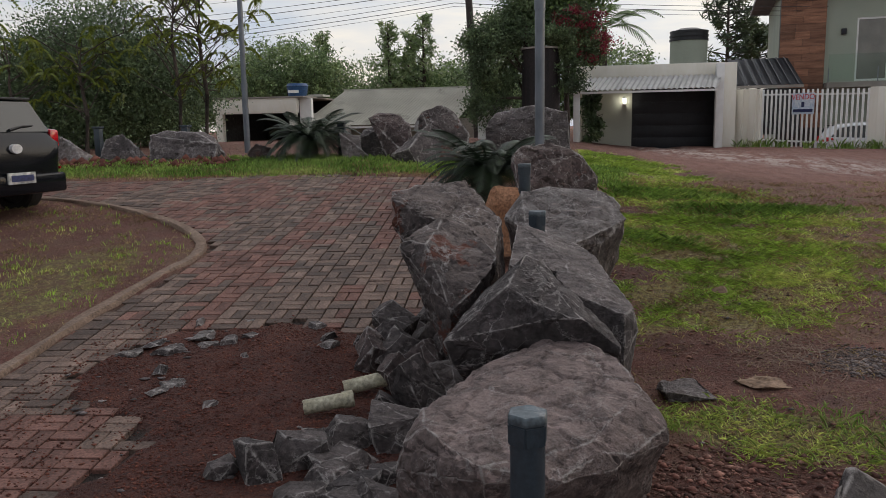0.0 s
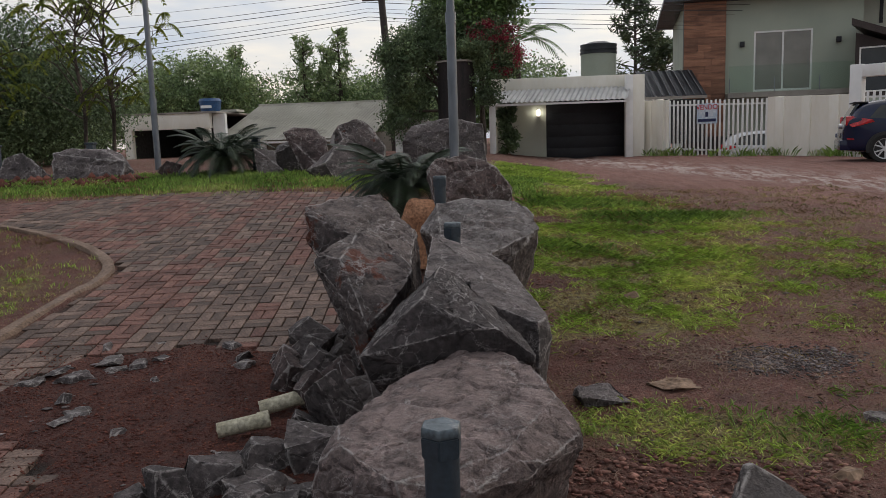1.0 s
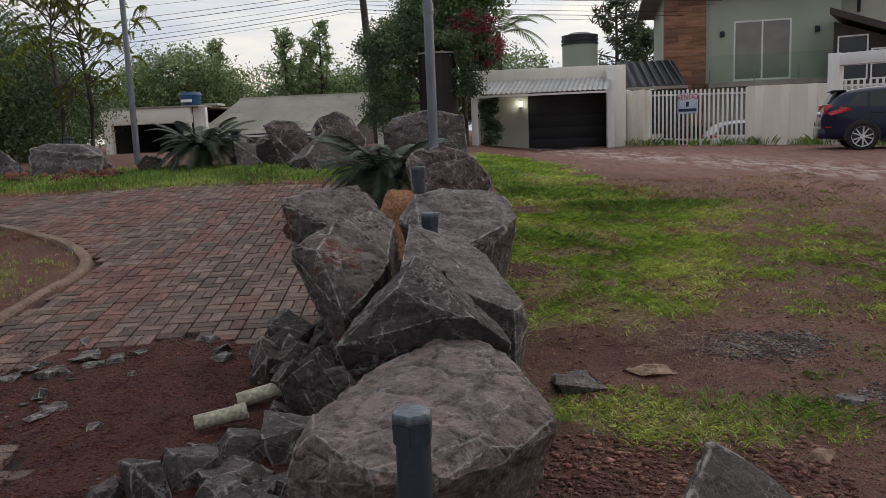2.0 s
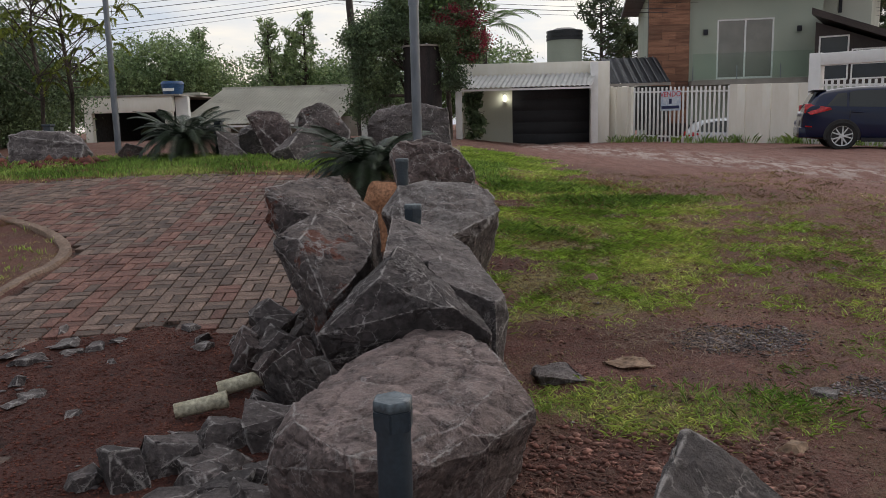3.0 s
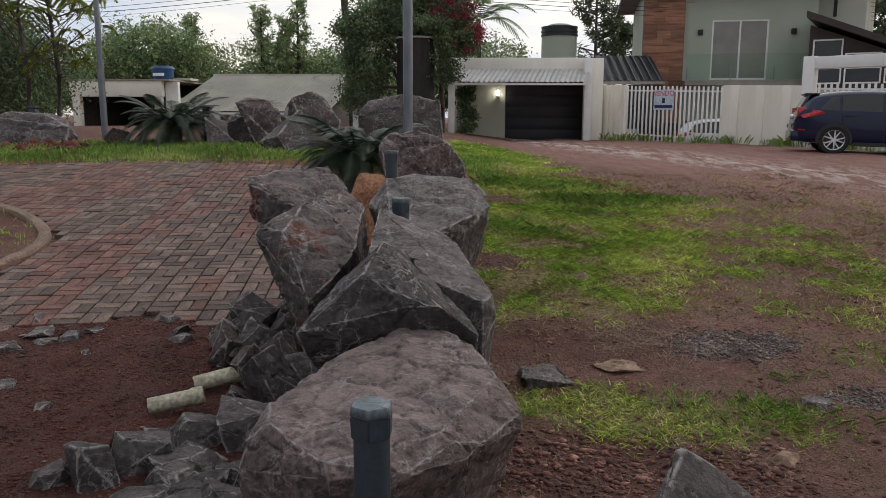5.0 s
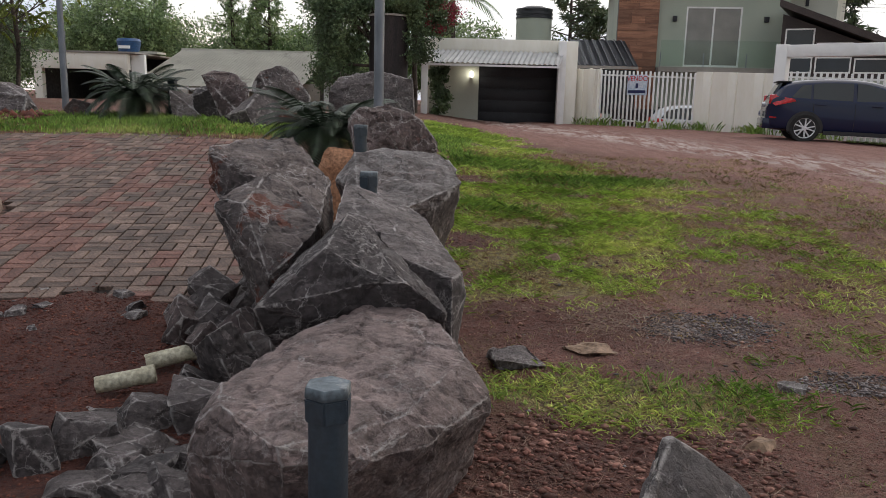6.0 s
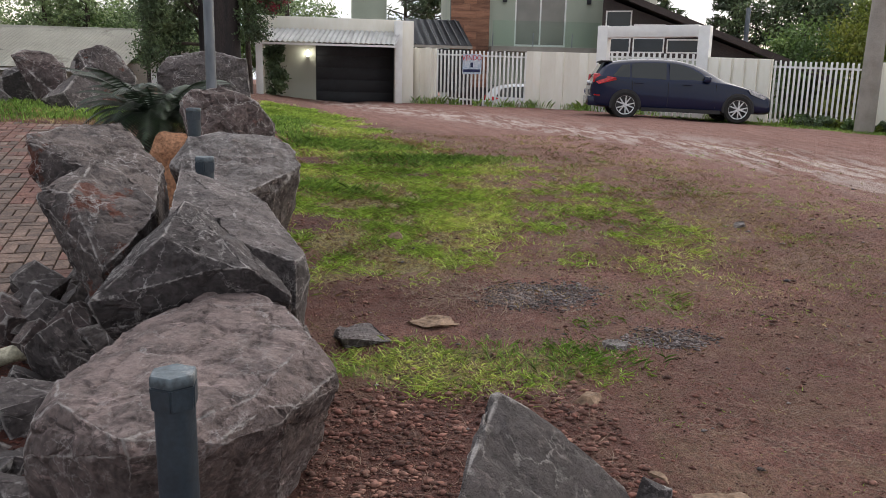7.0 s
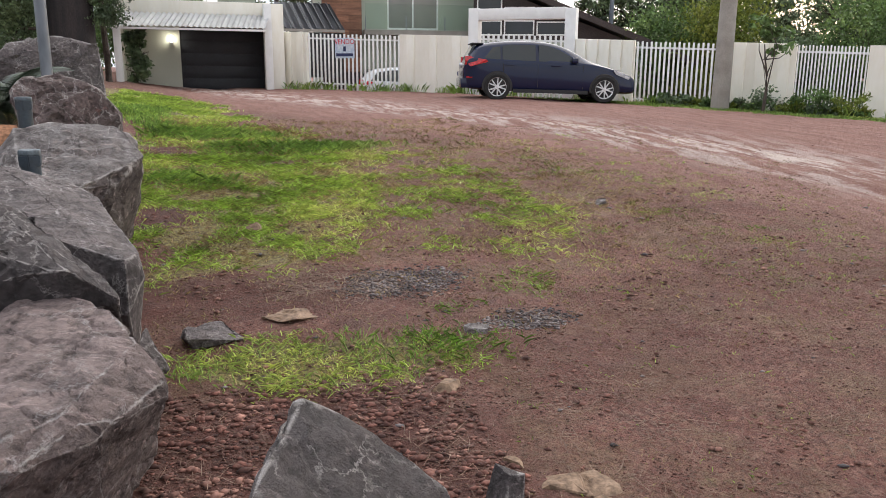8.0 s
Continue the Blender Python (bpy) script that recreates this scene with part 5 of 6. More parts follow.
stone(1.02, 3.55, 0.17, 0.16, 172, M_ROCK, "grey stone wedged by the boulders", group="loose stones on the soil")
stone(0.80, 2.42, 0.26, 0.10, 173, M_ROCK, "dark stone at the foot of the big boulder", group="loose stones on the soil")
stone(2.20, 2.22, 0.10, 0.10, 174, M_ROCK_DARK, "small dark stone on the soil", group="loose stones on the soil")
for k, (x, y, w) in enumerate(((2.42, 2.24, 0.13), (2.53, 2.2, 0.15), (2.48, 2.1, 0.10), (2.3, 2.42, 0.07))):
    stone(x, y, w, 0.022, 260 + k, M_OCHRE, "crumbling ochre stone on the soil", group="loose stones on the soil")
stone(1.76, 4.0, 0.20, 0.016, 176, M_OCHRE, "thin pale flagstone on the soil", group="loose stones on the soil")
stone(1.70, 5.60, 0.10, 0.05, 177, M_OCHRE, "round brown stone in the grass", group="loose stones on the soil")
stone(2.28, 3.05, 0.11, 0.03, 178, M_OCHRE, "flat ochre stone on the soil", group="loose stones on the soil")
stone(2.62, 3.60, 0.14, 0.03, 179, M_ROCK_PALE, "thin splinter of pale stone", group="loose stones on the soil")
stone(4.62, 5.80, 0.12, 0.03, 180, M_ROCK_PALE, "pale flake of stone in thin grass", group="loose stones on the soil")
FLAKES = [(-1.70, 4.40, 0.17, 0.03), (-1.50, 4.36, 0.13, 0.03), (-1.40, 4.47, 0.12, 0.02), (-1.60, 4.28, 0.11, 0.02), (-1.78, 4.12, 0.16, 0.035), (-1.93, 4.2, 0.12, 0.03), (-1.50, 3.66, 0.14, 0.03), (-1.52, 3.55, 0.10, 0.02), (-1.66, 3.8, 0.08, 0.05),
          (-2.02, 4.05, 0.13, 0.03), (-1.14, 3.42, 0.08, 0.03), (-0.84, 4.42, 0.12, 0.05), (-0.78, 4.3, 0.12, 0.03), (-1.0, 4.65, 0.11, 0.03), (-1.25, 4.05, 0.06, 0.02), (-1.85, 4.62, 0.10, 0.06), (-1.55, 4.75, 0.12, 0.03), (-0.6, 4.35, 0.07, 0.04)]
for k, (x, y, w, h) in enumerate(FLAKES):
    stone(x, y - w * 0.25, w, h, 210 + k, (M_ROCK_PALE, M_ROCK, M_ROCK_DARK)[k % 3], "flat grey flake of stone on the red soil", group="flakes on the dug soil")
for k, (x, y, w, h, mat) in enumerate(((-3.35, 12.4, 0.5, 0.4, M_ROCK_PALE), (-2.9, 12.3, 0.45, 0.45, M_ROCK_DARK), (-2.0, 11.75, 0.75, 0.42, M_ROCK), (-5.1, 12.6, 0.4, 0.25, M_ROCK_RED))):
    stone(x, y, w, h, 190 + k, mat, "weathered grey boulder in the planted bed", group="boulders in the far bed")
boulder([(-6.90, 12.2, 1.42), (-6.72, 12.36, 1.50), (-6.07, 12.36, 1.46), (-5.62, 12.2, 1.26), (-5.60, 11.95, 0.80), (-6.75, 11.9, 0.80), (-6.9, 12.9, 0.8), (-5.7, 12.9, 0.8), (-6.8, 12.8, 1.4), (-6.0, 12.8, 1.4)],
        M_ROCK, "broad flat-topped grey boulder in the planted bed", 0.08, 0.025, 41, group="boulders in the far bed")
boulder([(-8.95, 12.2, 1.49), (-8.6, 12.15, 1.42), (-8.28, 12.05, 1.28), (-7.85, 11.8, 0.8), (-9.1, 11.9, 0.8), (-8.9, 12.9, 0.8), (-8.0, 12.8, 0.8), (-8.9, 12.7, 1.3)],
        M_ROCK_PALE, "sloping grey boulder in the planted bed", 0.08, 0.025, 42, group="boulders in the far bed")
boulder([(-7.80, 12.25, 1.36), (-7.5, 12.3, 1.47), (-7.12, 12.2, 1.20), (-7.0, 12.0, 0.8), (-7.9, 12.0, 0.8), (-7.7, 12.8, 0.8), (-7.1, 12.8, 0.8)],
        M_ROCK, "pointed grey boulder in the planted bed", 0.08, 0.025, 43, group="boulders in the far bed")
for k, (x, y) in enumerate(((-8.6, 13.2), (-6.6, 12.9), (-3.7, 13.1))):
    p = thing("bed_post", (x, y, gz(x, y)), "short dark post in the far bed", "post", "bed posts")
    part("post", boxes((-0.06, 0.06, -0.06, 0.06, 0, 0.55), (-0.08, 0.08, -0.08, 0.08, 0.551, 0.59), bevel=0.006), M_PIPE, p)

# ---- posts and lines ----
for x, y, z, h, r, label in ((0.26, 7.42, 1.2, 6.2, 0.046, "galvanised lamp pole rising from a boulder"), (-6.18, 14.5, 0.9, 6.5, 0.06, "galvanised lamp pole in the planted bed")):
    p = thing("lamp_pole", (x, y, z), label, "pole", "lamp poles")
    part("shaft", tube(bmesh.new(), (0, 0, -0.2), (0, 0, h * 0.22), r, n=20), M_STEEL, p)
    part("upper_shaft", tube(bmesh.new(), (0, 0, h * 0.2201), (0, 0, h), r * 0.86, n=20), M_STEEL, p)
    part("joint", tube(bmesh.new(), (0, 0, h * 0.215), (0, 0, h * 0.232), r * 1.12, n=20), M_STEEL, p)
upole = thing("utility_pole", (13.75, 16.0, 0.3), "tapered grey concrete utility pole by the fence", "pole")
part("shaft", tube(bmesh.new(), (0, 0, 0), (0.05, 0, 8), 0.215, 0.14, n=20), M_CONCRETE, upole)
wpole = thing("utility_pole", (-3.5, 27.0, 0.7), "dark leaning wooden utility pole with wires", "pole")
part("shaft", tube(bmesh.new(), (0, 0, 0), (-0.4, 0, 6.6), 0.15, 0.11, n=14), M_BROWN, wpole)
part("crossarm", boxes((-1.0, 0.25, -0.06, 0.06, 5.5, 5.62)), M_BROWN, wpole)
for k in range(4):
    part("insulator", tube(bmesh.new(), (-0.95 + k * 0.36, 0, 5.62), (-0.95 + k * 0.36, 0, 5.76), 0.035, n=10), M_WHITE, wpole)
M_WIRE = material("black_cable", ((0.03, 0.03, 0.032), (0.045, 0.045, 0.05)), 2, 0.6, 0, 20)
for k, (za, zb, zc, sag) in enumerate(((6.35, 6.55, 6.9, 0.35), (5.95, 6.3, 6.7, 0.45), (5.85, 6.2, 6.6, 0.55), (5.45, 6.0, 6.45, 0.5), (5.3, 5.9, 6.35, 0.62), (5.15, 5.75, 6.2, 0.6), (5.05, 5.65, 6.1, 0.66))):
    pts = []
    for i in range(25):
        s = i / 24
        x = -34 + 29.6 * s
        pts.append((x, 27 + 0.1 * k, za - 0.4 + (zb - za + 0.4) * s - sag * 4 * s * (1 - s)))
    for i in range(1, 25):
        s = i / 24
        pts.append((-4.4 + 34 * s, 27 + 0.1 * k + 9 * s, zb + (zc - zb) * s - sag * 4 * s * (1 - s)))
    bm = pipe_along(bmesh.new(), pts, [0.006 + 0.0025 * (k % 3)] * len(pts), 5)
    tagged(part("power_line", bm, M_WIRE), "thin black overhead cable", "cable", "overhead cables")

# ---- plants ----
def leaf_material(name, a, b, c, trans=0.25):
    m = material(name, (a, b, c), 0.9, 0.55, 0, 12, each=0.4)
    n, l = m.node_tree.nodes, m.node_tree.links
    bsdf = n["Principled BSDF"]
    tr = n.new("ShaderNodeBsdfTranslucent")
    l.new(bsdf.inputs["Base Color"].links[0].from_socket, tr.inputs["Color"])
    mx = n.new("ShaderNodeMixShader")
    mx.inputs[0].default_value = trans
    l.new(bsdf.outputs[0], mx.inputs[1])
    l.new(tr.outputs[0], mx.inputs[2])
    l.new(mx.outputs[0], n["Material Output"].inputs["Surface"])
    return m


M_LEAF_DARK = leaf_material("dark_foliage", (0.064, 0.098, 0.050), (0.115, 0.170, 0.082), (0.195, 0.265, 0.125))
M_LEAF = leaf_material("green_foliage", (0.066, 0.114, 0.036), (0.110, 0.187, 0.055), (0.187, 0.275, 0.077))
# lighter, greyer foliage copy: distance haze is mixed into the leaf colour
M_LEAF_FAR = leaf_material("far_foliage_haze_tint", (0.12, 0.18, 0.085), (0.20, 0.28, 0.125), (0.30, 0.38, 0.17))
M_LEAF_LIGHT = leaf_material("yellow_green_foliage", (0.115, 0.149, 0.023), (0.161, 0.207, 0.034), (0.230, 0.253, 0.046), 0.4)
M_PINE = leaf_material("pine_needles", (0.036, 0.059, 0.032), (0.065, 0.096, 0.046), (0.103, 0.134, 0.059), 0.15)
M_FLOWER = leaf_material("crimson_bracts", (0.14, 0.012, 0.025), (0.22, 0.02, 0.04), (0.30, 0.04, 0.06), 0.3)
M_CYCAD = leaf_material("blue_green_fronds", (0.013, 0.026, 0.013), (0.021, 0.038, 0.020), (0.036, 0.055, 0.027), 0.15)
M_BARK = material("grey_brown_bark", ((0.045, 0.035, 0.028), (0.09, 0.072, 0.058)), 5, 0.9, 0.6, 40)
M_GRASS = leaf_material("bright_grass", (0.20, 0.32, 0.05), (0.38, 0.53, 0.09), (0.62, 0.69, 0.18), 0.3)
M_GRASS_DEEP = leaf_material("deep_green_grass", (0.13, 0.23, 0.04), (0.23, 0.37, 0.075), (0.38, 0.48, 0.13), 0.3)
M_GRASS_DRY = leaf_material("dry_grass", (0.20, 0.135, 0.06), (0.36, 0.265, 0.125), (0.52, 0.42, 0.21), 0.35)
M_TWIG = material("dry_twigs", ((0.1125, 0.0585, 0.0405), (0.1725, 0.1050, 0.0750), (0.2550, 0.1800, 0.1350)), 3, 0.9, 0, 30, each=0.35, grain=0.15)


def quads_mesh(name, V, F, mat):
    """Mesh from arrays of vertices and of equally long faces."""
    me = bpy.data.meshes.new(name)
    me.vertices.add(len(V))
    me.vertices.foreach_set("co", np.asarray(V, float).ravel())
    F = np.asarray(F)
    me.loops.add(F.size)
    me.loops.foreach_set("vertex_index", F.ravel())
    me.polygons.add(len(F))
    me.polygons.foreach_set("loop_start", np.arange(0, F.size, F.shape[1]))
    me.update(calc_edges=True)
    me.materials.append(mat)
    return me


def leaves(centres, size, rng, long=1.7, up=0.0):
    """Pointed leaf quads at the centres, turned every way."""
    n = len(centres)
    a = rng.normal(size=(n, 3))
    a[:, 2] = a[:, 2] * (1 - up) - up * 0.4
    a /= np.linalg.norm(a, axis=1)[:, None]
    b = np.cross(a, rng.normal(size=(n, 3)))
    b /= np.linalg.norm(b, axis=1)[:, None] + 1e-9
    s = size * rng.uniform(0.55, 1.35, (n, 1))
    V = np.stack([centres - a * s * long / 2, centres + b * s * 0.42, centres + a * s * long / 2, centres - b * s * 0.42], 1).reshape(-1, 3)
    return V, np.arange(4 * n).reshape(-1, 4)


def clumped(rng, balls, n, inner=0.45):
    """Points massed in many small clumps over ellipsoids (x, y, z, rx, ry, rz)."""
    w = np.array([b[3] * b[4] + b[5] * b[4] + b[3] * b[5] for b in balls])
    out = []
    for b, share in zip(balls, w / w.sum()):
        m = int(n * share)
        k = max(8, m // 45)
        d = rng.normal(size=(k, 3))
        d /= np.linalg.norm(d, axis=1)[:, None]
        r = rng.uniform(inner, 1.08, (k, 1))
        heart = np.array(b[:3]) + d * r * np.array(b[3:])
        pick = rng.integers(0, k, m)
        spread = rng.uniform(0.10, 0.26, (k, 1))[pick] * np.mean(b[3:])
        out.append(heart[pick] + rng.normal(size=(m, 3)) * spread * np.array([1, 1, 0.7]))
    return np.concatenate(out)


def tree(place, balls, n, size, mat, label, seed, trunk=0.16, limbs=9, name="tree", category="tree", group="trees", lean=(0, 0), flowers=None, long=1.7):
    """Tapered trunk, limbs that reach into the crown, and a crown of many small leaves."""
    rng = np.random.default_rng(seed)
    ob = thing(name, place, label, category, group)
    top = max(b[2] + b[5] * 0.5 for b in balls)
    bm = bmesh.new()
    bend = [(lean[0] * s + 0.12 * math.sin(seed + 5 * s) * s, lean[1] * s, -0.1 + top * 0.8 * s) for s in (0, 0.2, 0.4, 0.6, 0.8, 1)]
    pipe_along(bm, bend, [trunk * (1 - 0.15 * k) for k in range(6)], 9)
    for k in range(limbs):
        b = balls[k % len(balls)]
        d = rng.normal(size=3)
        d /= np.linalg.norm(d)
        end = Vector(np.array(b[:3]) + d * np.array(b[3:]) * 0.85)
        s = Vector(bend[2 + k % 3])
        mid = s.lerp(end, 0.5) + Vector(rng.normal(size=3) * 0.15)
        pipe_along(bm, [s, mid, end], [trunk * 0.4, trunk * 0.25, trunk * 0.06], 6)
    part("trunk", bm, M_BARK, ob)
    V, F = leaves(clumped(rng, balls, n), size, rng, long)
    crown = new("crown", quads_mesh("crown", V, F, mat))
    crown.parent = ob
    if flowers:
        V, F = leaves(clumped(rng, flowers[0], flowers[1], 0.7), size * 0.9, rng, 1.2)
        fl = new("blossom", quads_mesh("blossom", V, F, M_FLOWER))
        fl.parent = ob
        tagged(fl, "crimson bougainvillea bracts")
    return ob


def at_ground(x, y):
    return (x, y, gz(x, y) - 0.05)


# dense dark trees behind the planted bed
tree(at_ground(-12.2, 18.0), [(0.3, 0, 2.3, 2.1, 1.8, 1.5), (-1.3, 0.2, 1.6, 1.7, 1.6, 1.4), (1.7, 0.2, 1.5, 1.7, 1.5, 1.3), (0.4, -0.4, 0.9, 2.2, 1.2, 0.9)], 90000, 0.05, M_LEAF_DARK, "dense dark broadleaf tree behind the planted bed", 1)
tree(at_ground(-12.3, 20.5), [(0, 0, 1.7, 1.4, 1.5, 1.2), (0.6, 0, 1.1, 1.1, 1.2, 1.0), (-1.0, -0.2, 1.0, 1.5, 1.3, 1.0)], 36000, 0.055, M_LEAF_DARK, "dense dark tree behind the planted bed", 2)
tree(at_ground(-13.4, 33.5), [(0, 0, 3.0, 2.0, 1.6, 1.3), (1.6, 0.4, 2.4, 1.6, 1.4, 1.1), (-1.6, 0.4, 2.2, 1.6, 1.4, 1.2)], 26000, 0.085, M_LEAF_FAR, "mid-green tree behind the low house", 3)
tree(at_ground(-18.5, 19.5), [(0, 0, 1.9, 2.4, 2.2, 1.7), (1.8, 0, 1.0, 1.8, 1.6, 1.2)], 26000, 0.075, M_LEAF_DARK, "broad dark tree at the far side of the bed", 4)


def feather_tree(place, reach, n_twigs, label, seed, high, leafy=3):
    """Slender tree: forking bare limbs with drooping feathered leaves towards their ends."""
    rng = np.random.default_rng(seed)
    ob = thing("slender_tree", place, label, "tree", "slender trees")
    bm = bmesh.new()
    pipe_along(bm, [(0, 0, -0.1), (0.1, 0, high * 0.35), (-0.05, 0.05, high * 0.7), (0.1, 0, high)], [0.06, 0.045, 0.03, 0.012], 7)
    V, F = [], []
    for k in range(n_twigs):
        s = Vector((0.05, 0, high * rng.uniform(0.3, 0.95)))
        a = rng.uniform(0, math.tau)
        length = reach * rng.uniform(0.5, 1.1)
        e = s + Vector((math.cos(a) * length, math.sin(a) * length * 0.6, length * rng.uniform(0.25, 1.1)))
        mid = s.lerp(e, 0.5) + Vector(rng.normal(size=3) * 0.12)
        pipe_along(bm, [s, mid, e], [0.016, 0.010, 0.004], 5)
        ends = [e]
        for _ in range(2):
            b = mid.lerp(e, rng.uniform(0.1, 0.7))
            t = b + Vector(rng.normal(size=3) * 0.22) + Vector((0, 0, 0.25))
            pipe_along(bm, [b, t], [0.007, 0.003], 4)
            ends.append(t)
        if rng.uniform() < 0.35:
            continue
        for root in ends[:leafy]:
            for _ in range(3):
                aa = rng.uniform(0, math.tau)
                out = Vector((math.cos(aa), math.sin(aa), 0))
                ll = rng.uniform(0.28, 0.5)
                for i in range(9):
                    u = (i + 1) / 9
                    p = root + out * ll * u * 0.8 + Vector((0, 0, 0.10 * u - 0.75 * ll * u * u))
                    side = Vector((-out.y, out.x, 0))
                    for sg in (-1, 1):
                        base = len(V)
                        tip = p + side * sg * 0.10 * (1.1 - 0.6 * u) + out * 0.05 + Vector((0, 0, -0.06))
                        wide = (out * 0.6 + Vector((0, 0, 0.5))) * 0.035
                        V += [p, p.lerp(tip, 0.5) + wide, tip, p.lerp(tip, 0.5) - wide]
                        F.append((base, base + 1, base + 2, base + 3))
    part("trunk", bm, M_BARK, ob)
    cr = new("crown", quads_mesh("crown", [tuple(v) for v in V], F, M_LEAF_LIGHT))
    cr.parent = ob
    return ob


feather_tree(at_ground(-10.2, 15.0), 1.3, 16, "slender tree with drooping yellow-green feathered leaves", 11, 2.4)
feather_tree(at_ground(-8.2, 15.4), 1.4, 22, "slender tree with feathered leaves among bare twigs", 12, 3.4, 1)
feather_tree(at_ground(-7.9, 16.0), 1.4, 34, "slender feather-leaved tree beside the lamp pole", 13, 3.6)
feather_tree(at_ground(-11.8, 14.8), 1.2, 10, "slender tree with yellow-green feathered leaves", 14, 2.2)

# belt of trees in the distance
rng_belt = random.Random(5)
for k in range(15):
    x = -31 + k * 2.3 + rng_belt.uniform(-0.6, 0.6)
    y = rng_belt.uniform(40, 48)
    h = rng_belt.uniform(3.6, 5.4) * y / 44
    w = rng_belt.uniform(1.6, 2.3)
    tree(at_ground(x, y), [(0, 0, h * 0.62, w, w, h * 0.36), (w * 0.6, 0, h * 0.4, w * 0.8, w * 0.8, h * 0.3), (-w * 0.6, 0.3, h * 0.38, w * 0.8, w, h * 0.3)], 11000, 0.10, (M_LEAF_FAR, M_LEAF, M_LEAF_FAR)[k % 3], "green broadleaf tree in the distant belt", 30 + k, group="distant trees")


def pine(place, h, label, seed, reach=1.6, low=0.3, n=2600, tilt=0.25, size=0.22, mat=None):
    """Conifer: straight trunk, whorls of boughs, tufts of needles."""
    rng = np.random.default_rng(seed)
    ob = thing("pine_tree", place, label, "tree", "pines")
    bm = bmesh.new()
    pipe_along(bm, [(0, 0, -0.1), (0.05, 0, h * 0.5), (0, 0, h)], [0.16, 0.10, 0.03], 8)
    pts = []
    boughs = int(h * 4.5)
    for k in range(boughs):
        s = low + (1 - low) * k / boughs
        a = rng.uniform(0, math.tau)
        L = reach * (1.05 - 0.75 * (s - low) / (1 - low)) * rng.uniform(0.6, 1.15)
        e = Vector((math.cos(a) * L, math.sin(a) * L, h * s + L * tilt))
        pipe_along(bm, [(0, 0, h * s), tuple(e * 0.5 + Vector((0, 0, h * s * 0.5))), tuple(e)], [0.04, 0.028, 0.01], 5)
        m = n // boughs
        u = rng.uniform(0.35, 1.05, (m, 1))
        tuft = np.array([0, 0, h * s]) * (1 - u) + np.array(e) * u
        k2 = rng.integers(0, 6, m)
        pts.append(tuft + rng.normal(size=(6, 3))[k2] * 0.16 + rng.normal(size=(m, 3)) * 0.07)
    part("trunk", bm, M_BARK, ob)
    V, F = leaves(np.concatenate(pts), size, rng, 2.2, 0.2)
    V = V.reshape(-1, 4, 3)
    c = V.mean(1, keepdims=True)
    V[:, (1, 3)] = c + (V[:, (1, 3)] - c) * 0.5
    cr = new("crown", quads_mesh("crown", V.reshape(-1, 3), F, mat or M_PINE))
    cr.parent = ob
    return ob


pine(at_ground(6.9, 44), 9.2, "tall open pine behind the round tank", 61, 2.2, 0.45, 2200)
pine(at_ground(8.6, 44.5), 6.3, "shorter rounded pine behind the house", 62, 2.2, 0.5, 2200)
for k, (x, y, h) in enumerate(((-14.6, 42, 5.6), (-10.6, 41, 5.9), (-9.6, 42, 5.4), (-8.7, 41, 6.2))):
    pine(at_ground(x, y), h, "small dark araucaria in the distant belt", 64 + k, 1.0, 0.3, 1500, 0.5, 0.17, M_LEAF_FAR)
for k in range(15):
    x, y = 17 + k * 2.0 + 0.7 * math.sin(k * 2.1), 43 - k * 1.25 + 2.5 * math.sin(k * 1.3)
    pine(at_ground(x, y), 8.8 + 1.8 * math.sin(k * 1.7), "tall dark pine in the row behind the house", 70 + k, 2.6, 0.32, 3000, 0.2, 0.26)
for k in range(11):
    x, y = 18.6 + k * 1.45, 25.6 - k * 1.7
    h = 1.0 + 0.25 * math.sin(k * 2.3)
    tree(at_ground(x, y), [(0, 0, 2.7 * h, 1.7, 1.3, 1.3 * h), (0.8, 0, 1.6, 1.3, 1.1, 1.2), (-0.7, 0.2, 1.3, 1.3, 1.1, 1.1)], 15000, 0.085, (M_LEAF, M_LEAF_DARK, M_LEAF_DARK, M_LEAF)[k % 4] if k != 1 else M_LEAF_LIGHT, "leafy tree behind the slatted fence", 90 + k, 0.09, group="trees behind the fence")
for k in range(7):
    x, y = 24 + k * 3.2, 36 - k * 3.4
    tree(at_ground(x, y), [(0, 0, 4.6, 2.6, 2.0, 2.2), (1.4, 0, 3.0, 2.0, 1.6, 1.8), (-1.4, 0.2, 6.4, 1.8, 1.6, 1.6)], 7000, 0.11, M_LEAF_DARK, "tall dark broadleaf tree behind the fence", 300 + k, 0.16, group="trees behind the fence")

# bougainvillea and palm by the garage
tree(at_ground(-1.4, 22.8), [(-0.9, 0.2, 2.4, 0.8, 0.8, 1.1), (-0.5, 0.5, 3.3, 1.0, 0.8, 0.6), (0.8, 0.6, 3.2, 1.2, 0.8, 0.7), (0.1, 0.6, 3.9, 0.9, 0.7, 0.6), (1.3, 0.5, 3.5, 0.6, 0.5, 0.4), (1.8, 0.2, 2.7, 0.5, 0.5, 0.6), (-1.2, 0.3, 1.3, 0.7, 0.7, 0.9), (-1.5, 0.3, 2.9, 0.5, 0.5, 0.5), (0.6, -0.35, 2.95, 0.75, 0.5, 0.25), (1.25, -0.2, 2.1, 0.4, 0.4, 0.9)], 70000, 0.05, M_LEAF_DARK, "dark spreading bougainvillea over the iron tank", 20, 0.14,
     flowers=([(1.8, -0.2, 2.8, 0.55, 0.45, 0.55), (1.4, -0.1, 3.4, 0.7, 0.4, 0.3)], 2600))
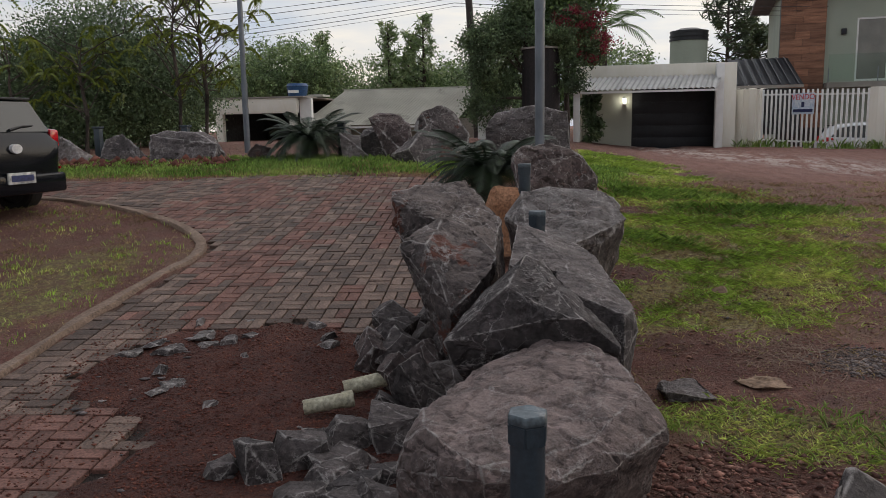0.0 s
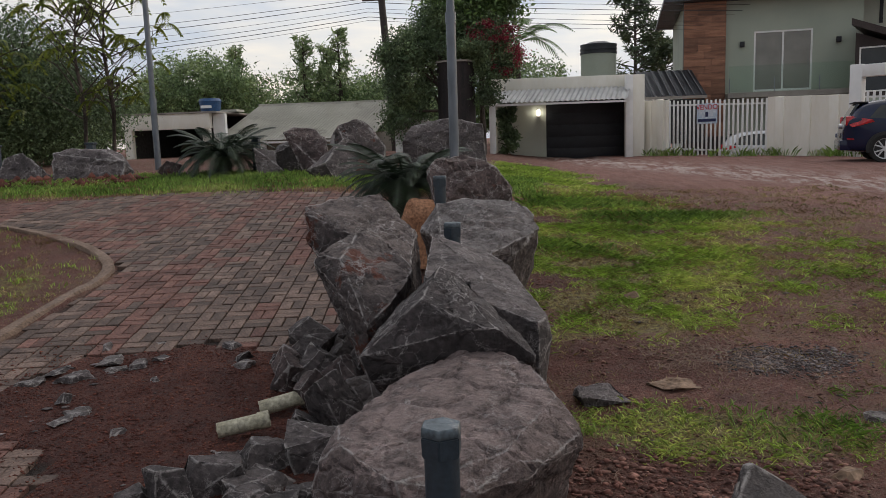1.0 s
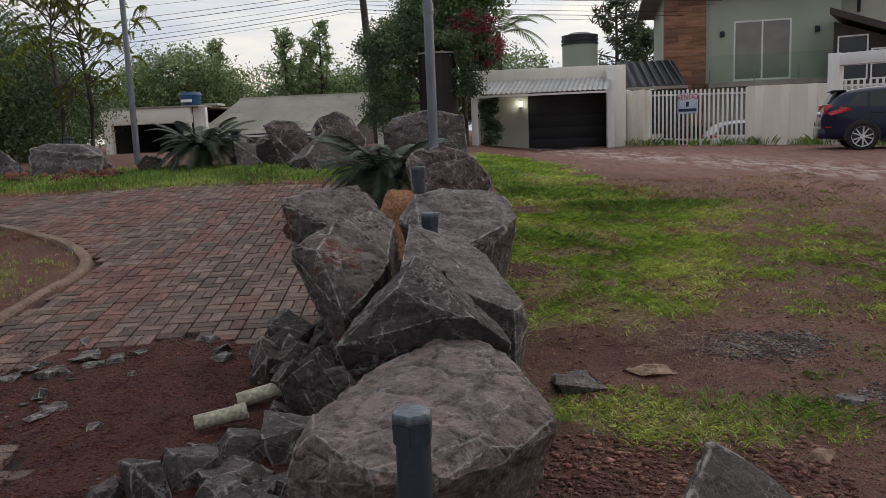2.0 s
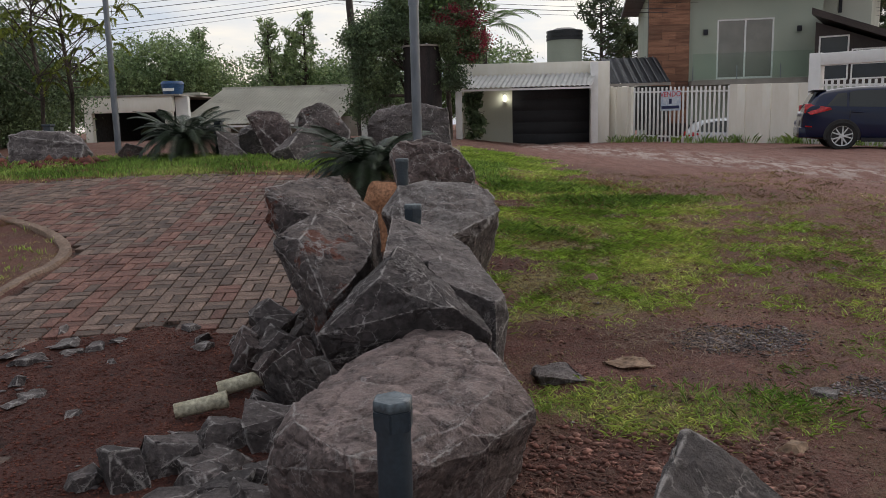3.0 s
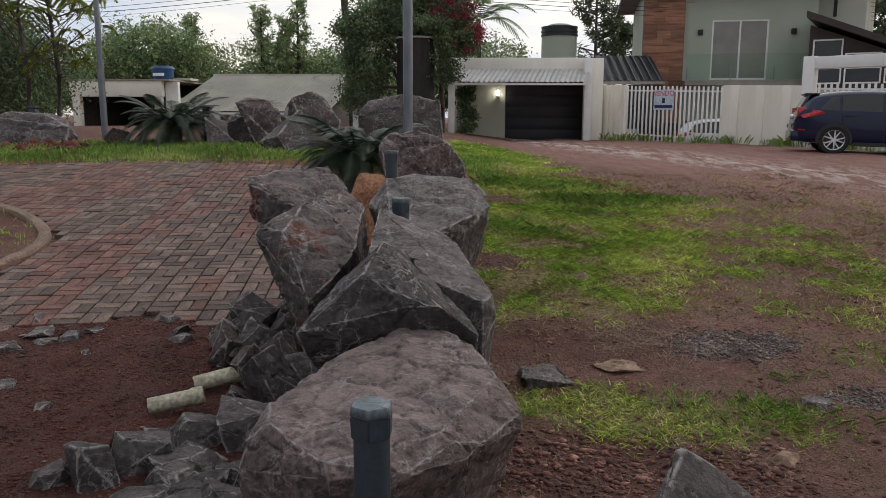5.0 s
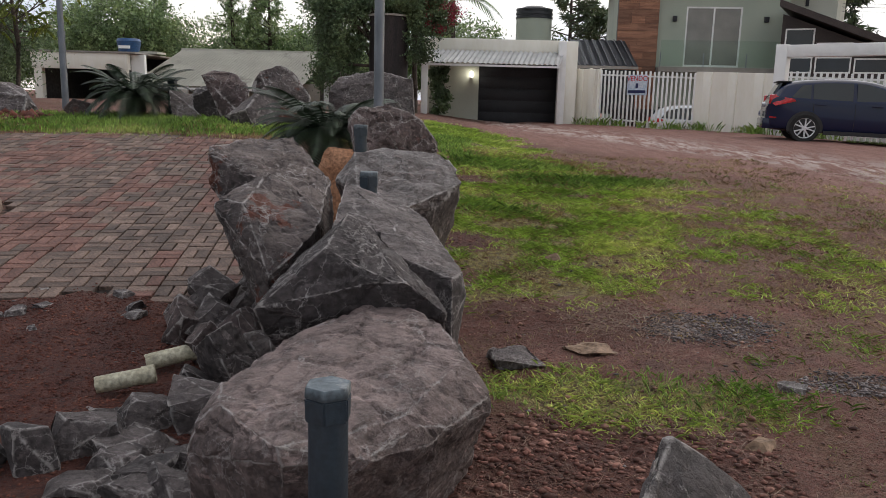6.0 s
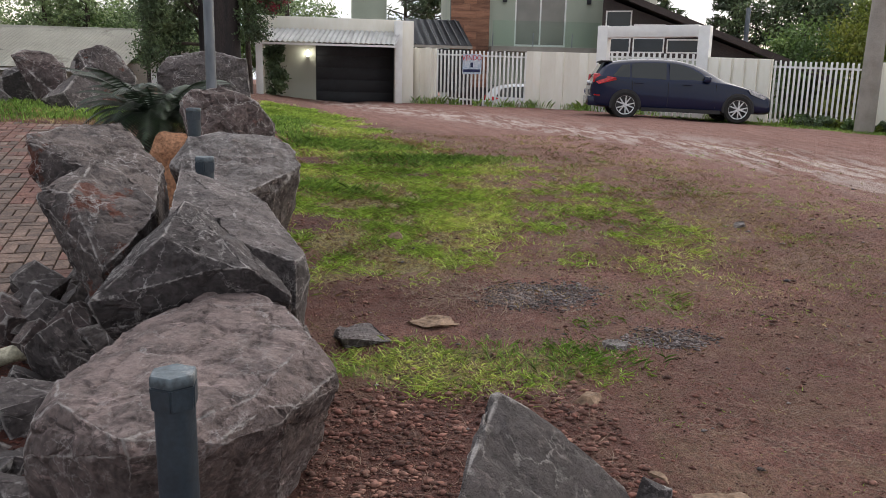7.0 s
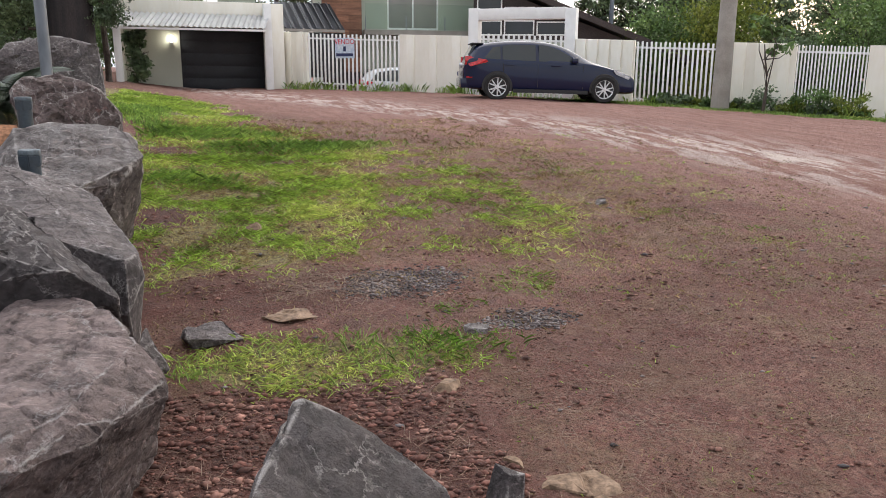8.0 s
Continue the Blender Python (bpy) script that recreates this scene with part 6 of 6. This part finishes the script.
tree(at_ground(-0.3, 23.8), [(-0.5, 0, 4.3, 1.0, 0.9, 1.4), (0.5, 0.2, 4.9, 0.9, 0.8, 1.2)], 17000, 0.08, M_LEAF, "tall slim tree behind the bougainvillea", 21, 0.1)
tree(at_ground(0.35, 26.6), [(0, 0, 1.2, 0.3, 0.3, 0.6), (0.05, -0.2, 0.5, 0.3, 0.25, 0.5)], 2600, 0.09, M_LEAF_DARK, "dark shrub in the garage corner", 22, 0.03, name="shrub", category="shrub", group="shrubs")


def frond(V, F, root, out, length, droop, width, pairs, rise=0.9):
    """Arched rib with paired narrow leaflets."""
    side = Vector((-out.y, out.x, 0)).normalized()
    prev = None
    for i in range(pairs + 1):
        u = i / pairs
        p = root + out * length * u * (1 - 0.15 * u) + Vector((0, 0, length * (rise * u - droop * u * u)))
        if prev is not None:
            b = len(V)
            V += [prev + side * 0.008, prev - side * 0.008, p - side * 0.006, p + side * 0.006]
            F.append((b, b + 1, b + 2, b + 3))
        along_ = (p - prev).normalized() if prev is not None else out
        prev = p
        if i < 2:
            continue
        w = width * math.sin(math.pi * (0.12 + 0.86 * u)) ** 0.7
        up = along_.cross(side).normalized()
        for sg in (-1, 1):
            tip = p + side * sg * w * 0.85 + along_ * w * 0.55 - up * w * 0.25
            b = len(V)
            half = along_ * (length / pairs * 0.42)
            V += [p - half, p + half, tip + half * 0.2, tip - half * 0.2]
            F.append((b, b + 1, b + 2, b + 3))


def cycad(place, r, n, label, seed):
    rng = random.Random(seed)
    ob = thing("cycad", place, label, "palm", "cycads")
    part("trunk", pipe_along(bmesh.new(), [(0, 0, -0.1), (0, 0, 0.15), (0, 0, 0.3)], [0.14, 0.15, 0.09], 10), M_BARK, ob)
    for k in range(n):
        a = k * 2.39996 + rng.uniform(-0.2, 0.2)
        V, F = [], []
        s = k / n
        frond(V, F, Vector((0, 0, 0.26)), Vector((math.cos(a), math.sin(a), 0)), r * rng.uniform(0.85, 1.1), 0.55 + 0.45 * (1 - s) + rng.uniform(-0.08, 0.08), 0.13 * r / 0.8, 34, 0.35 + 0.75 * s)
        f = new("frond", quads_mesh("frond", [tuple(v) for v in V], F, M_CYCAD))
        f.parent = ob
    return ob


cycad((-0.36, 8.3, gz(-0.36, 8.3) + 0.16), 0.92, 78, "dark green cycad with arching fronds behind the rocks", 1)
cycad((-4.15, 12.7, gz(-4.15, 12.7)), 1.05, 62, "wide dark green cycad in the planted bed", 2)
palm = thing("palm_tree", at_ground(0.7, 30.5), "palm with arching torn fronds behind the garage canopy", "palm")
part("trunk", pipe_along(bmesh.new(), [(0, 0, 0), (0.05, 0, 2.4), (0, 0, 4.3)], [0.12, 0.1, 0.08], 9), M_BARK, palm)
for k in range(13):
    V, F = [], []
    a = k * 2.4
    frond(V, F, Vector((0, 0, 4.2)), Vector((math.cos(a), 0.5 * math.sin(a), 0)).normalized(), 2.2 + 0.4 * math.sin(k), 0.75, 0.42, 26, 0.9 if k % 3 else 0.5)
    f = new("frond", quads_mesh("frond", [tuple(v) for v in V], F, M_LEAF))
    f.parent = palm

# young tree and shrubs along the fence
tree(at_ground(13.95, 14.75), [(0.2, 0, 1.75, 0.38, 0.3, 0.22), (-0.3, 0, 2.0, 0.3, 0.25, 0.18), (0.5, 0.1, 1.45, 0.26, 0.2, 0.15)], 330, 0.10, M_LEAF, "thin young tree with sparse leaves by the fence", 25, 0.045, 6)
for k in range(17):
    rk = random.Random(k + 50)
    s = k / 16
    x, y = (13.0 + 2.9 * s + rk.uniform(-0.1, 0.1), 17.5 - 3.6 * s + rk.uniform(-0.2, 0.1))
    w = rk.uniform(0.18, 0.34) * (1.25 if k in (1, 9, 12, 15) else 0.85)
    tree(at_ground(x, y), [(0, 0, w * 0.7, w * 1.2, w, w * 0.7)], 700, 0.05, (M_LEAF, M_LEAF_DARK, M_LEAF_DARK, M_LEAF_LIGHT)[k % 4], "low leafy shrub along the fence", 120 + k, 0.015, 4, name="shrub", category="shrub", group="fence shrubs")


# ---- grass, straw and gravel ----
def blades(name, xs, ys, tall, wide, mat, seed, label, lean=0.6):
    """Bent blades. Those of one tuft share its height and fan out from it."""
    rng = np.random.default_rng(seed)
    n = len(xs)
    z = surface(xs, ys) - 0.004
    a = rng.uniform(0, math.tau, n)
    tuft = np.repeat(rng.uniform(0.5, 1.35, n // 7 + 1), 7)[:n]
    h = tall * rng.uniform(0.5, 1.2, n) * tuft
    far = np.clip(0.4 + 0.075 * ys, 0.62, 1.15)
    h *= far
    wide = wide * far
    b = lean * rng.uniform(0.1, 1.3, n) * h
    root = np.stack([xs, ys, z], 1)
    out = np.stack([np.cos(a), np.sin(a), 0 * a], 1)
    side = np.stack([-np.sin(a), np.cos(a), 0 * a], 1) * (wide * rng.uniform(0.6, 1.3, n))[:, None]
    up = np.array([0, 0, 1.0])
    mid = root + out * (b * 0.4)[:, None] + up * (h * 0.62)[:, None]
    tip = root + out * b[:, None] + up * (h * 0.92)[:, None]
    V = np.stack([root - side, root + side, mid + side * 0.8, tip, mid - side * 0.8], 1).reshape(-1, 3)
    return tagged(new(name, quads_mesh(name, V, np.arange(5 * n).reshape(-1, 5), mat)), label, "grass", kind="stuff")


def sown(n, x0, x1, y0, y1, density, seed, tuft=0.0):
    """Points thrown over an oblong, kept by the density given, gathered in tufts."""
    rng = np.random.default_rng(seed)
    x, y = rng.uniform(x0, x1, n), rng.uniform(y0, y1, n)
    keep = rng.uniform(0, 1, n) < density(x, y)
    x, y = x[keep], y[keep]
    if tuft:
        per = 7
        x, y = np.repeat(x, per), np.repeat(y, per)
        x, y = x + rng.normal(0, tuft, len(x)), y + rng.normal(0, tuft, len(y))
    return x, y


def patchy(x, y, scale, seed, lo=0.42, hi=0.6):
    return smooth(lo, hi, lumps(x, y, scale, seed))


blades("lawn_grass", *sown(32000, 0.8, 4.2, 3.0, 8.5, lambda x, y: grassy(x, y) * patchy(x, y, 2.6, 4, 0.40, 0.54) * (0.2 + 0.8 * patchy(x, y, 6, 14, 0.42, 0.54)), 1, 0.04), 0.036, 0.0034, M_GRASS, 1, "bright green grass tufts beside the rocks", 2.3)
blades("lawn_grass", *sown(17000, 0.3, 5, 8.0, 18.5, lambda x, y: grassy(x, y) * patchy(x, y, 1.4, 4, 0.38, 0.52), 2, 0.07), 0.036, 0.005, M_GRASS, 2, "bright green grass further along the rocks", 2.0)
blades("lush_grass", *sown(15000, 0.9, 4.5, 2.9, 11.5, lambda x, y: np.maximum.reduce([blob(x, y, 1.7, 10.1, 0.8, 0.55), blob(x, y, 2.5, 9.0, 1.1, 0.35), 0.6 * blob(x, y, 1.35, 7.4, 0.4, 0.4), blob(x, y, 1.9, 3.5, 0.85, 0.28)]) * (0.3 + 0.7 * patchy(x, y, 3, 9)), 3, 0.05), 0.06, 0.0036, M_GRASS_DEEP, 3, "deep green lush grass clumps", 1.4)
blades("thatch_grass", *sown(19000, 0.9, 5.5, 3.2, 12, lambda x, y: (0.15 + grassy(x, y)) * (0.3 + 0.7 * patchy(x, y, 4, 19, 0.4, 0.55)) * (x > 0.95), 13, 0.05), 0.03, 0.0026, M_GRASS_DRY, 13, "dry thatch among the living grass", 1.6)
blades("bed_grass", *sown(9000, -12, 1.2, 10.3, 13.4, lambda x, y: grassy(x, y), 4, 0.06), 0.06, 0.006, M_GRASS_DEEP, 4, "long green grass of the planted bed")
blades("bed_grass", *sown(3600, -9, 0, 10.2, 12.2, lambda x, y: 0.8 * smooth(12.0, 10.9, y), 5, 0.05), 0.035, 0.005, M_GRASS_DRY, 5, "dry grass along the edge of the bricks")
blades("dry_grass", *sown(20000, 0.9, 8, 2.0, 11, lambda x, y: (0.10 + 0.55 * patchy(x, y, 1.3, 2, 0.42, 0.58) * blob(x, y, 4.6, 6.6, 2.2, 3.6, 12)) * (0.25 + 0.75 * patchy(x, y, 7, 33, 0.44, 0.56)), 6, 0.045), 0.022, 0.0018, M_GRASS_DRY, 6, "thin dry grass over the soil", 1.8)
blades("thin_grass", *sown(14000, 2.0, 7.0, 1.9, 10, lambda x, y: (0.05 + 0.6 * blob(x, y, 4.3, 6.2, 1.9, 3.0, 12) * patchy(x, y, 1.6, 6, 0.42, 0.58)) * (0.2 + 0.8 * patchy(x, y, 7, 35, 0.46, 0.56)), 7, 0.04), 0.025, 0.0020, M_GRASS, 7, "sparse green grass over the soil", 1.6)
blades("island_grass", *sown(4200, -6.5, -2.6, 3.2, 8.6, lambda x, y: (x < kerb_x(y) - 0.08) * (0.04 + 0.6 * grassy(x, y) * patchy(x, y, 1.6, 3, 0.5, 0.6)), 8, 0.035), 0.05, 0.004, M_GRASS, 8, "grass tufts inside the kerb")
blades("island_straw", *sown(4200, -6.5, -2.5, 2.6, 8.6, lambda x, y: (x < kerb_x(y) - 0.05) * 0.7 * patchy(x, y, 2.2, 41), 9, 0.05), 0.03, 0.003, M_GRASS_DRY, 9, "dry thatch inside the kerb", 1.2)
blades("verge_grass", *sown(6000, 8.5, 17, 9.5, 19, lambda x, y: smooth(-2.3, -1.6, (x - 12.93) * 0.777 + (y - 18.58) * 0.63) * smooth(0.0, -0.2, (x - 12.93) * 0.777 + (y - 18.58) * 0.63), 14, 0.07), 0.05, 0.007, M_GRASS_DEEP, 14, "short green grass verge below the fence", 1.2)
blades("verge_grass", *sown(5000, 4.8, 16.5, 13, 27, lambda x, y: np.exp(-((((x - 5) * 0.744 + (y - 27) * 0.668) + 0.45) / 0.36) ** 2) * patchy(x, y, 0.8, 12, 0.42, 0.56), 10, 0.07), 0.2, 0.008, M_GRASS_DEEP, 10, "weedy grass at the foot of the wall")


def pebbles(name, xs, ys, lo, hi, mat, seed, label, flat=0.6):
    """Angular pebbles, each a jittered eight-sided block."""
    rng = np.random.default_rng(seed)
    n = len(xs)
    base = np.array([(1, 0, 0.1), (0.3, 1, 0), (-0.9, 0.5, 0.1), (-0.6, -0.8, 0), (0.5, -0.9, 0.1), (0.1, 0.1, 0.85), (0, 0, -0.8)])
    faces = np.array([(0, 1, 5), (1, 2, 5), (2, 3, 5), (3, 4, 5), (4, 0, 5), (1, 0, 6), (2, 1, 6), (3, 2, 6), (4, 3, 6), (0, 4, 6)])
    s = lo * (hi / lo) ** (rng.uniform(0, 1, n) ** 1.7)
    a = rng.uniform(0, math.tau, n)
    P = base[None] * (1 + rng.uniform(-0.55, 0.45, (n, 7, 3)))
    c, d = np.cos(a)[:, None], np.sin(a)[:, None]
    X = (P[..., 0] * c - P[..., 1] * d) * s[:, None]
    Y = (P[..., 0] * d + P[..., 1] * c) * s[:, None] * 0.8
    Z = P[..., 2] * s[:, None] * flat
    V = np.stack([X + xs[:, None], Y + ys[:, None], Z + (surface(xs, ys) + 0.03 * paved(xs, ys) + s * flat * 0.25)[:, None]], -1).reshape(-1, 3)
    F = (faces[None] + 7 * np.arange(n)[:, None, None]).reshape(-1, 3)
    return tagged(new(name, quads_mesh(name, V, F, mat)), label, "gravel", kind="stuff")


def off_bricks(x, y):
    """Thick on the dug soil, thin where it has spilled over the bricks."""
    return np.where(paved(x, y), 0.35 * smooth(4.9, 4.0, y), 1.0) * (x > kerb_x(y) + 0.1)


pebbles("gravel", *sown(12000, 0.9, 6.5, 1.6, 6.2, lambda x, y: 0.06 + 0.7 * patchy(x, y, 1.7, 21, 0.46, 0.62) + 1.0 * blob(x, y, 1.25, 2.6, 0.5, 0.6), 21), 0.004, 0.022, M_GRAVEL, 21, "reddish gravel strewn over the soil")
pebbles("gravel", *sown(6500, 0.95, 2.3, 1.7, 3.3, lambda x, y: 0.9 - 0.7 * grassy(x, y), 20), 0.003, 0.028, M_GRAVEL, 20, "red gravel packed round the big boulder")
pebbles("gravel", *sown(8000, 1.9, 3.3, 3.4, 4.8, lambda x, y: np.maximum(blob(x, y, 2.45, 4.4, 0.42, 0.22, 5), 0.7 * blob(x, y, 2.95, 3.7, 0.3, 0.15, 5)), 22), 0.008, 0.018, M_CHIP, 22, "patch of dark grey gravel")
pebbles("rubble", *sown(14000, -2.4, 0.3, 2.0, 4.9, lambda x, y: off_bricks(x, y) * (0.35 + 0.5 * patchy(x, y, 2, 5)), 23), 0.004, 0.015, M_CRUMB, 23, "red crumbs of earth and brick")
pebbles("stone_chips", *sown(420, -2.4, 0.2, 2.2, 4.9, lambda x, y: (0.12 + 0.9 * np.maximum(blob(x, y, -1.6, 4.3, 0.45, 0.25), blob(x, y, -1.75, 3.7, 0.35, 0.6))) * off_bricks(x, y), 24), 0.010, 0.04, M_CHIP, 24, "flat grey stone chips in the red soil", 0.3)
pebbles("stone_chips", *sown(420, 0.95, 7, 1.8, 8, lambda x, y: 0.6 + 0 * x, 25), 0.01, 0.035, M_CHIP, 25, "scattered pale stone chips", 0.35)
pebbles("gravel", *sown(2600, 4, 14, 6, 20, lambda x, y: 0.5 * roadway(x, y), 26), 0.006, 0.016, M_GRAVEL, 26, "loose stones of the clay road")


pebbles("earth_crumbs", *sown(26000, -2.3, 0.4, 2.0, 4.9, lambda x, y: off_bricks(x, y) * (0.4 + 0.6 * patchy(x, y, 2.5, 7)), 27), 0.003, 0.010, M_CRUMB, 27, "crumbs of red earth over the dug patch", 0.8)
pebbles("earth_crumbs", *sown(20000, 0.9, 6.0, 1.6, 5.5, lambda x, y: (0.08 + 0.75 * patchy(x, y, 2.1, 17, 0.46, 0.6)) * (1 - 0.7 * grassy(x, y)), 28), 0.003, 0.009, M_GRAVEL, 28, "fine crumbs and grit over the red soil", 0.7)
pebbles("red_clods", *sown(420, -9.5, -5.2, 11.3, 12.3, lambda x, y: 0.8 + 0 * x, 29), 0.04, 0.15, M_CRUMB, 29, "clods of red earth round the bed boulders", 0.8)


def straws(xs, ys, length, seed, mat, label, thick=0.0016):
    rng = np.random.default_rng(seed)
    n = len(xs)
    a = rng.uniform(0, math.tau, n)
    L = length * rng.uniform(0.3, 1.4, n)
    c = np.stack([xs, ys, surface(xs, ys) + 0.006], 1)
    d = np.stack([np.cos(a), np.sin(a), rng.uniform(-0.03, 0.06, n)], 1) * L[:, None] / 2
    w = np.stack([-np.sin(a), np.cos(a), 0 * a], 1) * thick
    u = np.array([0, 0, thick * 1.2])
    bend = np.stack([-np.sin(a), np.cos(a), 0 * a], 1) * (L * rng.uniform(-0.06, 0.06, n))[:, None]
    V = np.stack([c - d - w, c - d + w, c + bend + w + u, c + d + w * 0.4, c + d - w * 0.4, c + bend - w + u], 1).reshape(-1, 3)
    return tagged(new("straw", quads_mesh("straw", V, np.arange(6 * n).reshape(-1, 6), mat)), label, "straw", kind="stuff")


straws(*sown(22000, 1.0, 7, 1.4, 8.5, lambda x, y: 0.2 + 0.8 * patchy(x, y, 1.6, 31), 31), 0.11, 31, M_TWIG, "fallen pine needles and twigs on the soil", 0.0011)
straws(*sown(2500, 1.6, 3.0, 4.0, 5.0, lambda x, y: blob(x, y, 2.0, 4.45, 0.4, 0.3), 32), 0.14, 32, M_TWIG, "tangle of dry stems by the gravel", 0.0014)

# ---- kerb ----
def kerb_strip():
    pts = []
    for a, b in zip(KERB, KERB[1:]):
        for k in range(6):
            pts.append(Vector((*along(a, b, k / 6), 0)))
    for _ in range(6):
        pts = [pts[0]] + [(pts[i - 1] + 2 * pts[i] + pts[i + 1]) / 4 for i in range(1, len(pts) - 1)] + [pts[-1]]
    bm = bmesh.new()
    rings = []
    for i, p in enumerate(pts):
        d = (pts[min(i + 1, len(pts) - 1)] - pts[max(i - 1, 0)]).normalized()
        s = Vector((-d.y, d.x, 0))
        z = gz(p.x, p.y)
        ring = []
        for k, (o, h) in enumerate(((0.05, -0.12), (0.052, 0.012), (0.04, 0.03), (-0.04, 0.034), (-0.054, 0.014), (-0.05, -0.12))):
            j = 0.012 * noise.noise((p.x * 5, p.y * 5, k * 3.1))
            ring.append(bm.verts.new(p + s * (o + j) + Vector((0, 0, z + h + j))))
        rings.append(ring)
    for a, b in zip(rings, rings[1:]):
        for k in range(5):
            bm.faces.new((a[k], b[k], b[k + 1], a[k + 1]))
    bmesh.ops.recalc_face_normals(bm, faces=bm.faces)
    return bm


tagged(part("kerb", kerb_strip(), M_KERB, sharp=50), "worn earth-stained concrete kerb edging the bricks", "kerb", kind="structure")

# ---- wood planks of the house corner ----
planks = random.Random(3)
for row in range(19):
    z = 1.25 + row * 0.262
    if z > 6.1:
        break
    x = 0.0
    while x < 1.5:
        w = min(planks.choice((0.5, 0.75, 1.0)), 1.5 - x)
        if 1.5 - x - w < 0.3:
            w = 1.5 - x
        part("plank", boxes((x + 0.004, x + w - 0.004, -0.245, -0.218, z, min(z + 0.254, 6.19))), M_CLADDING, house)
        x += w

# ---- brick paving ----
drive = tagged(thing("pavement", (0, 0, 0), "brown and red brick paving of the drive, partly under soil", "pavement"), kind="structure")


def brick_mesh(mat, name="brick"):
    L, W, H, c = 0.0885, 0.0415, 0.05, 0.004
    V = [(-L, -W, -H), (L, -W, -H), (L, W, -H), (-L, W, -H), (-L, -W, -c), (L, -W, -c), (L, W, -c), (-L, W, -c), (-L + c, -W + c, 0), (L - c, -W + c, 0), (L - c, W - c, 0), (-L + c, W - c, 0)]
    F = [(0, 1, 5, 4), (1, 2, 6, 5), (2, 3, 7, 6), (3, 0, 4, 7), (4, 5, 9, 8), (5, 6, 10, 9), (6, 7, 11, 10), (7, 4, 8, 11), (8, 9, 10, 11)]
    return V, F


BV, BF = brick_mesh(None)
shared = {}
for mat in (M_BRICK, M_BRICK_RED):
    me = bpy.data.meshes.new("brick")
    me.from_pydata(BV, [], BF)
    me.materials.append(mat)
    shared[mat] = me
turn = radians(7)
ct, st = math.cos(turn), math.sin(turn)
lay = random.Random(8)
singles = 0
UNIT = 0.187
rest = {M_BRICK: ([], []), M_BRICK_RED: ([], [])}
for j in range(0, 66):
    for i in range(-62, 12):
        # basket weave: pairs of bricks, turned by a quarter from square to square
        cx, cy = i * UNIT, j * UNIT
        x0, y0 = cx * ct - cy * st + 0.4, cx * st + cy * ct
        if not (-10.5 < x0 < 0.3 and 1.5 < y0 < 11.2):
            continue
        reddish = 0.5 + 0.5 * noise.fractal((x0 * 0.9 + 3, y0 * 0.45, 1.7), 0.6, 2.1, 3) + lay.uniform(-0.22, 0.22)
        for half in (-0.25, 0.25):
            across = (i + j) % 2
            u, v = (cx + half * UNIT, cy) if across else (cx, cy + half * UNIT)
            x, y = u * ct - v * st + 0.4, u * st + v * ct
            if not bool(paved(np.float64(x), np.float64(y))):
                continue
            mat = M_BRICK_RED if reddish + lay.uniform(-0.07, 0.07) > 0.60 - 0.10 * (y < 4.2) - 0.30 * (i in (-4, -9)) - 0.12 * (i in (-14, -15)) else M_BRICK
            zz = gz(x, y) + lay.uniform(-0.004, 0.003)
            tilt = math.atan2(gz(x, y + 0.1) - gz(x, y - 0.1), 0.2), -math.atan2(gz(x + 0.1, y) - gz(x - 0.1, y), 0.2)
            m = Matrix.Translation((x, y, zz)) @ Euler((tilt[0] + lay.uniform(-0.012, 0.012), tilt[1] + lay.uniform(-0.012, 0.012), 0)).to_matrix().to_4x4() @ Matrix.Rotation(turn + across * math.pi / 2 + lay.uniform(-0.015, 0.015), 4, "Z")
            if 2.2 < y < 5.6 and x > -2.1 and singles < 300:
                b = new("brick", shared[mat])
                b.parent = drive
                b.matrix_basis = m
                singles += 1
            else:
                V, F = rest[mat]
                n = len(V)
                V += [tuple(m @ Vector(p)) for p in BV]
                F += [tuple(n + k for k in f) for f in BF]
for mat, (V, F) in rest.items():
    ob = raw("bricks", V, F, mat, drive)
    tagged(ob, "further paving bricks", kind="stuff")
